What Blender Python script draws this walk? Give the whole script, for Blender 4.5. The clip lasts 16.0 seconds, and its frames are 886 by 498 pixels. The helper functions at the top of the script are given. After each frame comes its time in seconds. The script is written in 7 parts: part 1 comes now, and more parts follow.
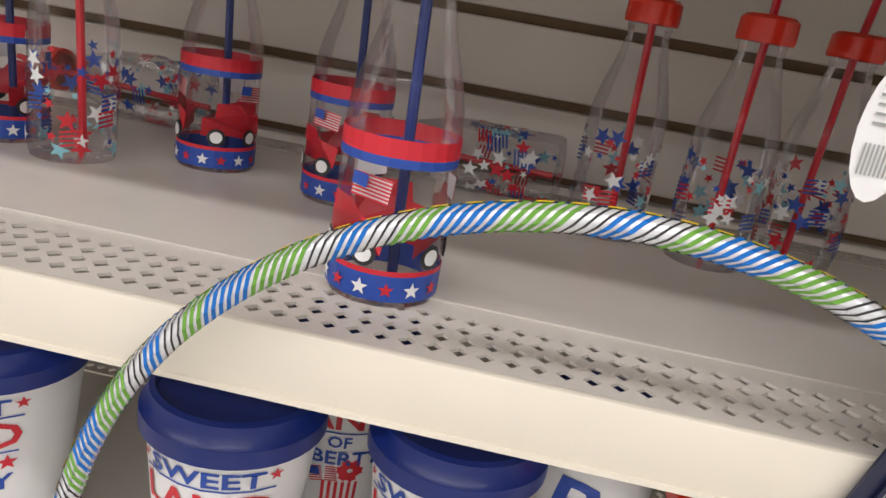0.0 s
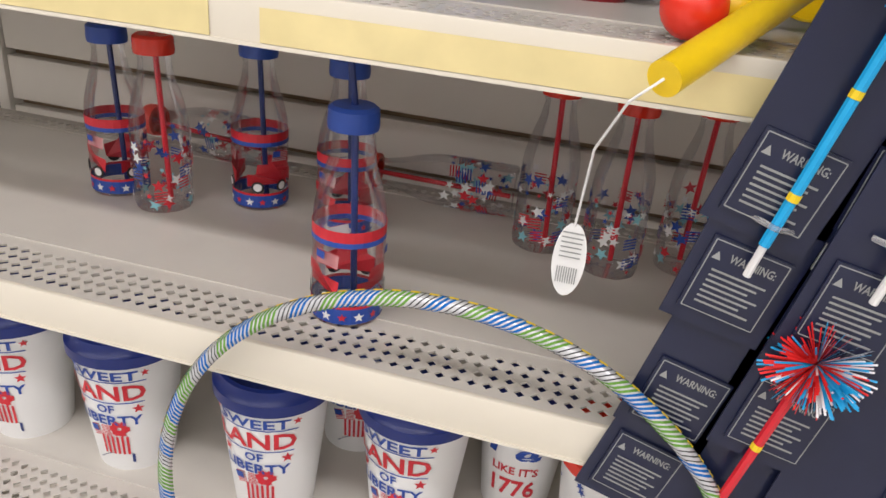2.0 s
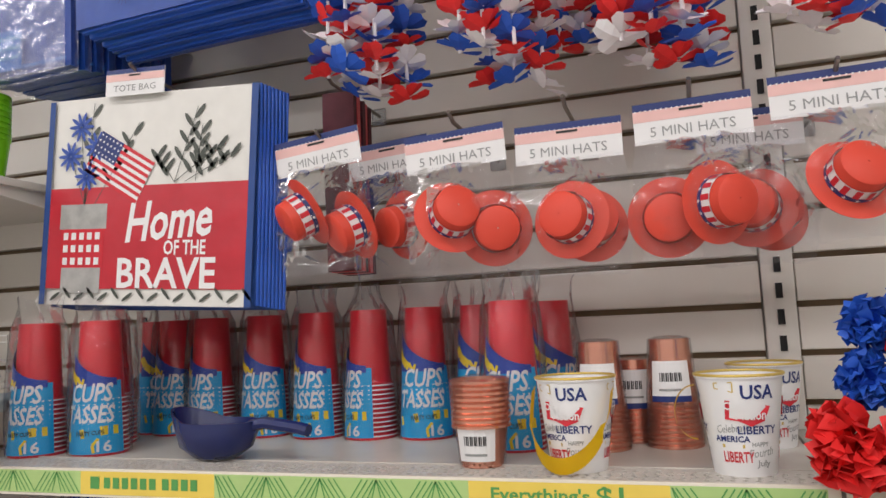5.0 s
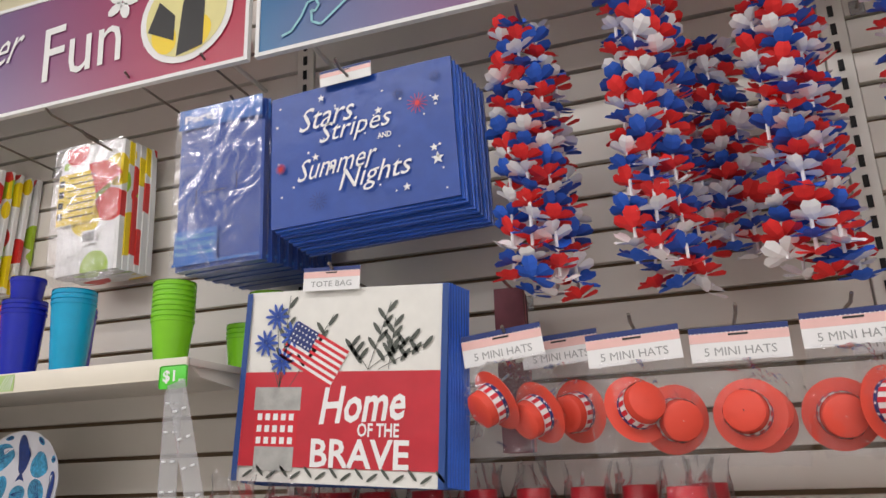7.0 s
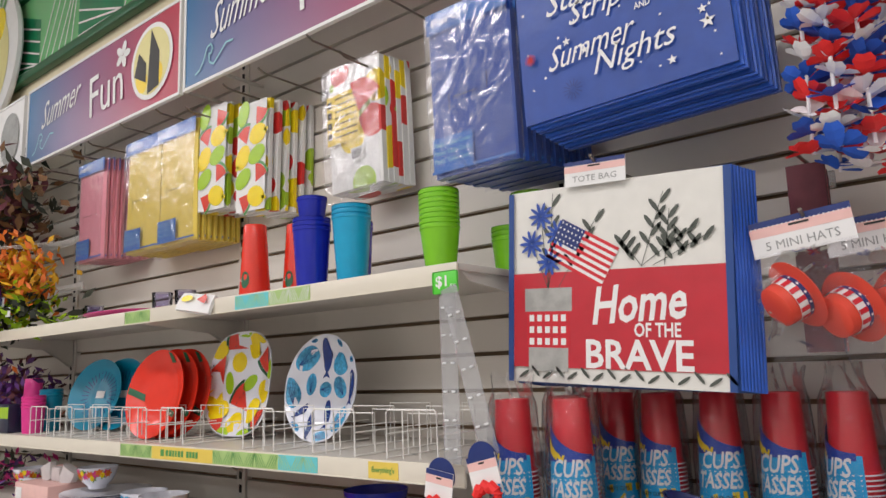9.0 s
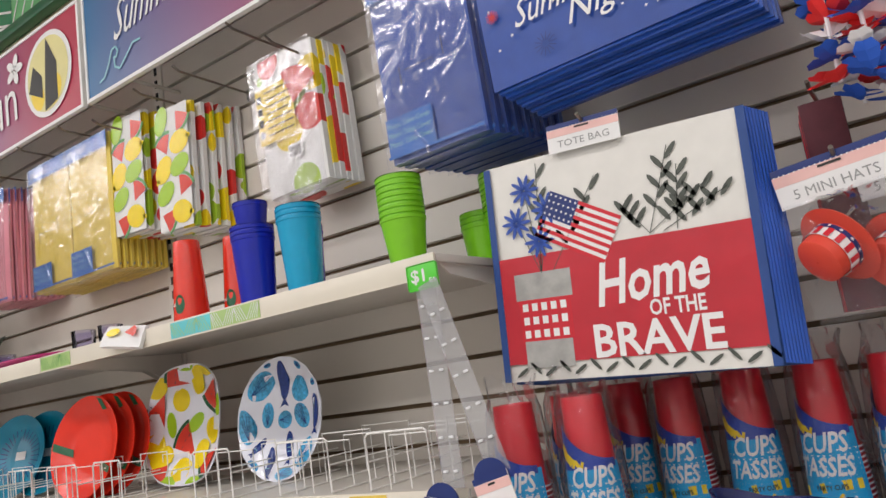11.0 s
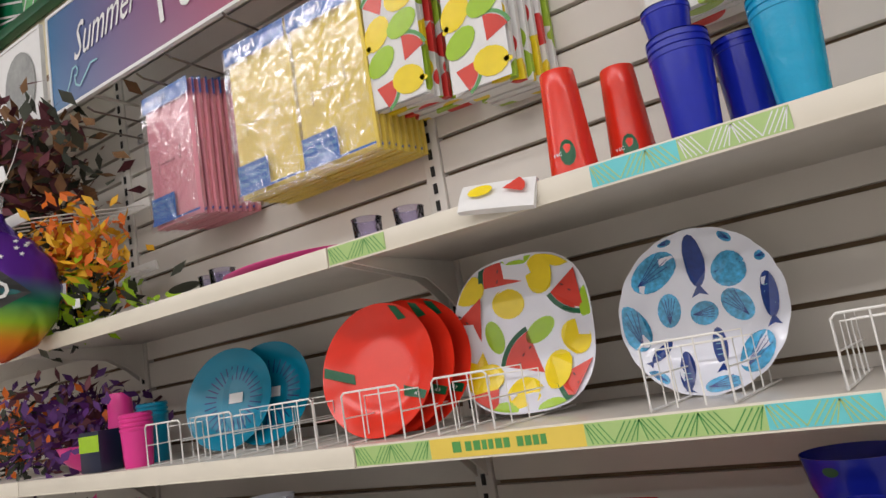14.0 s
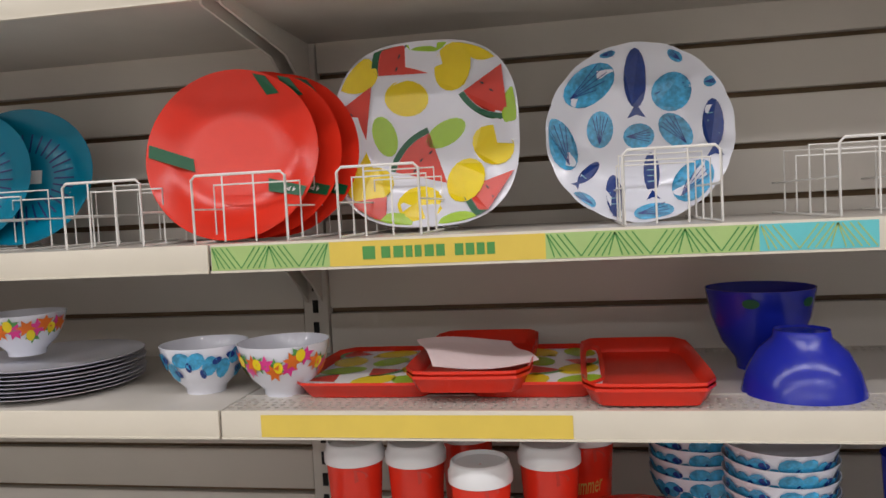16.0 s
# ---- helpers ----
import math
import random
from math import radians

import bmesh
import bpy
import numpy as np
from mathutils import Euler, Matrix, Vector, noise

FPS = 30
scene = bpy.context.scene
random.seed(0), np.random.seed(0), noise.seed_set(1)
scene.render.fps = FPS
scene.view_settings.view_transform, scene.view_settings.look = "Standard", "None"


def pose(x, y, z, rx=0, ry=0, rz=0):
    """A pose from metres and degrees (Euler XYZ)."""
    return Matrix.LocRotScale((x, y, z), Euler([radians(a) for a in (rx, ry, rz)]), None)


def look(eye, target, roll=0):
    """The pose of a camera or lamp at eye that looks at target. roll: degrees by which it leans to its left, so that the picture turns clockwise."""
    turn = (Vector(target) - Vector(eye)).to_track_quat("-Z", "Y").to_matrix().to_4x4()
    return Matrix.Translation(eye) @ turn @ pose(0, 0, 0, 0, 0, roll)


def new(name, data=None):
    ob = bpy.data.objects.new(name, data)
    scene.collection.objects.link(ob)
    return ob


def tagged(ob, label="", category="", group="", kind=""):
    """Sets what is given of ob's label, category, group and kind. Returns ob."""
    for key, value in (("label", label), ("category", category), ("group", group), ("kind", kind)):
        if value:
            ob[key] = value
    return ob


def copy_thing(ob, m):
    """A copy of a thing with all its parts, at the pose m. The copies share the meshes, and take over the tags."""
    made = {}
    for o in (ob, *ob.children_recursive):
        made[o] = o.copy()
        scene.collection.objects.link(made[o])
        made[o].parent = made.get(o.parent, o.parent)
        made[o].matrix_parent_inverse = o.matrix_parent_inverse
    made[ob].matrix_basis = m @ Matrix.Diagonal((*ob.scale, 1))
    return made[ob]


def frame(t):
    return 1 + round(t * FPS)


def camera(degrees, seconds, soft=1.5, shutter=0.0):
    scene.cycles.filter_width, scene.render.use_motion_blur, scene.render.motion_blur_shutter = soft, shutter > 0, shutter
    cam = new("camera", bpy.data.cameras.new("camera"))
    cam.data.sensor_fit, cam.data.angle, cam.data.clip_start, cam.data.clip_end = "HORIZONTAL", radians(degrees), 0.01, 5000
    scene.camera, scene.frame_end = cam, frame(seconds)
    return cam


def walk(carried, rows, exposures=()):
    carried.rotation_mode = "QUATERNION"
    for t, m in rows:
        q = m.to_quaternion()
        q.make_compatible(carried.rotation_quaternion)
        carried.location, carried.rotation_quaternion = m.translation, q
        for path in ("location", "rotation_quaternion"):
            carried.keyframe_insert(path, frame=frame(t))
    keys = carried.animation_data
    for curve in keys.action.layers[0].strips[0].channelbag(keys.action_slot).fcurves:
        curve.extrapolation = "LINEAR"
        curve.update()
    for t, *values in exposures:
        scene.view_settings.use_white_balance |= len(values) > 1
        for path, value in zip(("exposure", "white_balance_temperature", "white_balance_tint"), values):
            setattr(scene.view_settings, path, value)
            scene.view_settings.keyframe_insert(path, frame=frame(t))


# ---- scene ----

cam = camera(62.0, 16.0, soft=1.5, shutter=0.0)
PATH = [
    (0, (2.01, -0.757, 0.958), (1.844, 1.139, 0.343), 10.1),
    (0.5, (2.016, -0.766, 0.961), (1.832, 1.109, 0.291), 10.6),
    (1, (2.034, -0.792, 0.986), (1.821, 1.043, 0.218), 10.3),
    (1.5, (2.082, -0.849, 1.072), (1.8, 0.924, 0.191), 9.0),
    (2, (2.158, -0.916, 1.153), (1.752, 0.844, 0.294), 5.8),
    (2.5, (2.258, -1.027, 1.225), (1.736, 0.79, 0.572), 3.1),
    (3, (2.303, -1.1, 1.319), (1.73, 0.773, 0.913), 2.7),
    (3.5, (2.329, -1.151, 1.392), (1.682, 0.733, 1.211), 3.7),
    (4, (2.314, -1.208, 1.52), (1.636, 0.669, 1.384), 0.4),
    (4.5, (2.304, -1.255, 1.541), (1.649, 0.634, 1.6), -1.4),
    (4.7, (2.306, -1.268, 1.546), (1.663, 0.621, 1.677), -1.9),
    (6.8, (2.182, -1.469, 1.669), (1.612, 0.375, 2.192), -3.0),
    (7, (2.092, -1.52, 1.638), (1.48, 0.297, 2.207), -2.1),
    (7.5, (2.082, -1.51, 1.643), (1.061, 0.128, 2.168), -0.7),
    (8, (2.067, -1.497, 1.651), (0.838, 0.013, 2.107), -0.3),
    (8.5, (2.057, -1.488, 1.656), (0.777, 0.007, 2.011), -0.9),
    (10.8, (1.906, -1.313, 1.644), (0.842, 0.348, 1.976), -7.9),
    (11, (1.869, -1.346, 1.65), (0.773, 0.291, 1.995), -8.5),
    (11.5, (1.755, -1.439, 1.643), (0.493, 0.058, 2.05), -9.4),
    (12, (1.612, -1.456, 1.627), (0.274, -0.062, 2.143), -11.8),
    (12.5, (1.444, -1.419, 1.644), (0.118, -0.054, 2.261), -13.5),
    (13, (1.289, -1.423, 1.622), (-0.002, -0.03, 2.25), -12.5),
    (13.5, (1.098, -1.433, 1.624), (-0.078, 0.096, 2.153), -10.7),
    (14, (0.927, -1.405, 1.582), (-0.169, 0.235, 1.917), -9.3),
    (14.5, (0.755, -1.348, 1.555), (-0.268, 0.363, 1.715), -8.2),
    (15, (0.648, -1.317, 1.525), (-0.243, 0.473, 1.536), -7.0),
    (15.5, (0.552, -1.291, 1.512), (-0.051, 0.614, 1.419), -5.3),
    (16, (0.486, -1.325, 1.518), (0.133, 0.64, 1.411), -2.8),
]
walk(cam, [(t, look(eye, target, roll)) for t, eye, target, roll in PATH],
     exposures=[(0.0, 0.38), (2.0, 0.32), (3.5, 0.25), (4.7, 0.0), (7.0, 0.0), (8.5, -0.05), (12.0, -0.05), (14.0, -0.15), (16.0, -0.25)])

# ---- world and lamps: a windowless shop under rows of ceiling fluorescents ----
world = bpy.data.worlds.new("world")
scene.world = world
world.use_nodes = True
world.node_tree.nodes["Background"].inputs[0].default_value = (0.9, 0.95, 1.0, 1)
world.node_tree.nodes["Background"].inputs[1].default_value = 0.05
LAMP_W = 36.0
CEIL = 4.27
for ly in (-2.7, -5.4, -8.1):
    for lx in (-5.2, -2.6, 0.0, 2.6, 5.2):
        lamp = bpy.data.lights.new("tube_light", "AREA")
        lamp.shape, lamp.size, lamp.size_y = "RECTANGLE", 2.3, 0.28
        lamp.energy, lamp.color = LAMP_W, (0.995, 0.955, 0.975)
        new("tube_light", lamp).matrix_world = pose(lx, ly, CEIL - 0.09)


# ---- materials ----
def mat(name, color, rough=0.5, metal=0.0, vary=0.08, scale=30.0, bump=0.0, bscale=120.0, coat=0.0, rand=0.0):
    m = bpy.data.materials.new(name)
    m.use_nodes = True
    nt = m.node_tree
    b = nt.nodes["Principled BSDF"]
    b.inputs["Roughness"].default_value, b.inputs["Metallic"].default_value = rough, metal
    b.inputs["Coat Weight"].default_value = coat
    tc = nt.nodes.new("ShaderNodeTexCoord")
    n1, n2 = nt.nodes.new("ShaderNodeTexNoise"), nt.nodes.new("ShaderNodeTexNoise")
    n1.inputs["Scale"].default_value, n2.inputs["Scale"].default_value = scale, scale * 0.12
    n1.inputs["Detail"].default_value = 4
    add = nt.nodes.new("ShaderNodeMath")
    add.operation = "ADD"
    for n, k in ((n1, 0), (n2, 1)):
        nt.links.new(tc.outputs["Object"], n.inputs["Vector"])
        nt.links.new(n.outputs[0], add.inputs[k])
    last = add
    if rand:
        oi = nt.nodes.new("ShaderNodeObjectInfo")
        mul = nt.nodes.new("ShaderNodeMath")
        mul.operation = "MULTIPLY_ADD"
        mul.inputs[1].default_value = rand
        nt.links.new(oi.outputs["Random"], mul.inputs[0])
        nt.links.new(add.outputs[0], mul.inputs[2])
        last = mul
    ramp = nt.nodes.new("ShaderNodeMapRange")
    ramp.inputs[1].default_value, ramp.inputs[2].default_value = 0.6, 1.4
    nt.links.new(last.outputs[0], ramp.inputs[0])
    mix = nt.nodes.new("ShaderNodeMix")
    mix.data_type = "RGBA"
    mix.inputs[6].default_value = (*[c * (1 - vary) for c in color], 1)
    mix.inputs[7].default_value = (*[min(1, c * (1 + vary)) for c in color], 1)
    nt.links.new(ramp.outputs[0], mix.inputs[0])
    nt.links.new(mix.outputs[2], b.inputs["Base Color"])
    if bump:
        n3, bp = nt.nodes.new("ShaderNodeTexNoise"), nt.nodes.new("ShaderNodeBump")
        n3.inputs["Scale"].default_value, bp.inputs["Strength"].default_value = bscale, bump
        bp.inputs["Distance"].default_value = 0.004
        nt.links.new(tc.outputs["Object"], n3.inputs["Vector"])
        nt.links.new(n3.outputs[0], bp.inputs["Height"])
        nt.links.new(bp.outputs[0], b.inputs["Normal"])
    return m


def film_mat(name, tint, gloss, rough, bump, bscale, haze=0.0):
    """Thin clear plastic: lets most light through, with a glossy skin."""
    m = bpy.data.materials.new(name)
    m.use_nodes = True
    nt = m.node_tree
    nt.nodes.remove(nt.nodes["Principled BSDF"])
    tr, gl, mx = nt.nodes.new("ShaderNodeBsdfTransparent"), nt.nodes.new("ShaderNodeBsdfGlossy"), nt.nodes.new("ShaderNodeMixShader")
    tr.inputs[0].default_value = (*tint, 1)
    gl.inputs["Roughness"].default_value = rough
    fr = nt.nodes.new("ShaderNodeFresnel")
    fr.inputs[0].default_value = 1.45
    mul = nt.nodes.new("ShaderNodeMath")
    mul.operation, mul.use_clamp = "MULTIPLY", True
    mul.inputs[1].default_value = gloss
    tc, n3, bp = nt.nodes.new("ShaderNodeTexCoord"), nt.nodes.new("ShaderNodeTexNoise"), nt.nodes.new("ShaderNodeBump")
    n3.inputs["Scale"].default_value, bp.inputs["Strength"].default_value = bscale, bump
    n3.inputs["Detail"].default_value = 2.0
    n3.inputs["Distortion"].default_value = 1.2
    bp.inputs["Distance"].default_value = 0.02
    nt.links.new(tc.outputs["Object"], n3.inputs["Vector"])
    nt.links.new(n3.outputs[0], bp.inputs["Height"])
    nt.links.new(bp.outputs[0], gl.inputs["Normal"])
    nt.links.new(bp.outputs[0], fr.inputs["Normal"])
    nt.links.new(fr.outputs[0], mul.inputs[0])
    nt.links.new(mul.outputs[0], mx.inputs[0])
    nt.links.new(tr.outputs[0], mx.inputs[1])
    nt.links.new(gl.outputs[0], mx.inputs[2])
    df, veil = nt.nodes.new("ShaderNodeBsdfDiffuse"), nt.nodes.new("ShaderNodeMixShader")
    df.inputs[0].default_value = (0.85, 0.85, 0.87, 1)
    veil.inputs[0].default_value = haze
    nt.links.new(mx.outputs[0], veil.inputs[1])
    nt.links.new(df.outputs[0], veil.inputs[2])
    nt.links.new(veil.outputs[0], nt.nodes["Material Output"].inputs[0])
    return m


def gradient_mat(name, c0, c1, x0, x1, rough=0.3):
    m = mat(name, c0, rough)
    nt = m.node_tree
    b = nt.nodes["Principled BSDF"]
    tc = nt.nodes.new("ShaderNodeTexCoord")
    sep, mr, mx = nt.nodes.new("ShaderNodeSeparateXYZ"), nt.nodes.new("ShaderNodeMapRange"), nt.nodes.new("ShaderNodeMix")
    mx.data_type = "RGBA"
    mr.inputs[1].default_value, mr.inputs[2].default_value = x0, x1
    mx.inputs[6].default_value, mx.inputs[7].default_value = (*c0, 1), (*c1, 1)
    nt.links.new(tc.outputs["Object"], sep.inputs[0])
    nt.links.new(sep.outputs[0], mr.inputs[0])
    nt.links.new(mr.outputs[0], mx.inputs[0])
    nt.links.new(mx.outputs[2], b.inputs["Base Color"])
    return m


SLAT = mat("slat_laminate", (0.71, 0.67, 0.605), 0.45, vary=0.04, scale=8, rand=0.3)
GROOVE = mat("groove_brown", (0.24, 0.16, 0.09), 0.7, vary=0.2)
POST = mat("post_enamel", (0.72, 0.69, 0.63), 0.35, vary=0.04)
SLOT = mat("slot_dark", (0.015, 0.015, 0.015), 0.8)
SHELF = mat("shelf_enamel", (0.60, 0.565, 0.51), 0.32, vary=0.06, scale=14, bump=0.02)
RAILM = mat("rail_cream", (0.74, 0.69, 0.58), 0.3, vary=0.04, scale=12)
CREAMWALL = mat("cream_paint", (0.86, 0.78, 0.55), 0.7, vary=0.03, bump=0.1)
CEILM = mat("ceiling_tile", (0.86, 0.85, 0.82), 0.9, vary=0.06, scale=60, bump=0.2)
FLOORM = mat("vinyl_floor", (0.55, 0.53, 0.50), 0.3, vary=0.08, scale=20)
PLAINWALL = mat("plain_wall", (0.55, 0.54, 0.52), 0.7, vary=0.05)
WHITE = mat("white_plastic", (0.82, 0.83, 0.84), 0.25, vary=0.03)
PAPER = mat("white_paper", (0.80, 0.80, 0.79), 0.5, vary=0.03)
WIRE = mat("white_wire", (0.85, 0.84, 0.80), 0.3)
STEEL = mat("hook_steel", (0.26, 0.23, 0.20), 0.3, 0.8)
REDC = mat("red_cup_plastic", (0.66, 0.014, 0.03), 0.28, vary=0.08, coat=0.25)
REDP = mat("red_melamine", (0.78, 0.035, 0.015), 0.22, vary=0.05)
BLUEC = mat("blue_cup_plastic", (0.015, 0.08, 0.66), 0.25, vary=0.1, coat=0.4)
COBALT = mat("cobalt_plastic", (0.012, 0.025, 0.42), 0.18, vary=0.06)
AQUA = mat("aqua_plastic", (0.01, 0.36, 0.62), 0.2, vary=0.08, bump=0.25, bscale=60)
LIME = mat("lime_plastic", (0.22, 0.60, 0.02), 0.25, vary=0.06)
TEAL = mat("teal_plastic", (0.0, 0.21, 0.34), 0.28, vary=0.05)
PINK = mat("hot_pink_plastic", (0.75, 0.04, 0.28), 0.3, vary=0.05)
NAVY = mat("navy_plastic", (0.01, 0.02, 0.11), 0.22, vary=0.1)
NAVYC = mat("navy_card", (0.012, 0.016, 0.045), 0.3, vary=0.15)
LABELB = mat("label_cyan", (0.01, 0.38, 0.75), 0.3, vary=0.04)
LABELD = mat("label_royal", (0.02, 0.06, 0.38), 0.3, vary=0.04)
YELLOW = mat("yellow_print", (0.85, 0.62, 0.02), 0.35, vary=0.04)
RAILY = mat("strip_yellow", (0.80, 0.60, 0.10), 0.35, vary=0.05)
GREEN = mat("print_green", (0.09, 0.32, 0.08), 0.35, vary=0.05)
PALEG = mat("print_pale_green", (0.42, 0.60, 0.22), 0.35, vary=0.05)
AQUAP = mat("print_aqua", (0.15, 0.62, 0.66), 0.35, vary=0.05)
DGREEN = mat("dark_green", (0.0, 0.10, 0.035), 0.35, vary=0.05)
TAGG = mat("tag_green", (0.10, 0.62, 0.05), 0.35)
REDPR = mat("red_print", (0.60, 0.02, 0.035), 0.4, vary=0.06)
BLUEPR = mat("blue_print", (0.02, 0.07, 0.36), 0.4, vary=0.06)
NAVYPR = mat("navy_print", (0.012, 0.03, 0.16), 0.4)
LTBLUE = mat("pale_blue_print", (0.25, 0.55, 0.62), 0.4)
GREYPR = mat("grey_print", (0.30, 0.31, 0.30), 0.5, vary=0.25, scale=60)
BLACKPR = mat("black_print", (0.02, 0.02, 0.02), 0.5)
LEMON = mat("lemon_print", (0.88, 0.68, 0.01), 0.25)
LIMEPR = mat("lime_print", (0.35, 0.58, 0.02), 0.25)
MELON = mat("melon_print", (0.66, 0.05, 0.03), 0.25)
SEABLUE = mat("sea_blue_print", (0.05, 0.33, 0.60), 0.25, vary=0.75, scale=140)
SEADEEP = mat("sea_navy_print", (0.01, 0.04, 0.22), 0.25, vary=0.3, scale=120)
MELAM = mat("white_melamine", (0.80, 0.82, 0.90), 0.12, vary=0.02)
COPPER = mat("rose_gold_foil", (0.80, 0.38, 0.27), 0.22, 0.85, vary=0.1)
SILVER = mat("silver_foil", (0.55, 0.56, 0.60), 0.2, 0.9)
FOILBLUE = mat("blue_foil", (0.02, 0.05, 0.22), 0.2, 0.6)
GOLD = mat("gold_trim", (0.62, 0.45, 0.10), 0.35, 0.3)
STRAPY = mat("yellow_plastic", (0.85, 0.58, 0.01), 0.3)
TABLEB = mat("navy_tablecover", (0.012, 0.06, 0.32), 0.3, vary=0.15, bump=0.4, bscale=24)
TOTEB = mat("blue_tote", (0.03, 0.12, 0.56), 0.28, vary=0.18, scale=16, bump=0.6, bscale=22)
TOTEEDGE = mat("tote_piping", (0.015, 0.06, 0.24), 0.5, vary=0.1)
TOTEW = mat("tote_cream", (0.74, 0.73, 0.68), 0.35, vary=0.06, bump=0.3, bscale=18)
TOTER = mat("tote_red", (0.50, 0.025, 0.04), 0.3, vary=0.15, scale=18, bump=0.5, bscale=18)
YELPK = mat("yellow_cloth", (0.84, 0.64, 0.10), 0.4, vary=0.08, bump=0.15, bscale=30)
PINKPK = mat("pink_cloth", (0.78, 0.30, 0.36), 0.4, vary=0.08, bump=0.15, bscale=30)
PACKBLUE = mat("pack_header_blue", (0.02, 0.14, 0.50), 0.35)
PEACH = mat("header_pink", (0.80, 0.50, 0.46), 0.4)
FELT = mat("coral_foam", (0.72, 0.065, 0.035), 0.55, vary=0.06)
MAROON = mat("maroon_print", (0.24, 0.012, 0.02), 0.35, vary=0.06)
LIDB = mat("navy_lid", (0.008, 0.025, 0.19), 0.3, vary=0.06)
WORNY = mat("worn_yellow_strip", (0.80, 0.68, 0.34), 0.4, vary=0.12, scale=25)
PETR = mat("red_petal", (0.80, 0.02, 0.02), 0.6, vary=0.15)
PETW = mat("white_petal", (0.86, 0.84, 0.85), 0.6, vary=0.06)
PETB = mat("blue_petal", (0.015, 0.10, 0.55), 0.6, vary=0.2)
BURG = mat("burgundy_leaf", (0.10, 0.02, 0.03), 0.7, vary=0.4)
BROWN = mat("brown_leaf", (0.20, 0.10, 0.04), 0.7, vary=0.4)
DARKLEAF = mat("dark_leaf", (0.03, 0.035, 0.02), 0.7, vary=0.3)
ORANGE = mat("orange_petal", (0.75, 0.16, 0.01), 0.6, vary=0.2)
MUSTARD = mat("mustard_petal", (0.78, 0.42, 0.01), 0.6, vary=0.2)
COTTON = mat("cotton", (0.80, 0.77, 0.70), 0.9)
PURPLE = mat("purple_petal", (0.09, 0.02, 0.16), 0.6, vary=0.3)
FOILP = mat("purple_foil", (0.06, 0.02, 0.22), 0.15, 0.7, bump=0.5, bscale=40)
CLEAR = film_mat("clear_bottle", (0.99, 0.985, 0.995), 0.55, 0.05, 0.02, 20)
WRAP = film_mat("clear_wrap", (0.975, 0.975, 0.98), 0.6, 0.12, 0.5, 14, 0.012)
SLEEVE = film_mat("smooth_sleeve", (0.985, 0.985, 0.99), 0.22, 0.15, 0.35, 12, 0.01)
STRIPC = film_mat("clear_strip", (0.92, 0.93, 0.93), 0.9, 0.2, 0.1, 20, 0.22)
LILAC = film_mat("lilac_plastic", (0.84, 0.82, 0.93), 1.0, 0.1, 0.2, 30)
SIGN1 = gradient_mat("sign_blue_to_red", (0.0, 0.13, 0.32), (0.42, 0.01, 0.05), -0.6, 0.5)
SIGN2 = gradient_mat("sign_teal_to_purple", (0.0, 0.22, 0.34), (0.13, 0.015, 0.20), -0.5, 0.5)
GREENBAND = mat("green_band", (0.16, 0.50, 0.20), 0.2, vary=0.35, scale=2)
MIDGREEN = mat("mid_green_print", (0.01, 0.20, 0.085), 0.2, vary=0.25, scale=3)
LEAFPR = mat("dark_leaf_print", (0.075, 0.085, 0.07), 0.5, vary=0.25, scale=60)
STONEPR = mat("zinc_print", (0.36, 0.36, 0.34), 0.5, vary=0.35, scale=45)
LOGOPALE = mat("logo_pale", (0.72, 0.66, 0.28), 0.35, vary=0.05)


def fruit_cloth(name, scale):
    """White cloth printed all over with red, yellow and green fruit."""
    m = mat(name, (0.8, 0.8, 0.78), 0.35, bump=0.3, bscale=30)
    nt = m.node_tree
    tc, vo, ramp = nt.nodes.new("ShaderNodeTexCoord"), nt.nodes.new("ShaderNodeTexVoronoi"), nt.nodes.new("ShaderNodeValToRGB")
    vo.inputs["Scale"].default_value = scale
    sep, edge, mx = nt.nodes.new("ShaderNodeSeparateColor"), nt.nodes.new("ShaderNodeMath"), nt.nodes.new("ShaderNodeMix")
    edge.operation, mx.data_type = "LESS_THAN", "RGBA"
    edge.inputs[1].default_value = 0.47
    cr = ramp.color_ramp
    cr.interpolation = "CONSTANT"
    cr.elements[0].color = (0.66, 0.03, 0.025, 1)
    cr.elements[1].position, cr.elements[1].color = 0.36, (0.88, 0.66, 0.01, 1)
    e = cr.elements.new(0.68)
    e.color = (0.36, 0.55, 0.03, 1)
    mx.inputs[6].default_value = (0.80, 0.80, 0.78, 1)
    oi, add = nt.nodes.new("ShaderNodeObjectInfo"), nt.nodes.new("ShaderNodeVectorMath")
    mul = nt.nodes.new("ShaderNodeMath")
    mul.operation = "MULTIPLY"
    mul.inputs[1].default_value = 7.0
    nt.links.new(oi.outputs["Random"], mul.inputs[0])
    nt.links.new(tc.outputs["Object"], add.inputs[0])
    nt.links.new(mul.outputs[0], add.inputs[1])
    nt.links.new(add.outputs[0], vo.inputs["Vector"])
    nt.links.new(vo.outputs["Color"], sep.inputs[0])
    nt.links.new(sep.outputs[0], ramp.inputs[0])
    nt.links.new(vo.outputs["Distance"], edge.inputs[0])
    nt.links.new(edge.outputs[0], mx.inputs[0])
    nt.links.new(ramp.outputs[0], mx.inputs[7])
    nt.links.new(mx.outputs[2], nt.nodes["Principled BSDF"].inputs["Base Color"])
    return m


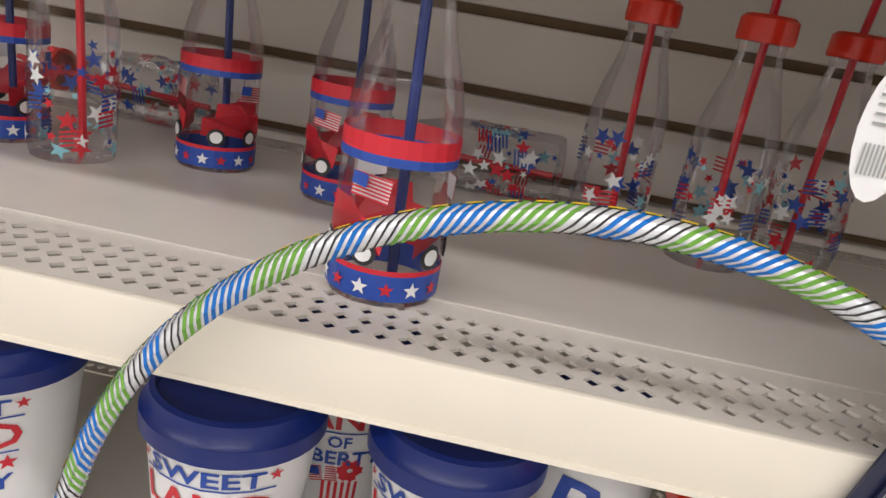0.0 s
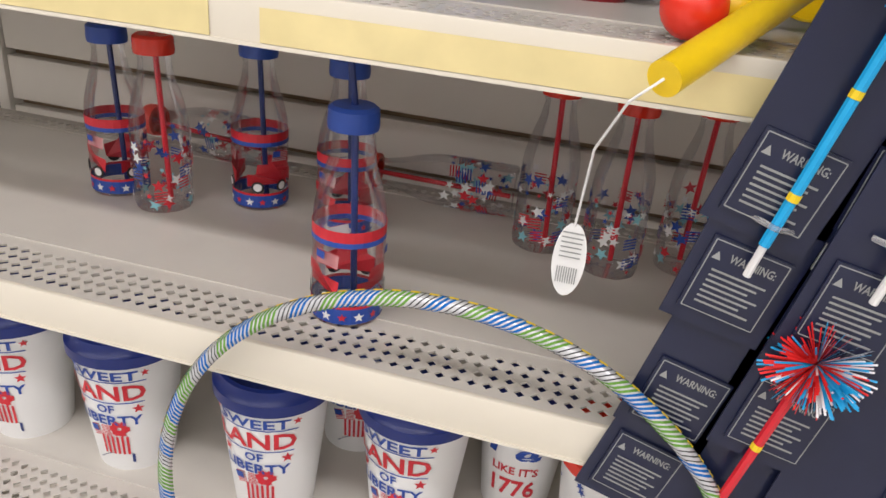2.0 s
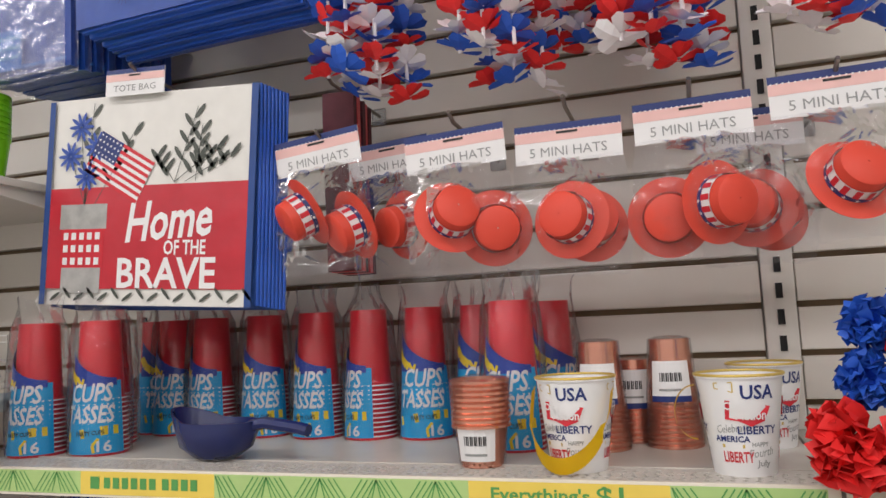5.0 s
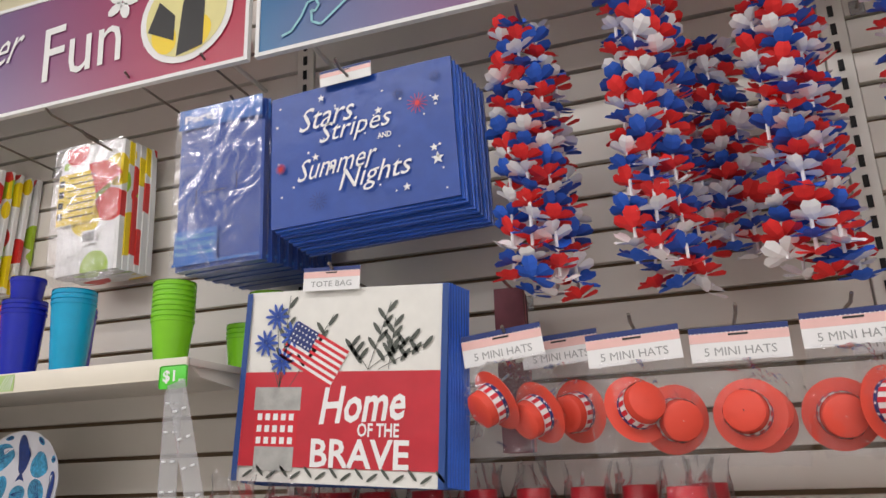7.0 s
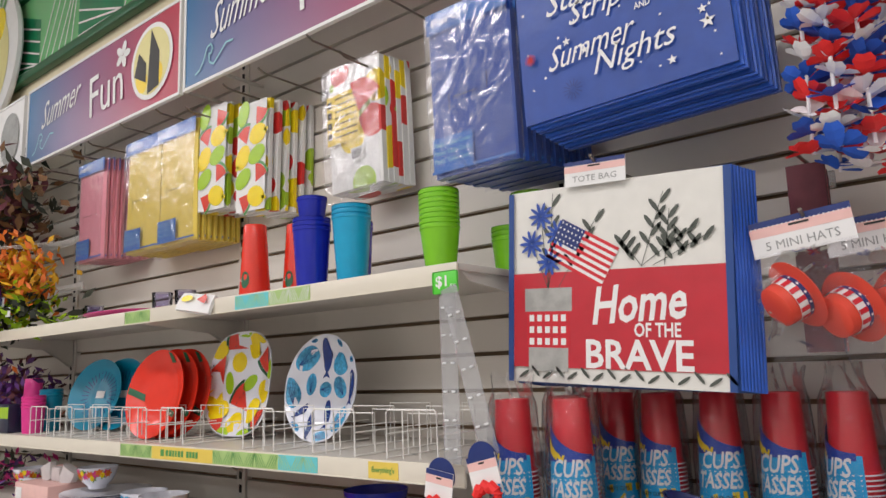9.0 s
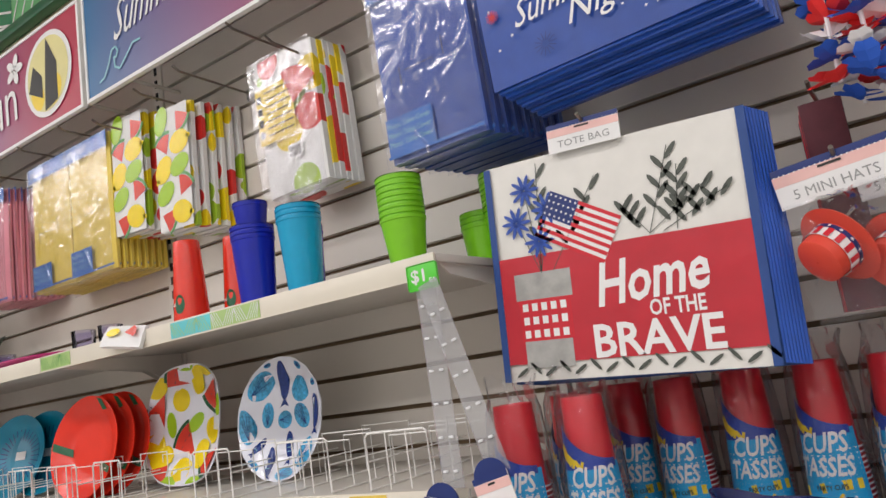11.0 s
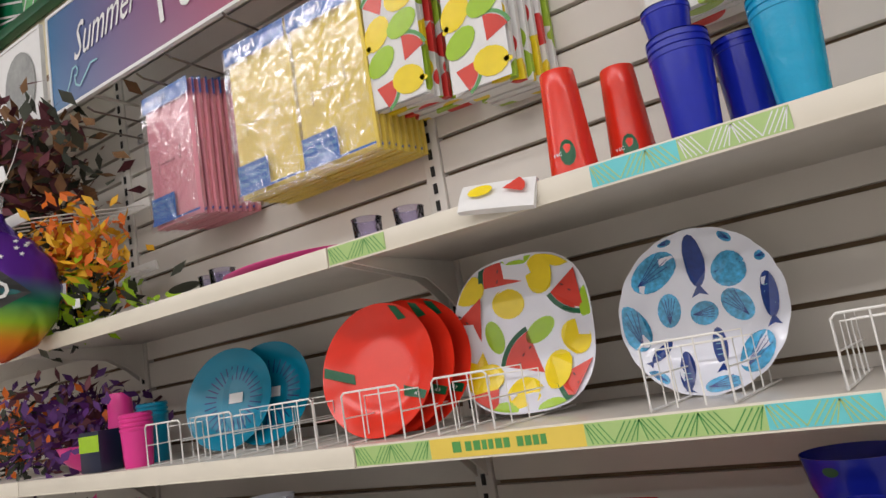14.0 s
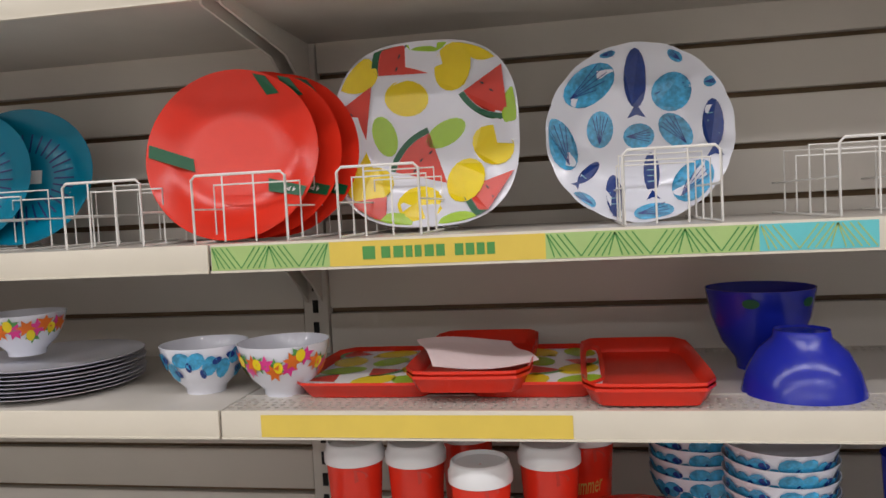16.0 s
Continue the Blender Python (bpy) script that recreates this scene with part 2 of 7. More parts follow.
def rainbow_foil(name):
    """Purple foil that runs through green and yellow to red at the bottom."""
    m = mat(name, (0.1, 0.02, 0.3), 0.16, 0.5, bump=0.9, bscale=16)
    nt = m.node_tree
    tc, sep, mr, ramp = nt.nodes.new("ShaderNodeTexCoord"), nt.nodes.new("ShaderNodeSeparateXYZ"), nt.nodes.new("ShaderNodeMath"), nt.nodes.new("ShaderNodeValToRGB")
    mr.operation = "MULTIPLY_ADD"
    mr.inputs[1].default_value, mr.inputs[2].default_value = 2.7, 0.5
    cr = ramp.color_ramp
    cr.elements[0].color = (0.70, 0.05, 0.01, 1)
    cr.elements[1].position, cr.elements[1].color = 0.62, (0.10, 0.015, 0.30, 1)
    for p, c in ((0.18, (0.75, 0.22, 0.01)), (0.30, (0.30, 0.50, 0.02)), (0.44, (0.01, 0.22, 0.10))):
        cr.elements.new(p).color = (*c, 1)
    nt.links.new(tc.outputs["Object"], sep.inputs[0])
    nt.links.new(sep.outputs[2], mr.inputs[0])
    nt.links.new(mr.outputs[0], ramp.inputs[0])
    nt.links.new(ramp.outputs[0], nt.nodes["Principled BSDF"].inputs["Base Color"])
    return m


FRUITM = fruit_cloth("fruit_cloth", 13.0)
FRUITPK = fruit_cloth("fruit_pack", 10.0)
RAINBOW = rainbow_foil("rainbow_foil")


# ---- shapes ----
def part(name, bm, material, parent=None, label="", smooth=True):
    me = bpy.data.meshes.new(name)
    bm.to_mesh(me)
    bm.free()
    me.materials.append(material)
    if smooth:
        me.shade_smooth()
        me.set_sharp_from_angle(angle=0.7)
    ob = new(name, me)
    if parent:
        ob.parent = parent
    if label:
        ob["label"] = label
    return ob


def thing(name, m, label, category, group="", kind=""):
    ob = new(name)
    ob.matrix_basis = m
    return tagged(ob, label, category, group, kind)


def box(bm, x0, x1, y0, y1, z0, z1, bevel=0.0):
    r = bmesh.ops.create_cube(bm, size=1.0, matrix=Matrix.LocRotScale(((x0 + x1) / 2, (y0 + y1) / 2, (z0 + z1) / 2), None, (x1 - x0, y1 - y0, z1 - z0)))
    if bevel:
        es = list({e for v in r["verts"] for e in v.link_edges})
        bmesh.ops.bevel(bm, geom=es, offset=bevel, segments=2, affect="EDGES", profile=0.5)
    return bm


def boxed(x0, x1, y0, y1, z0, z1, bevel=0.0):
    return box(bmesh.new(), x0, x1, y0, y1, z0, z1, bevel)


def lathe(profile, seg=32, bm=None, m=None, squash=1.0):
    """Turn a list of (radius, height) about z."""
    bm = bm or bmesh.new()
    rings = []
    for r, z in profile:
        rings.append([bm.verts.new(((m or Matrix()) @ Vector((r * math.cos(2 * math.pi * i / seg), squash * r * math.sin(2 * math.pi * i / seg), z)))) for i in range(seg)])
    for a, b in zip(rings, rings[1:]):
        for i in range(seg):
            bm.faces.new((a[i], a[(i + 1) % seg], b[(i + 1) % seg], b[i]))
    return bm


def tube(points, r, bm=None, seg=8, closed=False):
    bm = bm or bmesh.new()
    pts = [Vector(p) for p in points]
    n, rings = len(pts), []
    for i, p in enumerate(pts):
        a, b = (pts[i - 1], pts[(i + 1) % n]) if closed else (pts[max(i - 1, 0)], pts[min(i + 1, n - 1)])
        q = (b - a).to_track_quat("Z", "Y")
        rings.append([bm.verts.new(p + q @ Vector((r * math.cos(2 * math.pi * k / seg), r * math.sin(2 * math.pi * k / seg), 0))) for k in range(seg)])
    pairs = list(zip(rings, rings[1:])) + ([(rings[-1], rings[0])] if closed else [])
    for a, b in pairs:
        for k in range(seg):
            bm.faces.new((a[k], a[(k + 1) % seg], b[(k + 1) % seg], b[k]))
    if not closed:
        bm.faces.new(rings[0][::-1])
        bm.faces.new(rings[-1])
    return bm


def star(cx, cy, r, n=5, inner=0.42, rot=0.0):
    return [(cx + (r if k % 2 == 0 else r * inner) * math.sin(rot + math.pi * k / n), cy + (r if k % 2 == 0 else r * inner) * math.cos(rot + math.pi * k / n)) for k in range(2 * n)]


def oval(cx, cy, rx, ry, rot=0.0, n=18, a0=0.0, a1=2 * math.pi):
    full = a1 - a0 > 6.2
    c, s_ = math.cos(rot), math.sin(rot)
    pts = [(rx * math.cos(a0 + (a1 - a0) * k / n), ry * math.sin(a0 + (a1 - a0) * k / n)) for k in range(n if full else n + 1)]
    return [(cx + c * x - s_ * y, cy + s_ * x + c * y) for x, y in pts]


def wedge(cx, cy, r, rot, half=0.62):
    return [(cx, cy)] + [(cx + r * math.cos(rot - half + 2 * half * k / 8), cy + r * math.sin(rot - half + 2 * half * k / 8)) for k in range(9)]


def band(cx, cy, r0, r1, rot, half):
    a = [rot - half + 2 * half * k / 8 for k in range(9)]
    return [(cx + r1 * math.cos(t), cy + r1 * math.sin(t)) for t in a] + [(cx + r0 * math.cos(t), cy + r0 * math.sin(t)) for t in a[::-1]]


def rect(x0, x1, y0, y1, n=1):
    w = (x1 - x0) / n
    return [[(x0 + w * k, y0), (x0 + w * k + w, y0), (x0 + w * k + w, y1), (x0 + w * k, y1)] for k in range(n)]


def stroke(points, w):
    """A thin ribbon along points."""
    out = []
    for (ax, ay), (bx, by) in zip(points, points[1:]):
        d = math.hypot(bx - ax, by - ay) or 1
        nx, ny = -(by - ay) / d * w / 2, (bx - ax) / d * w / 2
        out.append([(ax + nx, ay + ny), (ax - nx, ay - ny), (bx - nx, by - ny), (bx + nx, by + ny)])
    return out


def decal(name, polys, place, material, parent, label=""):
    """Flat printed shapes laid on a surface by place(u, v)."""
    bm = bmesh.new()
    for poly in polys:
        try:
            bm.faces.new([bm.verts.new(place(u, v)) for u, v in poly])
        except ValueError:
            pass
    ob = part(name, bm, material, parent, label, smooth=False)
    return tagged(ob, label, kind="stuff") if len(polys) > 1 and name in ("print", "lettering", "stripes", "slots") else ob


def decals(name, polys, place, material, parent, label=""):
    """One printed piece an object."""
    for poly in polys:
        decal(name, [poly], place, material, parent, label)


def front(y, dx=0.0, dz=0.0):
    return lambda u, v: (dx + u, y, dz + v)


def cone(r0, z0, r1, z1, off=0.0007, turn=0.0):
    """u: metres along the girth from the side that faces -y, v: height."""
    def at(u, v):
        r = r0 + (r1 - r0) * (v - z0) / (z1 - z0)
        a = u / ((r0 + r1) / 2) + turn
        return ((r + off) * math.sin(a), -(r + off) * math.cos(a), v)
    return at


# ---- lettering, from the built-in font ----
WORDS = ["CUPS", "TASSES", "16", "PARTY CUPS", "Home", "OF THE", "BRAVE", "Stars", "Stripes", "AND", "Summer", "Nights", "summer", "TOTE BAG", "5 MINI HATS", "SWEET", "LAND", "OF", "LIBERTY", "Fun", "GRAD", "FALL", "$1", "EA.", "USA", "Everything's", "Nation", "One", "Celebrate", "AMERICA", "HAPPY", "Fourth", "July", "Pa", "LIKE IT'S", "1776", "WARNING:", "4 PC", "Party!", "Plastic Table Cover"]
LETTERS = {}
made_text = []
for w_ in WORDS:
    cu = bpy.data.curves.new("lettering", "FONT")
    cu.body, cu.resolution_u = w_, 2
    cu.offset = 0.0 if w_ in ("Stars", "Stripes", "Summer", "Nights", "summer", "Fun", "Celebrate", "Fourth", "5 MINI HATS", "TOTE BAG", "Plastic Table Cover") else 0.022
    made_text.append((w_, new("lettering", cu)))
graph = bpy.context.evaluated_depsgraph_get()
graph.update()
for w_, ob_ in made_text:
    me_ = ob_.evaluated_get(graph).to_mesh()
    vs = [(v.co.x, v.co.y) for v in me_.vertices]
    lo_x, hi_x = min(v[0] for v in vs), max(v[0] for v in vs)
    lo_y, hi_y = min(v[1] for v in vs), max(v[1] for v in vs)
    LETTERS[w_] = ([((x - lo_x) / (hi_x - lo_x) - 0.5, (y - lo_y) / (hi_y - lo_y) - 0.5) for x, y in vs], [list(p.vertices) for p in me_.polygons])
    ob_.evaluated_get(graph).to_mesh_clear()
for _, ob_ in made_text:
    cu = ob_.data
    bpy.data.objects.remove(ob_)
    bpy.data.curves.remove(cu)


def words(text, cx, cy, w, h, rot=0.0, slant=0.0):
    vs, fs = LETTERS[text]
    c, s_ = math.cos(rot), math.sin(rot)
    pts = []
    for x, y in vs:
        x, y = x * w + slant * y * h, y * h
        pts.append((cx + c * x - s_ * y, cy + s_ * x + c * y))
    return [[pts[i] for i in f] for f in fs]


def flag(cx, cy, w, rot=0.0):
    """Stripes, field and stars of a small printed flag, as three lists of shapes."""
    h = w * 0.6
    c, s_ = math.cos(rot), math.sin(rot)
    turn_ = lambda poly: [(cx + c * x - s_ * y, cy + s_ * x + c * y) for x, y in poly]
    red = [turn_(p) for k in range(7) for p in rect(-w / 2, w / 2, h / 2 - h / 13 * (2 * k + 1), h / 2 - h / 13 * 2 * k)]
    white = [turn_(rect(-w / 2, w / 2, -h / 2, h / 2)[0])]
    blue = [turn_(rect(-w / 2, -w * 0.08, h / 2 - h * 7 / 13, h / 2)[0])]
    stars = [turn_(star(-w / 2 + w * 0.42 * (i + 0.5) / 6, h / 2 - h * 7 / 13 * (j + 0.5) / 4, w * 0.022)) for i in range(6) for j in range(4)]
    return white, red, blue, stars


# ---- structure ----
def setting(name, bm, material, label, category):
    return tagged(part(name, bm, material), label, category, kind="structure")


setting("floor", boxed(-9, 7, -9.5, 0.3, -0.1, 0), FLOORM, "cream vinyl shop floor under the shelves", "floor")
setting("ceiling", boxed(-9, 7, -9.5, 0.3, CEIL, CEIL + 0.1), CEILM, "grey-white suspended ceiling of square tiles", "ceiling")
bm = bmesh.new()
for k in range(26):
    box(bm, -9 + 0.61 * k - 0.012, -9 + 0.61 * k + 0.012, -9.5, 0.12, CEIL - 0.006, CEIL - 0.001)
for k in range(8):
    box(bm, -9, 7, -1.22 * k - 0.012, -1.22 * k + 0.012, CEIL - 0.010, CEIL - 0.005)
setting("ceiling_grid", bm, RAILM, "thin painted metal grid of the tiled ceiling", "trim")
setting("wall_back", boxed(-9, 7, 0.12, 0.3, 0, CEIL), CREAMWALL, "cream painted wall above the shop shelving", "wall")
setting("wall_front", boxed(-9, 7, -9.6, -9.5, 0, CEIL), PLAINWALL, "plain wall across the shop", "wall")
setting("wall_west", boxed(-9.1, -9, -9.5, 0.3, 0, CEIL), PLAINWALL, "plain end wall of the shop", "wall")
setting("wall_east", boxed(7, 7.1, -9.5, 0.3, 0, CEIL), PLAINWALL, "plain end wall of the shop", "wall")
for ly in (-2.7, -5.4, -8.1):
    for lx in (-5.2, -2.6, 0.0, 2.6, 5.2):
        cl = thing("ceiling_light", pose(lx, ly, CEIL), "white fluorescent ceiling light trough", "ceiling light", "ceiling lights")
        bm = bmesh.new()
        for sy in (-1, 1):
            box(bm, -1.2, 1.2, sy * 0.17 - 0.015, sy * 0.17 + 0.015, -0.08, 0, 0.004)
        for sx in (-1, 1):
            box(bm, sx * 1.2 - 0.015, sx * 1.2 + 0.015, -0.15, 0.15, -0.08, 0, 0.004)
        part("frame", bm, WHITE, cl)

POSTS = [-3.66, -2.44, -1.22, 0.0, 1.22, 2.44, 3.66]
SLOTBM = boxed(-0.005, 0.005, -0.002, 0.002, -0.012, 0.012)
slot_mesh = bpy.data.meshes.new("slot")
SLOTBM.to_mesh(slot_mesh)
SLOTBM.free()
slot_mesh.materials.append(SLOT)
for px in POSTS:
    up = tagged(part("upright", boxed(px - 0.024, px + 0.024, -0.006, 0.06, 0.0, 2.95, 0.003), POST), "cream enamelled slotted steel shelving upright", "upright", "shelving uprights")
    zz = 0.6
    while zz < 2.9:
        if px in (0.0, 1.22, 2.44, -1.22):
            so = new("slot", slot_mesh)
            so.parent, so.location = up, (px, -0.007, zz)
        zz += 0.0415

# slatted back panels: a dark backing and one board a slat
for a, b in zip(POSTS, POSTS[1:]):
    low = b > 2 and a < 3
    pitch, z = (0.0765, 1.65 - 0.0765 * 19) if a >= 1.2 else (0.0875, 1.60 - 0.0875 * 15)
    pan = tagged(part("wall_panel", boxed(a + 0.025, b - 0.025, 0.02, 0.05, 0.1, 2.95), GROOVE), "slatted white laminate back panel with brown grooves", "slatwall", "slatted back panels", "structure")
    sm = bpy.data.meshes.new("slat")
    bm = boxed(a + 0.026, b - 0.026, 0.0, 0.019, 0.005, pitch - 0.005, 0.002)
    bm.to_mesh(sm)
    bm.free()
    sm.materials.append(SLAT)
    while z < 2.87:
        sl = new("slat", sm)
        sl.parent, sl.location = pan, (0, 0, z)
        z += pitch


# ---- shelves ----
def strip_pattern(x0, x1, h):
    """Green chevrons of the price strip, as light and dark shapes."""
    dark, n = [], max(1, int((x1 - x0) / (h * 1.1)))
    w = (x1 - x0) / n
    for k in range(n):
        xa = x0 + k * w
        for j in range(5):
            t = j / 5
            if k % 2:
                dark += stroke([(xa + w * t, 0.002), (xa + w * min(1, t + 0.5), h - 0.002)], 0.0016)
            else:
                dark += stroke([(xa + w * (1 - t), 0.002), (xa + w * max(0, 0.5 - t), h - 0.002)], 0.0016)
    return dark


def shelf(x0, x1, z, depth, label, holes=False):
    sh = thing("shelf", pose((x0 + x1) / 2, 0, z), label, "shelf", "shop shelves")
    w = (x1 - x0) / 2 - 0.002
    bm = bmesh.new()
    if holes:
        box(bm, -w, w, -depth + 0.075, -0.055, -0.012, 0)
        n = int(2 * w / 0.0135)
        # pierced strips along both long edges: rows of small diamonds left open
        for ya, rows in ((-depth + 0.008, 4), (-0.052, 2)):
            s_, pitch = 0.0052, 2 * w / n
            y_lo = ya
            y_hi = -depth + 0.075 if rows == 4 else -0.008
            step = 0.0135 if rows == 4 else 0.014
            first = y_lo + (0.008 if rows == 4 else 0.012)
            for i in range(n):
                xa = -w + i * pitch
                ys = [y_lo] + [first + step * r + step / 2 for r in range(rows)]
                for r in range(rows):
                    cx, cy = xa + pitch * (0.3 + 0.2 * (r % 2) + 0.1), first + step * r
                    y0_, y1_ = ys[r], ys[r + 1]
                    out = [(xa, y0_), (xa + pitch, y0_), (xa + pitch, y1_), (xa, y1_)]
                    inn = [(cx - s_, cy), (cx, cy - s_), (cx + s_, cy), (cx, cy + s_)]
                    o = [bm.verts.new((*p, 0)) for p in out]
                    q = [bm.verts.new((*p, 0)) for p in (inn[1], inn[2], inn[3], inn[0])]
                    low = [bm.verts.new((p.co.x, p.co.y, -0.002)) for p in q]
                    for k in range(4):
                        # ring of faces round each hole and the hole's thin rim
                        a_, b_ = o[k], o[(k + 1) % 4]
                        bm.faces.new((a_, b_, q[k]))
                        bm.faces.new((b_, q[(k + 1) % 4], q[k]))
                        bm.faces.new((q[k], q[(k + 1) % 4], low[(k + 1) % 4], low[k]))
                yl = ys[-1]
                o = [bm.verts.new((*p, 0)) for p in ((xa, yl), (xa + pitch, yl), (xa + pitch, y_hi), (xa, y_hi))]
                bm.faces.new(o)
        box(bm, -w, w, -depth + 0.001, -depth + 0.0081, -0.010, 0)
        # folded-back lip below the pierced strip, and the pressed line behind it
        box(bm, -w, w, -depth + 0.003, -depth + 0.045, -0.037, -0.035)
        box(bm, -w, w, -depth + 0.076, -depth + 0.080, 0.0002, 0.0016)
    else:
        box(bm, -w, w, -depth + 0.004, -0.008, -0.014, 0, 0.002)
    part("deck", bm, SHELF, sh)
    bm = boxed(-w, w, -depth - 0.004, -depth + 0.002, -0.038, 0.001, 0.0015)
    box(bm, -w, w, -depth - 0.0055, -depth - 0.002, -0.038, -0.035)
    part("front_rail", bm, RAILM, sh, "cream ticket rail")
    for sx in (-1, 1):
        bm = bmesh.new()
        xs = sx * (w - 0.012)
        pr = [(-0.01, -0.014), (-depth + 0.03, -0.014), (-depth + 0.05, -0.03), (-0.12, -0.055), (-0.06, -0.09), (-0.01, -0.13)]
        for dx in (-0.002, 0.002):
            bm.faces.new([bm.verts.new((xs + dx, *p)) for p in pr])
        vs = list(bm.verts)
        for k in range(6):
            bm.faces.new((vs[k], vs[(k + 1) % 6], vs[6 + (k + 1) % 6], vs[6 + k]))
        part("bracket", bm, POST, sh)
    return sh


def ticket(sh, x0, x1, base, polys, printmat, depth, label, h=0.032):
    cx = sh.location.x
    bm = boxed(x0 - cx, x1 - cx, -depth - 0.0052, -depth - 0.0045, -0.0345, -0.0345 + h)
    tk = part("price_strip", bm, base, sh, label, smooth=False)
    if polys:
        decal("print", polys, lambda u, v: (u - cx, -depth - 0.0058, v - 0.0345), printmat, tk)
    return tk


DEP = 0.40
ZU, ZM, ZL, ZK = 1.848, 1.485, 1.258, 0.965
ZD, ZC, ZB, ZA = 1.381, 1.083, 0.797, 0.50
SH = {}
for nm, z in (("U", ZU), ("M", ZM), ("L", ZL), ("K", ZK)):
    for i, (a, b) in enumerate(((-3.66, -2.44), (-2.44, -1.22), (-1.22, 0), (0, 1.22))):
        SH[nm, i] = shelf(a, b, z, DEP, "cream metal shop shelf with a ticket rail", holes=nm == "L" and i == 3)
for nm, z in (("D", ZD), ("C", ZC), ("B", ZB), ("A", ZA)):
    for i, (a, b) in enumerate(((1.22, 2.44), (2.44, 3.66))):
        SH[nm, i] = shelf(a, b, z, DEP + {"D": 0.015, "C": 0.03}.get(nm, 0.036), "cream metal shop shelf with a pierced front edge", holes=i == 0)
for i, (a, b) in enumerate(zip(POSTS, POSTS[1:])):
    kick = tagged(part("base_deck", boxed(a + 0.002, b - 0.002, -0.45, -0.01, 0.0, 0.14, 0.004), SHELF), "cream metal base deck of the shelving", "shelf base", "base decks")

m3, d1 = SH["M", 3], SH["D", 0]
ticket(m3, 0.004, 0.17, PALEG, strip_pattern(0.006, 0.168, 0.032), GREEN, DEP, "green chevron price strip")
t_ = ticket(m3, 0.17, 0.45, RAILY, rect(0.215, 0.232, 0.008, 0.025), GREEN, DEP, "yellow price strip with green bars")
decal("print", [p for k, (a, b) in enumerate(((0.240, 0.252), (0.256, 0.269), (0.272, 0.281), (0.284, 0.293), (0.297, 0.309), (0.312, 0.323), (0.336, 0.347), (0.350, 0.361), (0.364, 0.374), (0.377, 0.387))) for p in rect(a, b, 0.009, 0.024)], lambda u, v: (u - 0.61, -DEP - 0.0058, v - 0.0345), GREEN, t_)
ticket(m3, 0.45, 0.70, PALEG, strip_pattern(0.452, 0.698, 0.032), GREEN, DEP, "green chevron price strip")
ticket(m3, 0.70, 0.83, AQUAP, strip_pattern(0.702, 0.828, 0.032), PALEG, DEP, "aqua chevron price strip")
ticket(m3, 0.98, 1.06, RAILY, words("Everything's", 1.02, 0.016, 0.06, 0.014), GREEN, DEP, "yellow price strip")
ticket(SH["L", 3], 0.06, 0.475, RAILY, None, None, DEP, "torn yellow price strip", 0.03)
ticket(SH["U", 3], 0.535, 0.665, AQUAP, strip_pattern(0.537, 0.663, 0.032), PALEG, DEP, "aqua chevron price strip")
ticket(SH["U", 3], 0.665, 0.81, PALEG, strip_pattern(0.667, 0.808, 0.032), WHITE, DEP, "pale green price strip")
ticket(SH["U", 3], 0.004, 0.14, PALEG, strip_pattern(0.006, 0.138, 0.032), GREEN, DEP, "pale green price strip")
DD = DEP + 0.015
ticket(d1, 1.25, 1.46, PALEG, strip_pattern(1.252, 1.458, 0.032), GREEN, DD, "green chevron price strip")
t_ = ticket(d1, 1.46, 1.685, RAILY, rect(1.478, 1.494, 0.008, 0.025), GREEN, DD, "yellow price strip with green bars")
decal("print", [p for k in range(10) for p in rect(1.502 + 0.0155 * k + (0.006 if k > 5 else 0), 1.513 + 0.0155 * k + (0.006 if k > 5 else 0), 0.009, 0.024)], lambda u, v: (u - 1.83, -DD - 0.0058, v - 0.0345), GREEN, t_)
ticket(d1, 1.685, 2.04, PALEG, strip_pattern(1.687, 2.038, 0.032), GREEN, DD, "green chevron price strip")
ticket(d1, 2.04, 2.27, RAILY, words("Everything's", 2.125, 0.016, 0.115, 0.02) + words("$1", 2.205, 0.017, 0.03, 0.024), GREEN, DD, "yellow price strip with green lettering")
ticket(d1, 2.27, 2.425, PALEG, strip_pattern(2.272, 2.423, 0.032), GREEN, DD, "green chevron price strip")
ticket(SH["C", 0], 1.55, 1.86, WORNY, None, None, DEP + 0.03, "worn yellow price strip", 0.026)
ticket(SH["C", 0], 1.90, 2.30, WORNY, None, None, DEP + 0.03, "worn yellow price strip", 0.024)


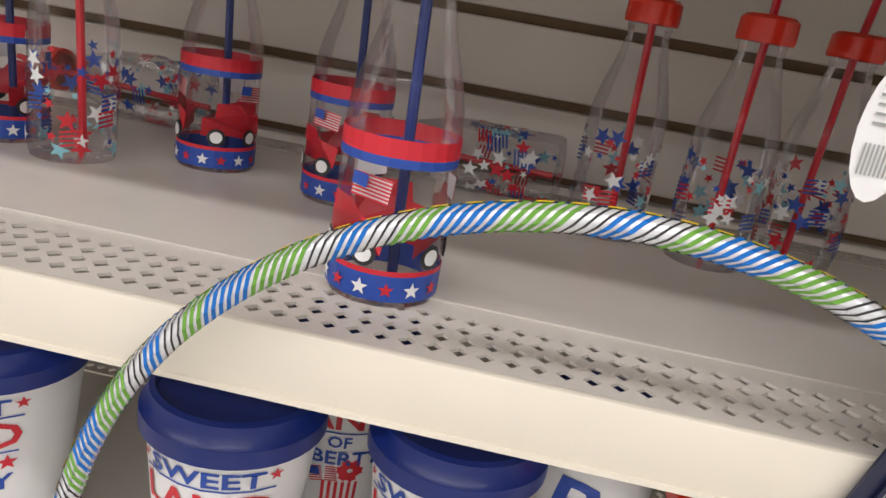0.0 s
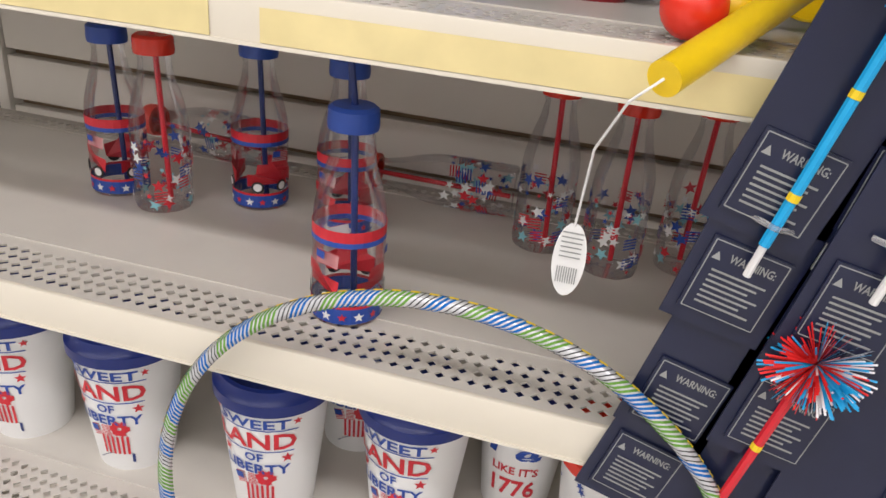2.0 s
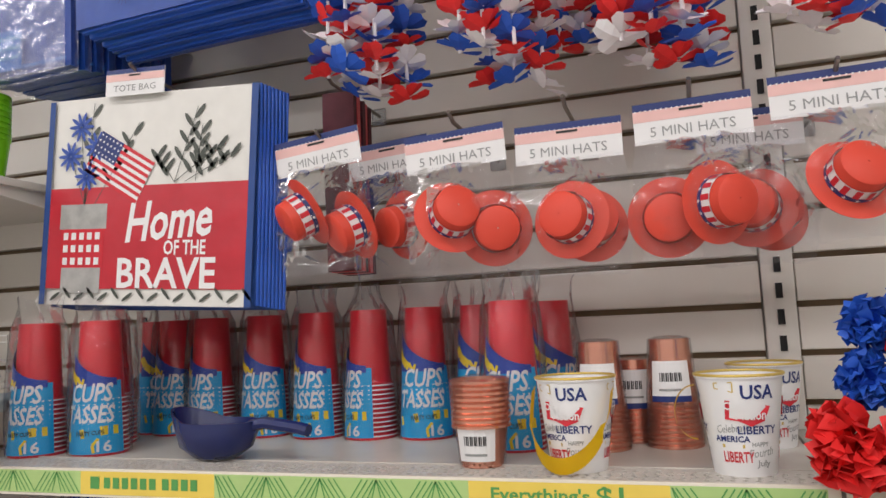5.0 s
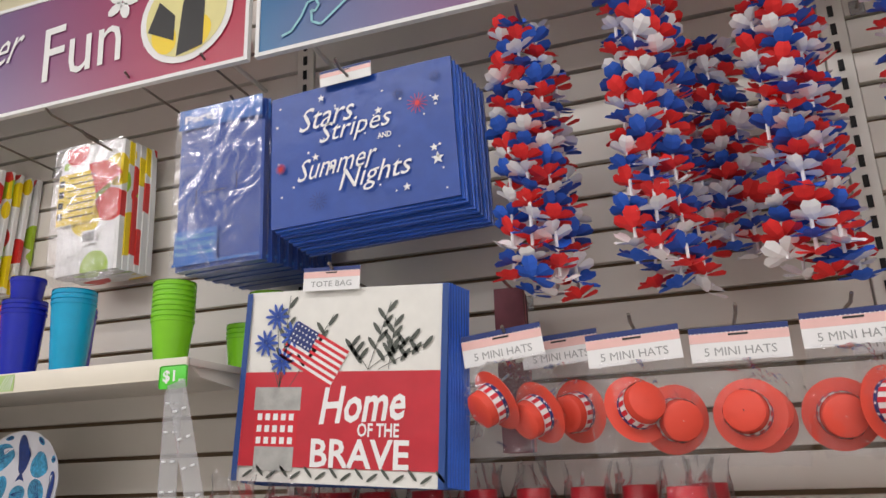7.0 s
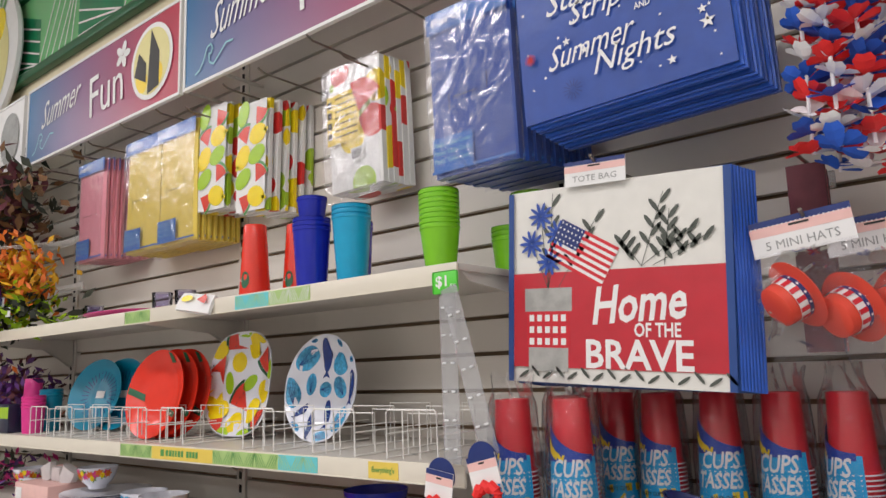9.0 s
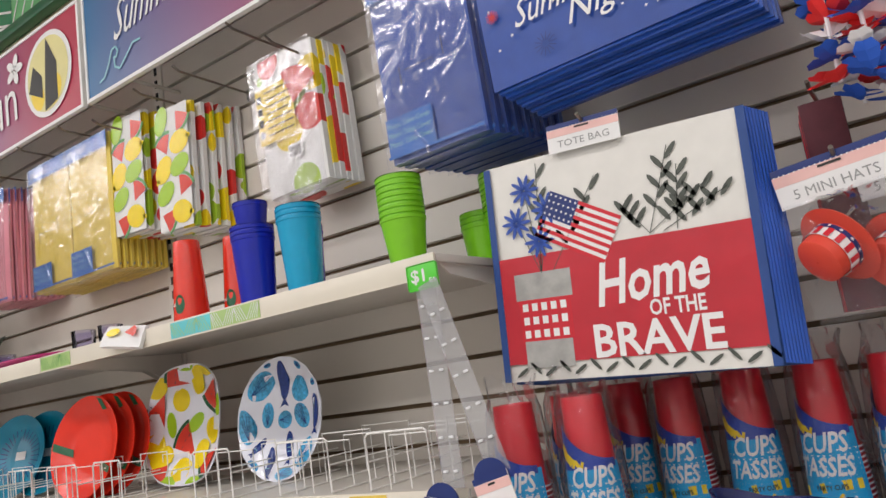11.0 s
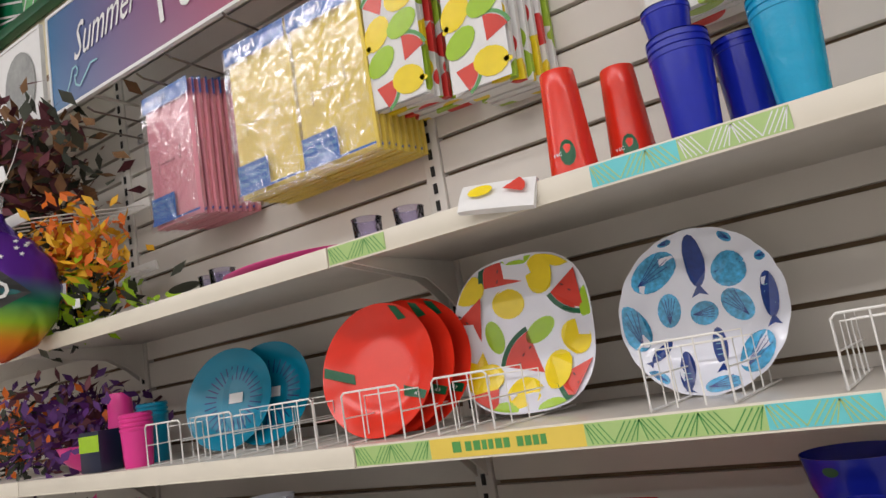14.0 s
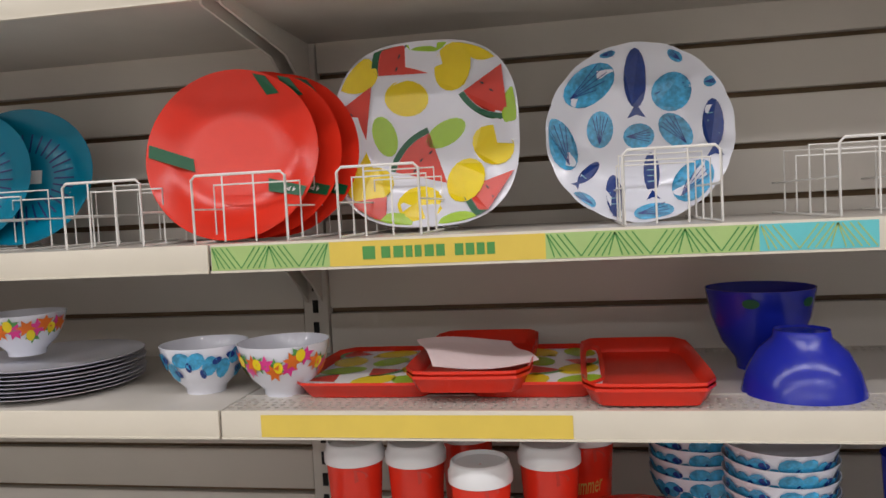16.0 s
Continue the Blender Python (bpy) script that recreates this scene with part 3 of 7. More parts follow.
# ---- cups in wrap ----
def cup_stack(name, body, label, wrapped=True, n_rims=12, h=0.215, rb=0.044, rt=0.031):
    """Upside-down cups nested in a stack with a printed sleeve."""
    st = thing(name, Matrix(), label, "party cups", name + " packs")
    prof = [(rb, 0.0)]
    for k in range(n_rims):
        z = 0.004 + k * 0.0075
        prof += [(rb + 0.0012 - k * 0.0004, z), (rb + 0.0012 - k * 0.0004, z + 0.004), (rb - 0.002 - k * 0.0004, z + 0.0052), (rb - 0.002 - k * 0.0004, z + 0.0072)]
    z = 0.006 + n_rims * 0.0075
    r_here = rb - 0.003 - n_rims * 0.0004
    prof += [(r_here, z)]
    for k in range(1, 9):
        t = k / 8
        rr = r_here + (rt - r_here) * t
        prof += [(rr + 0.0006, z + (h - z) * (t - 0.02)), (rr, z + (h - z) * t)]
    prof += [(rt - 0.003, h), (rt - 0.004, h - 0.003), (0.0005, h - 0.003)]
    part("cup_column", lathe(prof, 28), body, st)
    rim_prof = [(rb - 0.004, 0.003)]
    for k in range(n_rims):
        z, r = 0.004 + k * 0.0075, rb + 0.0016 - k * 0.0004
        rim_prof += [(r - 0.004, z + 0.0002), (r, z + 0.0006), (r, z + 0.0030), (r - 0.004, z + 0.0034)]
    part("rims", lathe(rim_prof, 28), WHITE, st, "pale rolled rims")
    C = cone(rb + 0.0015, 0, rt + 0.0022, h)
    sl = decal("sleeve", [p for p in rect(-0.058, 0.050, 0.004, 0.118, 16)], C, LABELB, st, "printed cyan sleeve")
    C2 = cone(rb + 0.0022, 0, rt + 0.0029, h)
    decal("print", [[(-0.052 + 0.0094 * q, 0.110), (-0.0426 + 0.0094 * q, 0.110), (-0.0426 + 0.0094 * q, 0.122 + 0.055 * (1 - (q + 1) / 10) ** 2), (-0.052 + 0.0094 * q, 0.122 + 0.055 * (1 - q / 10) ** 2)] for q in range(10)], C2, LABELD, sl)
    decal("print", stroke([(-0.052, 0.146), (-0.042, 0.130), (-0.028, 0.120), (-0.01, 0.115)], 0.013) + stroke([(-0.04, 0.030), (-0.01, 0.036), (0.02, 0.040), (0.042, 0.040)], 0.014) + stroke([(0.008, 0.006), (0.006, 0.018), (0.014, 0.028)], 0.004), cone(rb + 0.0028, 0, rt + 0.0035, h), YELLOW, sl)
    C3 = cone(rb + 0.0034, 0, rt + 0.0041, h)
    decal("lettering", words("CUPS", 0.002, 0.100, 0.066, 0.030, 0, 0.15) + words("TASSES", -0.002, 0.066, 0.078, 0.028, 0, 0.15) + words("16", 0.022, 0.016, 0.020, 0.018), C3, WHITE, sl)
    decal("lettering", words("PARTY CUPS", 0.002, 0.037, 0.04, 0.007, 0.06), C3, BLACKPR, sl)
    if wrapped:
        bm = bmesh.new()
        rnd = random.Random(len(name))
        rings, seg = [], 34
        for k, (r, z, flat) in enumerate(((rb + 0.005, 0.001, 1), (rb + 0.006, 0.05, 1), (rb + 0.0055, 0.10, 1), (rb + 0.003, 0.15, 1), (rt + 0.011, h - 0.01, 1), (rt + 0.008, h + 0.008, 0.75), (rt + 0.010, h + 0.026, 0.4), (rt + 0.016, h + 0.046, 0.25))):
            loose = 0.001 + 0.0008 * k
            rings.append([bm.verts.new(((r + rnd.uniform(-loose * 0.6, loose)) * math.cos(q), (r * flat + rnd.uniform(-loose, loose)) * math.sin(q), z + (rnd.uniform(-0.007, 0.007) if k > 4 else 0))) for q in [2 * math.pi * i / seg for i in range(seg)]])
        for p, q in zip(rings, rings[1:]):
            for i in range(seg):
                bm.faces.new((p[i], p[(i + 1) % seg], q[(i + 1) % seg], q[i]))
        part("wrap", bm, WRAP, st, "crinkled clear plastic wrap")
    return st


first = cup_stack("red_cup_stack", REDC, "wrapped stack of red plastic cups with cyan sleeve")
RED_AT = [(1.262, -0.31, 5), (1.305, -0.195, -20), (1.355, -0.075, 10), (1.372, -0.29, 20), (1.452, -0.10, -12), (1.56, -0.09, 12), (1.672, -0.10, -10), (1.775, -0.105, -45), (1.875, -0.10, 10), (2.05, -0.205, -5), (2.085, -0.075, 35), (1.30, -0.06, 60), (1.965, -0.075, 20), (1.50, -0.215, 70)]
first.matrix_basis = pose(RED_AT[0][0], RED_AT[0][1], ZD, 0, 0, RED_AT[0][2])
for x, y, r in RED_AT[1:-1]:
    copy_thing(first, pose(x, y, ZD, 0, 0, r))
firstb = cup_stack("blue_cup_stack", BLUEC, "wrapped stack of blue plastic cups with cyan sleeve")
BLUE_AT = [(1.46, -0.35, 0), (1.63, -0.345, 10), (1.672, -0.235, -10), (1.705, -0.10, 60), (1.80, -0.10, 40), (2.0, -0.265, -75), (1.56, -0.27, 15), (1.50, -0.16, 0), (1.60, -0.13, 45), (1.90, -0.18, -20), (1.36, -0.31, 0), (1.40, -0.17, 30), (1.29, -0.22, -15), (1.90, -0.07, 10), (1.30, -0.09, 0)]
firstb.matrix_basis = pose(BLUE_AT[0][0], BLUE_AT[0][1], ZC, 0, 0, BLUE_AT[0][2])
for x, y, r in BLUE_AT[1:]:
    copy_thing(firstb, pose(x, y, ZC, 0, 0, r))


# ---- tote bags and packs that hang from hooks ----
def hook(x, z, length=0.26, label="bent steel peg hook in the slatted panel"):
    hk = thing("peg_hook", pose(x, 0, z), label, "hook", "peg hooks")
    pts = [(0, 0.0, 0), (0, -length + 0.02, 0.004), (0, -length, 0.014)]
    part("peg", tube(pts, 0.0032), STEEL, hk)
    part("plate", boxed(-0.014, 0.014, -0.006, 0.0, -0.018, 0.014, 0.002), STRIPC, hk)
    return hk


def sheet(w, h, y, wob, seed, bm=None, t=0.006, nx=8, nz=8):
    """A soft bag standing in the xz plane, a little wavy, t thick."""
    bm = bm or bmesh.new()
    rnd = random.Random(seed)
    ph = [rnd.uniform(0, 6) for _ in range(4)]
    grid = {}
    for side in (0, 1):
        for i in range(nx + 1):
            for j in range(nz + 1):
                u, v = i / nx, j / nz
                d = wob * (math.sin(3 * u + ph[0] + 2 * v) + math.sin(5 * v + ph[1]) * 0.6)
                ed = math.sin(math.pi * u) ** 0.5 if 0 < u < 1 else 0
                grid[side, i, j] = bm.verts.new((w * (u - 0.5), y + d + (t if side else 0) + (-1 if side == 0 else 1) * 0.3 * t * ed, h * (v - 1)))
    for side in (0, 1):
        for i in range(nx):
            for j in range(nz):
                q = [grid[side, i, j], grid[side, i + 1, j], grid[side, i + 1, j + 1], grid[side, i, j + 1]]
                bm.faces.new(q if side == 0 else q[::-1])
    for i in range(nx):
        for j in (0, nz):
            bm.faces.new((grid[0, i, j], grid[1, i, j], grid[1, i + 1, j], grid[0, i + 1, j]))
    for j in range(nz):
        for i in (0, nx):
            bm.faces.new((grid[0, i, j], grid[0, i, j + 1], grid[1, i, j + 1], grid[1, i, j]))
    return bm


def header(parent, w, h, x, y, z, text, tail=0.0):
    """White printed header card with a navy edge."""
    hd = part("header_card", boxed(x - w / 2, x + w / 2, y - 0.0008, y + 0.0008, z - h, z, 0.0), PAPER, parent, "white and pink header card")
    decal("print", rect(x - w / 2, x + w / 2, z - h * 0.18, z), front(y - 0.0012), NAVYPR, hd)
    decal("print", rect(x - w / 2, x + w / 2, z - h * 0.45, z - h * 0.18), front(y - 0.0012), PEACH, hd)
    decal("print", [star(x - w / 2 + w * (k + 0.5) / 22, z - h * 0.18, w * 0.012) for k in range(22)], front(y - 0.0016), WHITE, hd)
    if text:
        decal("lettering", words(text, x, z - h * 0.72, w * 0.72, h * 0.24), front(y - 0.0014), GREYPR, hd)
    decal("print", rect(x - w * 0.1, x + w * 0.1, z - h * 0.28, z - h * 0.22), front(y - 0.002), BLACKPR, hd)
    return hd


W, H = 0.405, 0.352
for k in range(9):
    y = -0.301 + (8 - k) * 0.0062
    is_front = k == 8
    bag = thing("tote_bag", pose(1.482 + (8 - k) * 0.003, y, 1.968 - (8 - k) * 0.001, 0, 3.6 if is_front else 2.6, 0), "patriotic cream and red tote bag with flag print" if is_front else "folded blue-edged tote bag hanging behind others", "tote bag", "patriotic tote bags")
    part("bag", sheet(W, H, 0, 0.0009 if is_front else 0.0015, k, t=0.007), TOTEEDGE if not is_front else TOTEW, bag)
    if is_front:
        F = front(-0.0042)
        G = front(-0.0047)
        K = front(-0.0052)
        decal("panel", rect(-W / 2 + 0.008, W / 2 - 0.004, -0.325, -0.155, 10), F, TOTER, bag, "red lower panel")
        decal("edge_piping", rect(-W / 2 - 0.004, -W / 2 + 0.008, -H, -0.002) + rect(W / 2 - 0.004, W / 2 + 0.008, -H, 0), G, TOTEEDGE, bag, "blue edge piping")
        decal("lettering", words("Home", 0.055, -0.212, 0.165, 0.066, 0.06, 0.2) + words("OF THE", 0.085, -0.258, 0.080, 0.024) + words("BRAVE", 0.050, -0.299, 0.190, 0.050), G, PAPER, bag, "white painted lettering")
        decal("print", rect(-0.170, -0.072, -0.225, -0.183) + rect(-0.162, -0.080, -0.332, -0.290), G, STONEPR, bag, "grey printed can")
        decal("print", rect(-0.166, -0.076, -0.290, -0.225), G, REDPR, bag)
        decal("print", [p for i in range(5) for j in range(3) for p in rect(-0.160 + i * 0.0165, -0.150 + i * 0.0165, -0.243 - j * 0.021, -0.231 - j * 0.021)], K, PAPER, bag)
        wh, rd, bl, ss = flag(-0.052, -0.122, 0.125, -0.50)
        decal("print", wh, G, PAPER, bag)
        decal("print", rd, K, REDPR, bag)
        decal("print", bl, front(-0.0057), NAVYPR, bag)
        decal("print", ss, front(-0.0062), PAPER, bag)
        stems, leaves, blue = [], [], []
        for bx, bz in ((-0.155, -0.100), (-0.135, -0.050), (-0.118, -0.135), (-0.100, -0.085)):
            blue += [oval(bx + 0.014 * math.cos(a), bz + 0.014 * math.sin(a), 0.013, 0.0034, a, 8) for a in [k_ * math.pi / 5 for k_ in range(10)]]
            stems += stroke([(-0.12, -0.185), (bx, bz)], 0.0014)
        for sx, tx, tz in ((-0.12, -0.110, -0.01), (-0.10, -0.015, -0.05), (0.06, 0.10, -0.03), (0.06, 0.15, -0.09), (0.08, 0.175, -0.105), (0.06, 0.02, -0.10), (0.10, 0.11, -0.06)):
            base = (sx, -0.185 if sx < 0 else -0.152)
            stems += stroke([base, (tx, tz)], 0.0012)
            for q in range(6):
                t = 0.35 + q * 0.11
                ox, oz = base[0] + (tx - base[0]) * t, base[1] + (tz - base[1]) * t
                leaves.append(oval(ox + (0.008 if q % 2 else -0.008), oz + 0.004, 0.015, 0.0042, 0.9 if q % 2 else 2.2, 8))
        for q in range(16):
            leaves.append(oval(-W / 2 + 0.03 + q * 0.025, -0.338 + 0.006 * (q % 2), 0.013, 0.003, (0.6, 2.3)[q % 2], 8))
        decal("print", stems + leaves, G, LEAFPR, bag, "dark printed stems and leaves")
        decal("print", blue, K, BLUEPR, bag, "blue printed daisies")
        header(bag, 0.118, 0.045, -0.02, -0.014, 0.040, "TOTE BAG")
    else:
        part("edge_piping", tube([(W / 2, 0.005, -H), (W / 2 + 0.001, 0.004, -H / 2), (W / 2, 0.004, 0)], 0.0032), TOTEB, bag, "blue edge piping")
hook(1.465, 1.999, 0.33)

W2, H2 = 0.405, 0.295
for k in range(10):
    y = -0.290 + (9 - k) * 0.0105
    is_front = k == 9
    bag = thing("tote_bag", pose(1.505 + (9 - k) * 0.004, y, 2.412 - (9 - k) * 0.004, 0, -1.8, 0), "blue tote bag printed with white stars and lettering" if is_front else "folded blue tote bag hanging behind others", "tote bag", "blue tote bags")
    part("bag", sheet(W2, H2, 0, 0.003, 40 + k, t=0.008), TOTEB if k % 3 else TABLEB, bag)
    if is_front:
        G = front(-0.0078)
        decal("lettering", words("Stars", -0.065, -0.070, 0.12, 0.050, 0.06, 0.4) + words("Stripes", -0.005, -0.113, 0.155, 0.054, 0.06, 0.4) + words("AND", 0.058, -0.143, 0.03, 0.012) + words("Summer", -0.045, -0.180, 0.17, 0.046, 0.06, 0.4) + words("Nights", 0.035, -0.223, 0.15, 0.056, 0.06, 0.4), G, PAPER, bag, "white brush lettering")
        rnd = random.Random(5)
        decal("print", [star(rnd.uniform(-0.19, 0.19), rnd.uniform(-0.28, -0.02), rnd.choice((0.003, 0.004, 0.009))) for _ in range(34)] + [star(0.165, -0.215, 0.014)], front(-0.0074), PAPER, bag)
        rays = []
        for cx, cz, r in ((0.13, -0.09, 0.022), (-0.175, -0.17, 0.012), (-0.09, -0.255, 0.02), (0.09, -0.06, 0.012), (0.17, -0.04, 0.012)):
            rays += [s_ for a in range(14) for s_ in stroke([(cx + 0.3 * r * math.cos(a * 0.449), cz + 0.3 * r * math.sin(a * 0.449)), (cx + r * math.cos(a * 0.449), cz + r * math.sin(a * 0.449))], 0.0012)]
        decal("print", [star(0.13, -0.09, 0.010, 8), star(-0.175, -0.17, 0.010, 8)] + rays[:28], front(-0.0076), REDPR, bag, "red fireworks")
        decal("print", rays[28:], front(-0.0076), NAVYPR, bag)
        header(bag, 0.115, 0.035, -0.02, -0.014, 0.026, "")
hook(1.49, 2.41, 0.36)


def packs(name, n, w, h, x, z, y0, dy, body, label, group, deco, tilt=0.0, dx=0.004, thick=0.011):
    for k in range(n):
        pk = thing(name, pose(x + (n - 1 - k) * dx, y0 - dy * k, z - 0.0015 * ((n - k) % 3), 0, tilt, 0), label, "pack", group)
        part("folded_cloth", sheet(w, h, 0, 0.0015, 7 * k + n, t=thick), body, pk)
        deco(pk, w, h, k == n - 1)


def deco_cover(pk, w, h, is_front):
    decal("header", rect(-w / 2, w / 2, -0.045, 0.004), front(-0.0115), PACKBLUE, pk, "blue header band")
    decal("label", rect(-w / 2 + 0.004, -w / 2 + w * 0.52, -h + 0.014, -h + 0.085), front(-0.0118), PACKBLUE, pk, "blue printed label")
    decal("print", rect(-w / 2, w / 2, -h + 0.008, -h + 0.014), front(-0.0118), PACKBLUE, pk)
    if is_front:
        decal("lettering", words("Party!", -w * 0.2, -0.022, w * 0.45, 0.024, 0.05), front(-0.0128), WHITE, pk)
        decal("lettering", [p for j in range(3) for p in words("Plastic Table Cover", -w / 2 + w * 0.27, -h + 0.07 - 0.018 * j, w * 0.46, 0.010)], front(-0.0128), LTBLUE, pk)
        decal("print", rect(-w * 0.25, -w * 0.24, -h * 0.62, -h * 0.52) + rect(w * 0.22, w * 0.23, -h * 0.56, -h * 0.46) + rect(-w * 0.2, w * 0.12, -h * 0.55, -h * 0.545), front(-0.0122), BLACKPR, pk)
    part("wrap", sheet(w + 0.006, h + 0.01, -0.0165, 0.001, 3, t=0.001), SLEEVE, pk, "clear plastic sleeve")


packs("table_cover_pack", 9, 0.215, 0.37, 1.165, 2.43, -0.07, 0.0245, TABLEB, "navy folded plastic table cover in a sleeve", "navy table covers", deco_cover, -1, 0.006, 0.017)
packs("table_cover_pack", 8, 0.225, 0.405, -0.375, 2.505, -0.03, 0.018, YELPK, "yellow folded plastic table cover in a sleeve", "yellow table covers", deco_cover, 0, 0.003)
packs("table_cover_pack", 8, 0.225, 0.405, -0.135, 2.50, -0.03, 0.019, YELPK, "yellow folded plastic table cover in a sleeve", "yellow table covers", deco_cover, 0, 0.004)
packs("table_cover_pack", 9, 0.21, 0.385, -0.745, 2.495, -0.03, 0.0165, PINKPK, "pink folded plastic table cover in a sleeve", "pink table covers", deco_cover, 0, 0.008)


def fruit(cx, cy, w, h, n, seed):
    rnd = random.Random(seed)
    red, rind, lem, lim, spots = [], [], [], [], []
    cells = [(i, j) for i in range(n) for j in range(max(1, round(n * h / w)))]
    m_ = max(1, round(n * h / w))
    for q, (i, j) in enumerate(cells):
        x, y = cx + w * ((i + 0.5) / n - 0.5) + rnd.uniform(-0.1, 0.1) * w / n, cy + h * ((j + 0.5) / m_ - 0.5) + rnd.uniform(-0.1, 0.1) * h / m_
        r, a = 0.62 * w / n, rnd.uniform(0, 6.3)
        kind_ = (i + 2 * j) % 3
        if kind_ == 0:
            ox, oy = x - 0.5 * r * math.cos(a), y - 0.5 * r * math.sin(a)
            red.append(wedge(ox, oy, 1.25 * r, a))
            rind.append(band(ox, oy, 1.3 * r, 1.48 * r, a, 0.62))
            spots += [oval(ox + r * t * math.cos(a + d), oy + r * t * math.sin(a + d), 0.035 * r, 0.08 * r, a, 6) for t, d in ((0.6, 0.2), (0.9, -0.3), (0.9, 0.3), (0.6, -0.2))]
        elif kind_ == 1:
            lem.append(oval(x, y, 0.95 * r, 0.72 * r, a, 14))
            lem.append(oval(x + 0.9 * r * math.cos(a), y + 0.9 * r * math.sin(a), 0.25 * r, 0.15 * r, a, 8))
        else:
            lim.append(oval(x, y, 0.95 * r, 0.62 * r, a, 14))
    return red, rind, lem, lim, spots


def deco_fruit(pk, w, h, is_front):
    if not is_front:
        return
    if w > 0.18:
        part("wrap", sheet(w + 0.014, h + 0.03, -0.0185, 0.002, 9, t=0.001), SLEEVE, pk, "clear plastic sleeve")
        decal("label", rect(-0.093, 0.030, -0.215, -0.075), front(-0.0134), YELLOW, pk, "yellow care label")
        decal("print", [wedge(0.03, -0.145, 0.09, 1.2, 0.7)], front(-0.0142), MELON, pk, "red melon slice")
        decal("print", [p for j in range(7) for p in rect(-0.060, 0.025, -0.09 - 0.018 * j, -0.087 - 0.018 * j)], front(-0.0148), BLACKPR, pk)
        decals("print", [rect(-0.089, -0.073, z - 0.009, z + 0.009)[0] for z in (-0.10, -0.13, -0.16, -0.19)], front(-0.0148), BLACKPR, pk)
        decal("label", rect(-0.005, 0.04, -0.275, -0.24), front(-0.0140), PAPER, pk, "white bar-code label")
        decal("print", [p for j in range(9) for p in rect(0.0 + j * 0.004, 0.002 + j * 0.004, -0.27, -0.245)], front(-0.0146), BLACKPR, pk)
        return
    red, rind, lem, lim, spots = fruit(0, -h / 2, w * 0.98, h * 0.98, 2, 11)
    decal("panel", rect(-w / 2 + 0.002, w / 2 - 0.002, -h + 0.002, -0.002), front(-0.0115), PAPER, pk, "white printed cloth")
    for k, (polys, m_) in enumerate(((red, MELON), (rind, GREEN), (lem, LEMON), (lim, LIMEPR))):
        decals("print", polys, front(-0.0122 - 0.0004 * k), m_, pk)


packs("napkin_pack", 6, 0.195, 0.345, 0.685, 2.475, -0.06, 0.017, FRUITPK, "fruit-printed tablecloth pack in a clear sleeve", "fruit tablecloths", deco_fruit, -1.5, 0.003, 0.018)
packs("napkin_pack", 6, 0.15, 0.345, 0.06, 2.52, -0.02, 0.026, FRUITM, "fruit-printed folded dish towel on a hook", "fruit dish towels", deco_fruit, 2, 0.006, 0.012)
packs("napkin_pack", 6, 0.145, 0.34, 0.265, 2.478, -0.02, 0.026, FRUITM, "fruit-printed folded dish towel on a hook", "fruit dish towels", deco_fruit, 2, 0.006, 0.012)
for hx, hz in ((0.62, 2.53), (0.41, 2.50), (0.24, 2.50), (0.04, 2.48), (-0.14, 2.52), (-0.38, 2.53), (-0.62, 2.52), (-0.75, 2.51), (-1.0, 2.50), (-1.12, 2.50), (0.86, 2.58), (1.08, 2.58), (1.17, 2.45), (0.745, 2.445)):
    hook(hx, hz, 0.25)


# ---- signs over the shelving ----
def hanging_sign(x0, material, texts, label):
    sg = thing("sign", pose(x0 + 0.6, -0.23, 2.725), label, "sign", "header signs")
    part("board", boxed(-0.592, 0.592, -0.004, 0.004, -0.16, 0.16), material, sg)
    bm = bmesh.new()
    for a in ((-0.6, 0.6, 0.158, 0.168), (-0.6, 0.6, -0.168, -0.158), (-0.6, -0.59, -0.158, 0.158), (0.59, 0.6, -0.158, 0.158)):
        box(bm, a[0], a[1], -0.007, 0.007, a[2], a[3])
    part("frame", bm, PAPER, sg)
    for sx in (-0.5, 0.5):
        part("arm", tube([(sx, 0.23, -0.11), (sx, 0.0, -0.11)], 0.006), POST, sg)
    for polys, m_ in texts:
        decal("print", polys, front(-0.0075), m_, sg)
    return sg


def wave_line(cx, cz, s_):
    pts = [(cx - 1.4 * s_, cz - 0.9 * s_), (cx - 0.9 * s_, cz - 0.75 * s_), (cx - 0.4 * s_, cz - 0.1 * s_), (cx - 0.1 * s_, cz + 0.55 * s_), (cx + 0.3 * s_, cz + 0.65 * s_), (cx + 0.5 * s_, cz + 0.3 * s_), (cx + 0.3 * s_, cz), (cx + 0.1 * s_, cz + 0.1 * s_), (cx + 0.15 * s_, cz - 0.5 * s_), (cx + 0.6 * s_, cz - 0.75 * s_), (cx + 1.2 * s_, cz - 0.3 * s_), (cx + 1.9 * s_, cz + 0.25 * s_), (cx + 2.6 * s_, cz + 0.2 * s_)]
    return stroke(pts, 0.006)


def sign_shapes(lx):
    disc = [oval(lx, 0, 0.135, 0.135, n=28)]
    return disc, [oval(lx, 0, 0.118, 0.118, n=28)], [[(lx - 0.02, -0.115), (lx + 0.055, -0.10), (lx + 0.055, 0.02), (lx + 0.0, 0.115), (lx - 0.01, 0.02)], [(lx - 0.11, -0.03), (lx - 0.03, -0.07), (lx - 0.03, 0.0), (lx - 0.08, 0.05)]]


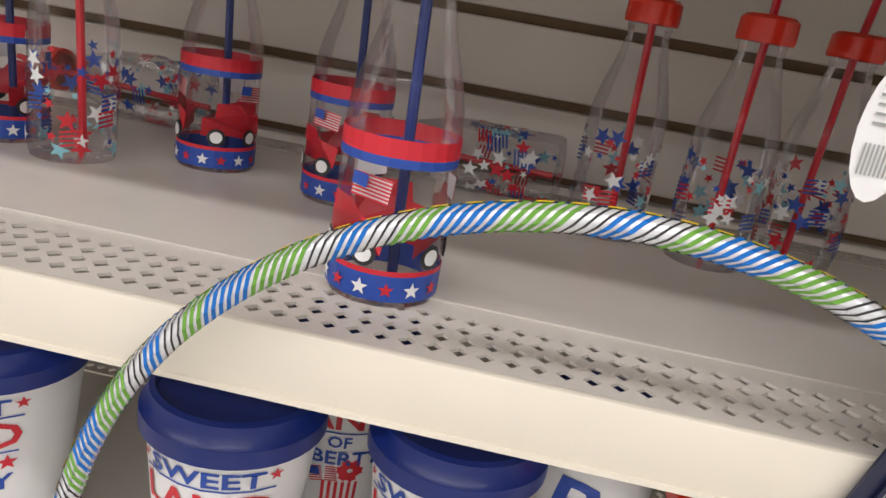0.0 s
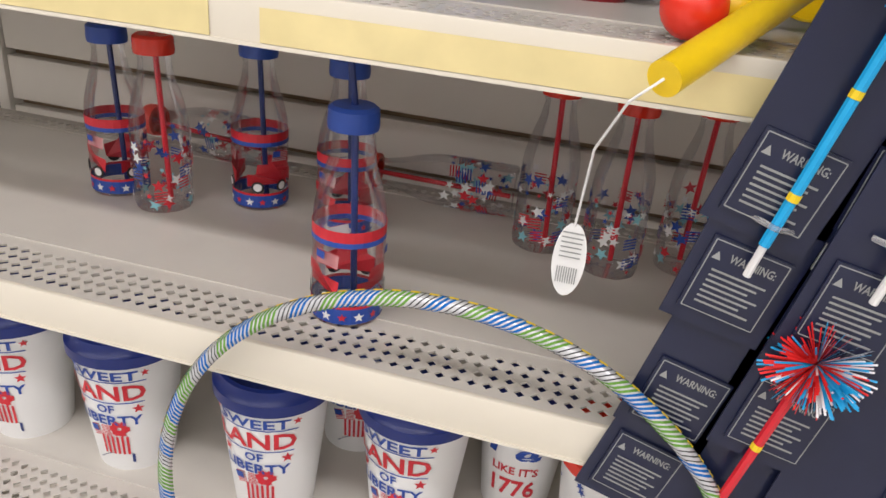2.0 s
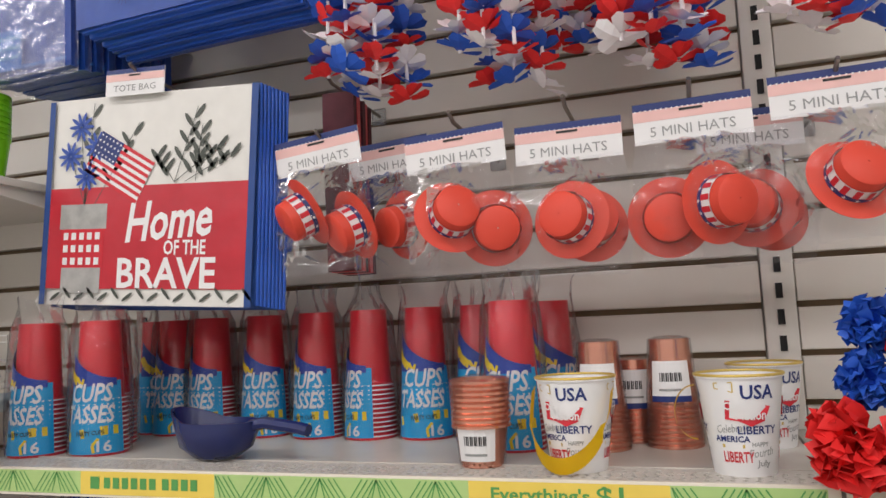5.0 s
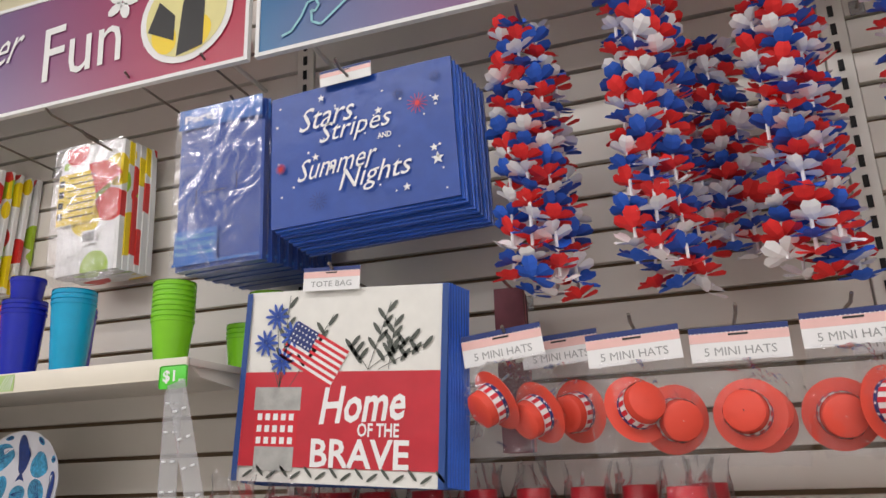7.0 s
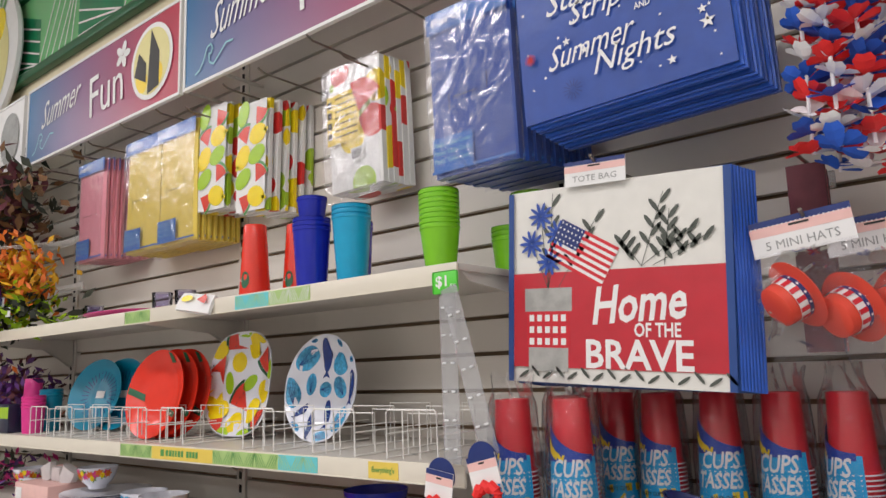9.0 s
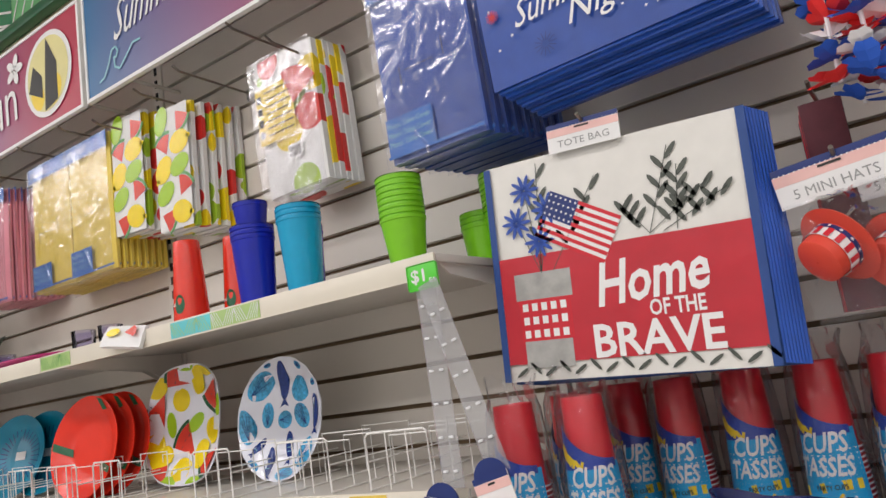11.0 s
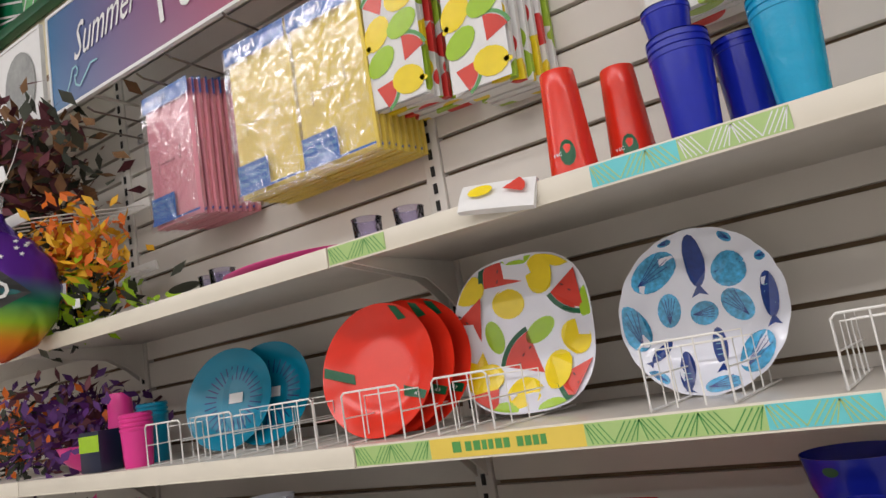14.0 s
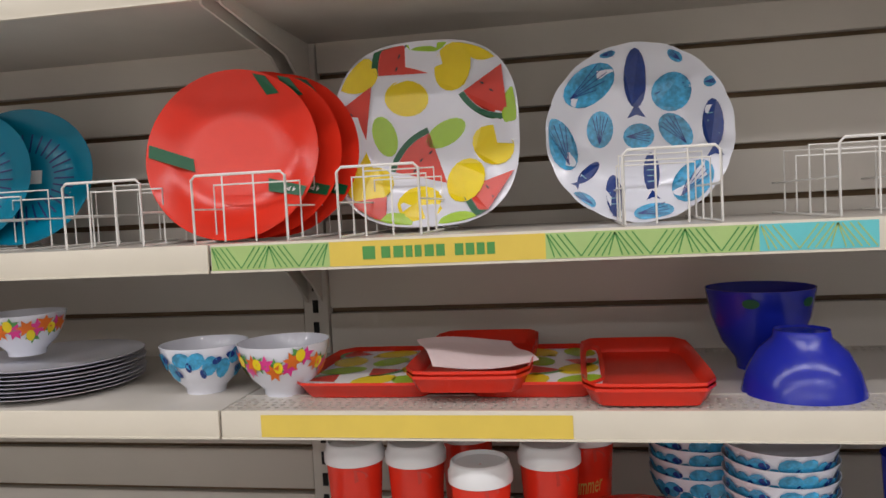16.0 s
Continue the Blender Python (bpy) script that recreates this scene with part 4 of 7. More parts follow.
for sx in (-1.22, 0.0, 1.22, 2.44):
    d0, d1_, d2 = sign_shapes(0.42)
    flower = [oval(0.22 + 0.028 * math.cos(a), 0.085 + 0.028 * math.sin(a), 0.026, 0.015, a, 8) for a in [k * 1.2566 for k in range(5)]]
    tx = words("Summer", -0.27, 0.035, 0.33, 0.11, 0.10, 0.45) + words("Fun", 0.10, -0.01, 0.25, 0.16, 0.05)
    sg = hanging_sign(sx, SIGN1, [(tx + flower, PAPER), (wave_line(-0.46, -0.085, 0.05), LTBLUE), (d0, PAPER)], "blue to red banner sign with white script")
    decal("print", d1_, front(-0.0085), LOGOPALE, sg)
    decal("print", [oval(0.36, -0.055, 0.035, 0.05, 0.4), oval(0.45, -0.06, 0.05, 0.045, 0.9)], front(-0.0090), YELLOW, sg)
    decal("print", d2, front(-0.0095), BLACKPR, sg)
fs = hanging_sign(-2.46, PAPER, [(words("FALL", 0.20, 0.02, 0.22, 0.10), REDPR), ([oval(-0.05, 0.0, 0.12, 0.1)], PEACH), ([oval(0.46, 0.0, 0.10, 0.12)], GREYPR)], "white autumn banner sign with dark red lettering")

gb = thing("wall_border", pose(0, 0.11, 3.57), "green chevron border band with dark green rails on the wall", "wall border", kind="structure")
part("panel", boxed(-8.9, 6.9, -0.012, 0.005, -0.24, 0.24), GREENBAND, gb)
for z in (-0.25, 0.25):
    part("rail", boxed(-8.9, 6.9, -0.04, 0.005, z - 0.024, z + 0.024, 0.008), DGREEN, gb)
light_, dark_ = [], []
for k in range(34):
    xa = -8.9 + 0.46 * k
    for j in range(6):
        t = j / 6
        if k % 2:
            light_ += stroke([(xa + 0.46 * t, -0.22), (xa + 0.46 * min(1, t + 0.5), 0.22)], 0.010)
        else:
            light_ += stroke([(xa, -0.2 + 0.42 * t), (xa + 0.46, -0.36 + 0.42 * t if t > 0.4 else -0.21)], 0.010)
    if k % 2 == 0:
        dark_.append([(xa, -0.226), (xa + 0.46, -0.226), (xa + 0.46, 0.05), (xa, 0.226)])
decal("print", dark_, front(-0.0135), MIDGREEN, gb)
decal("print", light_, front(-0.0145), PAPER, gb)
rl = thing("round_sign", pose(-2.56, 0.055, 3.53), "round white shop sign with a grey numeral shape on yellow", "sign")
part("disc", lathe([(0.001, 0.02), (0.42, 0.02), (0.425, 0.0), (0.42, -0.01)], 40, m=pose(0, 0, 0, 90)), WHITE, rl)
decal("print", [oval(0, -0.03, 0.30, 0.33, n=30)], front(-0.022), LOGOPALE, rl)
decal("print", [oval(-0.12, -0.22, 0.10, 0.12, 0.4)], front(-0.0225), YELLOW, rl)
decal("print", [oval(0.08, 0.16, 0.16, 0.12, 0.4)], front(-0.0225), LEMON, rl)
decal("print", [[(-0.02, -0.36), (0.17, -0.28), (0.16, 0.05), (0.02, 0.27), (-0.02, 0.05)], [(-0.26, -0.12), (-0.05, -0.22), (-0.05, 0.0), (-0.18, 0.12)]], front(-0.024), GREYPR, rl)
decal("print", [p for k in range(9) for p in stroke([(0.36 * math.cos(0.9 + k * 0.17), 0.36 * math.sin(0.9 + k * 0.17)), (0.36 * math.cos(0.99 + k * 0.17), 0.36 * math.sin(0.99 + k * 0.17))], 0.07)], front(-0.023), GREEN, rl)


# ---- drinkware ----
def tumbler(name, x, y, z, r0, r1, h, body, label, rims=0, flip=False, cat="tumbler", tag=None, flute=0):
    """Open tapered cup from r0 at the foot to r1 at the rim, with nested rims above it."""
    tb = thing(name, pose(x, y, z + (h if flip else 0), 180 if flip else 0, 0, 0), label, cat)
    prof = [(0.001, 0.003), (r0 - 0.003, 0.003), (r0 - 0.001, 0.0), (r0, 0.002)]
    hb = h - rims * 0.011
    for k in range(1, 7):
        prof.append((r0 + (r1 - r0) * k / 6, hb * k / 6))
    for k in range(rims):
        prof += [(r1 + 0.0015, hb + 0.011 * k + 0.001), (r1 + 0.0018, hb + 0.011 * k + 0.007), (r1 - 0.001, hb + 0.011 * k + 0.0085), (r1 - 0.001, hb + 0.011 * k + 0.011)]
    prof += [(r1 + 0.001, h), (r1 - 0.002, h), (r1 - 0.003, h - 0.01), (r0 * 0.9, 0.02), (0.001, 0.02)]
    part("cup", lathe(prof, 36), body, tb)
    if tag:
        sgn = -1 if flip else 1
        C = cone(r0, 0, r1, h, 0.001)
        polys = [oval(0.008, h * tag, 0.012, 0.022, n=12)]
        lb = decal("label", polys, (lambda u, v: (C(u, v)[0], -C(u, v)[1], C(u, v)[2])) if flip else C, DGREEN, tb, "dark green count label")
        C2 = cone(r0, 0, r1, h, 0.0016)
        decal("lettering", words("4 PC", 0.008 * sgn, h * tag, 0.015, 0.006, 0.0), (lambda u, v: (C2(u, v)[0], -C2(u, v)[1], C2(u, v)[2])) if flip else C2, PAPER, lb)
    return tb


tumbler("red_tumbler_stack", 0.470, -0.30, ZU, 0.029, 0.041, 0.195, REDP, "stack of red plastic tumblers upside down", 0, True, tag=0.75)
tumbler("red_tumbler_stack", 0.545, -0.22, ZU, 0.029, 0.041, 0.195, REDP, "stack of red plastic tumblers upside down", 0, True, tag=0.75)
tumbler("blue_tumbler_stack", 0.665, -0.275, ZU, 0.036, 0.046, 0.185, COBALT, "stack of cobalt blue plastic tumblers", 3)
tumbler("blue_tumbler_stack", 0.655, -0.265, ZU + 0.172, 0.030, 0.037, 0.07, COBALT, "cobalt blue plastic tumbler set in the stack", 1)
tumbler("blue_tumbler_stack", 0.740, -0.20, ZU, 0.036, 0.044, 0.175, COBALT, "stack of cobalt blue plastic tumblers", 2)
tumbler("aqua_tumbler_stack", 0.818, -0.285, ZU, 0.034, 0.045, 0.19, AQUA, "stack of clear aqua tumblers with dimpled sides", 3)
tumbler("lime_cup_stack", 1.055, -0.25, ZU, 0.031, 0.043, 0.19, LIME, "tall stack of lime green plastic cups", 8, tag=0.6)
tumbler("lime_cup_stack", 1.135, -0.10, ZU, 0.034, 0.041, 0.115, LIME, "short stack of lime green plastic cups", 3)
tumbler("lime_cup_stack", 1.20, -0.11, ZU, 0.031, 0.043, 0.18, LIME, "tall stack of lime green plastic cups", 8)
for lx, ly in ((0.02, -0.30), (0.11, -0.28), (-0.45, -0.28), (-0.53, -0.25)):
    tumbler("lilac_tumbler", lx, ly, ZU, 0.027, 0.03, 0.06, LILAC, "short clear lilac plastic tumbler")
nb = tagged(part("folded_napkin", sheet(0.20, 0.13, 0, 0.003, 77, t=0.012), PAPER), "white folded napkin with fruit print on the shelf edge", "napkin")
nb.matrix_basis = pose(0.385, -0.408, ZU + 0.018, -24, 8, 4) @ Matrix.Diagonal((0.65, 0.8, 0.38, 1))
decal("print", [oval(-0.04, -0.05, 0.035, 0.024, 0.4)], front(-0.0105), LEMON, nb)
decal("print", [wedge(0.02, -0.05, 0.06, 0.2)], front(-0.0105), MELON, nb)
pf = tagged(part("pink_tray", lathe([(0.001, 0.004), (0.15, 0.006), (0.19, 0.014), (0.192, 0.016), (0.15, 0.009), (0.001, 0.007)], 40, squash=0.5), PINK), "flat pink plastic platter lying on the shelf", "platter")
pf.matrix_basis = pose(-0.20, -0.302, ZU + 0.001)
lf = thing("leaf_pick", pose(-0.72, -0.27, ZU + 0.004, 0, 0, 20), "green artificial leaf pick lying on the shelf", "artificial leaf")
for k in range(7):
    decal("leaf", [oval(0.05 * math.cos(k * 0.9) + 0.02 * k - 0.06, 0.03 * math.sin(k * 1.7), 0.05, 0.014, 0.5 * k)], lambda u, v, k=k: (u, v, 0.006 * k + 0.6 * abs(v)), LIMEPR if k % 3 else DARKLEAF, lf)


# ---- printed plates and bowls ----
def plate(x, y, z, r, tilt, yaw, body, label, dents=0, roll=0.0):
    pl = thing("plate", pose(x, y, z, 90 - tilt, 0, yaw) @ pose(0, 0, 0, 0, 0, roll), label, "plate", "standing plates")
    seg = 72
    bm = bmesh.new()
    rings = []
    for rr, h in ((0.001, 0.0), (0.45, 0.0), (0.68, 0.001), (0.76, 0.010), (0.97, 0.019), (1.0, 0.021), (0.985, 0.017), (0.77, 0.006), (0.70, -0.003), (0.001, -0.004)):
        ring = []
        for i in range(seg):
            a = 2 * math.pi * i / seg
            k = 1.0
            if dents == 4:
                k = 1 / (abs(math.cos(a)) ** 2.8 + abs(math.sin(a)) ** 2.8) ** (1 / 2.8) * 0.97
            elif dents:
                k = 1 + 0.012 * abs(math.sin(dents * a / 2))
            ring.append(bm.verts.new((r * rr * k * math.cos(a), r * rr * k * math.sin(a), h)))
        rings.append(ring)
    for a, b in zip(rings, rings[1:]):
        for i in range(seg):
            bm.faces.new((a[i], a[(i + 1) % seg], b[(i + 1) % seg], b[i]))
    part("dish", bm, body, pl)

    def on(u, v, off=0.0008):
        a, d = math.atan2(v, u), math.hypot(u, v) / r
        edge = 0.975 * (0.97 / (abs(math.cos(a)) ** 2.8 + abs(math.sin(a)) ** 2.8) ** (1 / 2.8) if dents == 4 else 1.0)
        if d > edge:
            u, v, d = u * edge / d, v * edge / d, edge
        h = 0 if d < 0.68 else (0.001 + (d - 0.68) / 0.08 * 0.009 if d < 0.76 else 0.010 + (d - 0.76) / 0.21 * 0.009)
        return (u, v, h + off)
    return pl, on


pm, on = plate(0.265, -0.185, 1.634, 0.150, 8, 0, MELAM, "square-round white plate with melon, lemon and lime print", 4)
MEL = [(0.010, 0.100, 2.67), (-0.086, 0.082, 4.06), (0.133, 0.108, 4.15), (0.030, -0.076, 2.39), (0.146, -0.070, 3.82), (-0.064, -0.094, 4.0)]
on_raw = on


def on(u, v, off=0.0008):
    return on_raw(u, v, off)


decals("print", [wedge(x, y, 0.084, a, 0.50) for x, y, a in MEL], on, MELON, pm, "red melon slices")
decals("print", [band(x, y, 0.0845, 0.094, a, 0.50) for x, y, a in MEL], on, DGREEN, pm, "green rinds")
decals("print", [oval(x, y, 0.036, 0.029, a) for x, y, a in ((-0.032, 0.062, 2.9), (0.044, 0.104, 1.2), (-0.110, 0.100, 0.2), (-0.011, -0.108, 0), (0.060, -0.074, 1.1), (-0.118, -0.045, 1.8), (0.104, -0.022, 2.4), (0.090, 0.138, 2.7), (-0.09, -0.075, 0.3))], on, LEMON, pm, "yellow lemons")
decals("print", [oval(x, y, 0.034, 0.019, a) for x, y, a in ((-0.068, 0.003, 1.9), (0.030, 0.002, 0.5), (0.138, 0.03, 1.5), (0.005, 0.146, 0), (-0.055, -0.140, 0.1), (0.046, -0.143, 0.2))], on, LIMEPR, pm, "green limes")
decal("print", [oval(x + 0.055 * math.cos(a + d), y + 0.055 * math.sin(a + d), 0.0015, 0.004, a, 6) for x, y, a in MEL for d in (-0.35, 0, 0.35)], lambda u, v: on(u, v, 0.0014), BLACKPR, pm, "melon seeds")

pf2, on2 = plate(0.585, -0.165, 1.617, 0.136, 9, 0, MELAM, "white scalloped plate with blue fish and shell print", 18)


def fish(x, y, l, a):
    c, s_ = math.cos(a), math.sin(a)
    R_ = lambda q: [(x + c * u - s_ * v, y + s_ * u + c * v) for u, v in q]
    return [oval(x, y, l * 0.5, l * 0.19, a, 16), R_([(-l * 0.42, 0), (-l * 0.68, l * 0.16), (-l * 0.62, 0), (-l * 0.68, -l * 0.16)])]


SEAF = [(0.0, 0.085, 0.088, 1.57), (0.018, -0.060, 0.062, 1.57), (0.108, 0.007, 0.074, 1.57), (-0.038, -0.093, 0.066, 1.6), (-0.075, -0.056, 0.046, 0.8)]
decal("print", [p for q in SEAF for p in fish(*q)], on2, SEADEEP, pf2, "navy printed fish")
decal("print", [p for q in SEAF for k in range(4) for p in stroke([(q[0] - q[2] * 0.1 * math.sin(q[3]) + q[2] * (k - 1.5) * 0.14 * math.cos(q[3]), q[1] + q[2] * 0.1 * math.cos(q[3]) + q[2] * (k - 1.5) * 0.14 * math.sin(q[3])), (q[0] + q[2] * 0.1 * math.sin(q[3]) + q[2] * (k - 1.5) * 0.14 * math.cos(q[3]), q[1] - q[2] * 0.1 * math.cos(q[3]) + q[2] * (k - 1.5) * 0.14 * math.sin(q[3]))], 0.0012)], lambda u, v: on2(u, v, 0.0014), LTBLUE, pf2)
SHELLS = [(-0.069, 0.078, 0.044, 0.026, 0.6), (0.052, 0.061, 0.029, 0.029, 0), (-0.055, 0.011, 0.029, 0.020, 1.5), (0.002, -0.003, 0.023, 0.020, 0), (0.056, 0.002, 0.031, 0.021, 2.2), (-0.114, -0.012, 0.042, 0.022, 1.9), (0.075, -0.077, 0.036, 0.025, 0.9), (0.017, -0.121, 0.029, 0.013, 0.1), (-0.083, -0.099, 0.019, 0.010, 2.6), (0.106, 0.069, 0.009, 0.008, 0), (-0.04, 0.122, 0.012, 0.005, 0.2), (0.058, 0.112, 0.013, 0.007, 2.4)]
decals("print", [oval(a, b, c, d, e) for a, b, c, d, e in SHELLS], on2, SEABLUE, pf2, "blue printed shells")
decal("print", [p for a, b, c, d, e in SHELLS for k in range(5) for p in stroke([(a - c * 0.8 * math.cos(e), b - c * 0.8 * math.sin(e)), (a + c * 0.75 * math.cos(e + (k - 2) * 0.28), b + c * 0.75 * math.sin(e + (k - 2) * 0.28))], 0.0011)], lambda u, v: on2(u, v, 0.0014), SEADEEP, pf2)
for k, (dx, dy) in enumerate(((-0.008, -0.285), (0.018, -0.255), (0.036, -0.225))):
    rp, onr = plate(dx, dy, ZM + 0.126, 0.130, 12, 6, REDP, "red plastic dinner plate leaning in a wire rack")
    decals("label", [[(-0.128, 0.02), (-0.065, 0.0), (-0.062, -0.02), (-0.126, 0.0)], [(0.05, -0.055), (0.115, -0.075), (0.112, -0.055), (0.05, -0.035)], [(0.03, 0.122), (0.05, 0.118), (0.07, 0.09), (0.05, 0.09)]], lambda u, v: onr(u, v, 0.002), DGREEN, rp, "dark green paper label")
    decal("lettering", words("4 PC", -0.088, 0.0, 0.02, 0.008, -0.2) + words("4 PC", 0.085, -0.055, 0.02, 0.008, 2.8), lambda u, v: onr(u, v, 0.003), PAPER, rp)
for k, (dx, dy) in enumerate(((-0.56, -0.20), (-0.47, -0.16))):
    tp, ont = plate(dx, dy, ZM + 0.122, 0.125, 16, 14, TEAL, "teal plastic basket plate with a slotted rim")
    decal("print", [p for q in range(30) for p in stroke([(0.05 * math.cos(q * 0.2094), 0.05 * math.sin(q * 0.2094)), (0.085 * math.cos(q * 0.2094), 0.085 * math.sin(q * 0.2094))], 0.003)], lambda u, v: ont(u, v, 0.001), NAVYPR, tp, "dark slots")
    decal("label", rect(-0.01, 0.03, -0.01, 0.015), lambda u, v: ont(u, v, 0.003), PAPER, tp, "white price label")


def wire_basket(x, w, d, h, label="white wire plate rack on the shelf"):
    wb = thing("wire_rack", pose(x, -DEP + 0.012, ZM + 0.003), label, "wire rack", "wire plate racks")
    part("front_loop", tube([(-w / 2, 0, 0), (-w / 2, 0, h - 0.006), (-w / 2 + 0.006, 0, h), (w / 2 - 0.006, 0, h), (w / 2, 0, h - 0.006), (w / 2, 0, 0)], 0.0019), WIRE, wb)
    n = max(4, int(d / 0.055))
    for k in range(1, n):
        yy = d * k / n
        hh = h * (1 - 0.12 * (k % 2))
        part("loop", tube([(-w / 2 + 0.002, yy, 0), (-w / 2 + 0.002, yy, hh), (w / 2 - 0.002, yy, hh), (w / 2 - 0.002, yy, 0)], 0.0015, seg=6), WIRE, wb)
    for sx in (-0.5, 0.5):
        part("runner", tube([(sx * w, 0, 0), (sx * w, d, 0)], 0.0019), WIRE, wb)
        part("runner", tube([(sx * w, 0, h * 0.5), (sx * w, d, h * 0.5)], 0.0015, seg=6), WIRE, wb)
    for k in range(1, 3):
        part("bar", tube([(-w / 2 + w * k / 3, 0, 0), (-w / 2 + w * k / 3, 0, h)], 0.0013, seg=6), WIRE, wb)


for bx, bw in ((-0.58, 0.13), (-0.40, 0.12), (-0.165, 0.12), (0.04, 0.135), (0.235, 0.11), (0.605, 0.115), (0.86, 0.13), (1.08, 0.13)):
    wire_basket(bx, bw, 0.30, 0.092)
tumbler("pink_cup_stack", -0.93, -0.27, ZM, 0.03, 0.036, 0.19, PINK, "stack of hot pink plastic cups upside down", 2, True)
tumbler("pink_cup_stack", -0.77, -0.33, ZM, 0.033, 0.038, 0.13, PINK, "stack of hot pink plastic cups", 4)
tumbler("teal_cup_stack", -0.82, -0.25, ZM, 0.033, 0.038, 0.15, TEAL, "stack of teal plastic cups", 3)
bx_ = tagged(part("cup_box", boxed(-0.045, 0.045, -0.03, 0.03, 0, 0.10, 0.002), NAVYC), "navy printed box of plastic cups", "box")
bx_.location = (-0.90, -0.35, ZM + 0.001)
decal("print", rect(-0.045, 0.045, 0.05, 0.09), front(-0.0308), LIMEPR, bx_)
pbowl = tagged(part("pink_bowl", lathe([(0.001, 0.004), (0.045, 0.004), (0.075, 0.035), (0.088, 0.07), (0.090, 0.07), (0.086, 0.068), (0.07, 0.035), (0.04, 0.01), (0.001, 0.009)], 36), PINK), "hot pink plastic bowl with a green label", "bowl")
pbowl.location = (-1.06, -0.28, ZM)


def bowl(x, y, z, r, h, body, label, prints=0, name="bowl", flip=False, parent_group="bowls"):
    bw = thing(name, pose(x, y, z + (h if flip else 0), 180 if flip else 0), label, "bowl", parent_group)
    prof = [(0.001, 0.003), (r * 0.42, 0.003), (r * 0.45, 0.0), (r * 0.47, h * 0.12), (r * 0.72, h * 0.34), (r * 0.9, h * 0.65), (r, h), (r * 0.985, h), (r * 0.87, h * 0.64), (r * 0.66, h * 0.36), (0.001, h * 0.2)]
    part("dish", lathe(prof, 40), body, bw)

    def around(off):
        side = [(h * 0.12, r * 0.47), (h * 0.34, r * 0.72), (h * 0.65, r * 0.9), (h, r)]

        def at(u, v):
            v = min(max(v, h * 0.14), h * 0.985)
            z0, r0, z1, r1 = next((a[0], a[1], b[0], b[1]) for a, b in zip(side, side[1:]) if v <= b[0])
            q = r0 + (r1 - r0) * (v - z0) / (z1 - z0) + off
            return (q * math.sin(u / r), -q * math.cos(u / r), v)
        return at
    if body is COBALT:
        decals("label", [oval(u, h * 0.86, 0.012, 0.007) for u in (-0.03, 0.06)], around(0.0014), DGREEN, bw, "dark green oval label")
    if prints:
        rnd = random.Random(prints)
        C = around(0.0022)
        many = [(u * 0.011 - 0.115, h * rnd.uniform(0.48, 0.84)) for u in range(21)]
        if prints == 1:
            decal("print", [oval(u, v, 0.016, 0.012, rnd.uniform(0, 3), 10) for u, v in many[::2]], C, SEABLUE, bw, "blue shell print")
            decal("print", [oval(u, v, 0.008, 0.005, rnd.uniform(0, 3), 10) for u, v in many[1::2]], C, SEADEEP, bw)
        else:
            for m_, q in ((GREEN, 0), (PINK, 1), (ORANGE, 2), (LEMON, 3)):
                decal("print", [star(u + rnd.uniform(-.005, .005), v, 0.015, 6, 0.5, rnd.uniform(0, 3)) if q != 3 else oval(u, v, 0.007, 0.009) for u, v in many[q::3]], around(0.0022 + 0.0004 * q), m_, bw, "tropical flower print")
    return bw


bowl(-0.08, -0.285, ZL, 0.066, 0.075, MELAM, "white melamine bowl with blue shell print", 1)
bowl(0.055, -0.30, ZL, 0.068, 0.078, MELAM, "white melamine bowl with tropical flower print", 2)
bowl(-0.40, -0.27, ZL + 0.058, 0.062, 0.068, MELAM, "white melamine bowl with tropical print on plates", 3)
for k in range(8):
    sp = tagged(part("stacked_plate", lathe([(0.001, 0.0), (0.09, 0.0), (0.135, 0.010), (0.137, 0.0115), (0.09, 0.003), (0.001, 0.003)], 40), MELAM), "white melamine plate in a stack", "plate", "stacked plates")
    sp.location = (-0.36 + 0.002 * (k % 3), -0.26, ZL + 0.001 + 0.006 * k)
bowl(0.755, -0.16, ZL, 0.078, 0.122, COBALT, "large cobalt blue plastic bowl", 0)
bb = bowl(0.772, -0.305, ZL, 0.076, 0.082, COBALT, "cobalt blue plastic bowl upside down", 0, flip=True)
for k in range(4):
    bowl(0.75, -0.27, ZK + 0.145 + 0.021 * k - 0.12 + 0.06, 0.075, 0.07, MELAM, "white melamine bowl with blue shell print in a stack", 1)
    bowl(0.655, -0.17, ZK + 0.145 + 0.021 * k - 0.12 + 0.05, 0.07, 0.07, MELAM, "white melamine bowl with blue shell print in a stack", 1)
for k in range(3):
    tumbler("blue_tumbler_stack", 0.92 + 0.09 * k, -0.28, ZK, 0.034, 0.044, 0.2, COBALT, "cobalt blue plastic tumbler", 0)


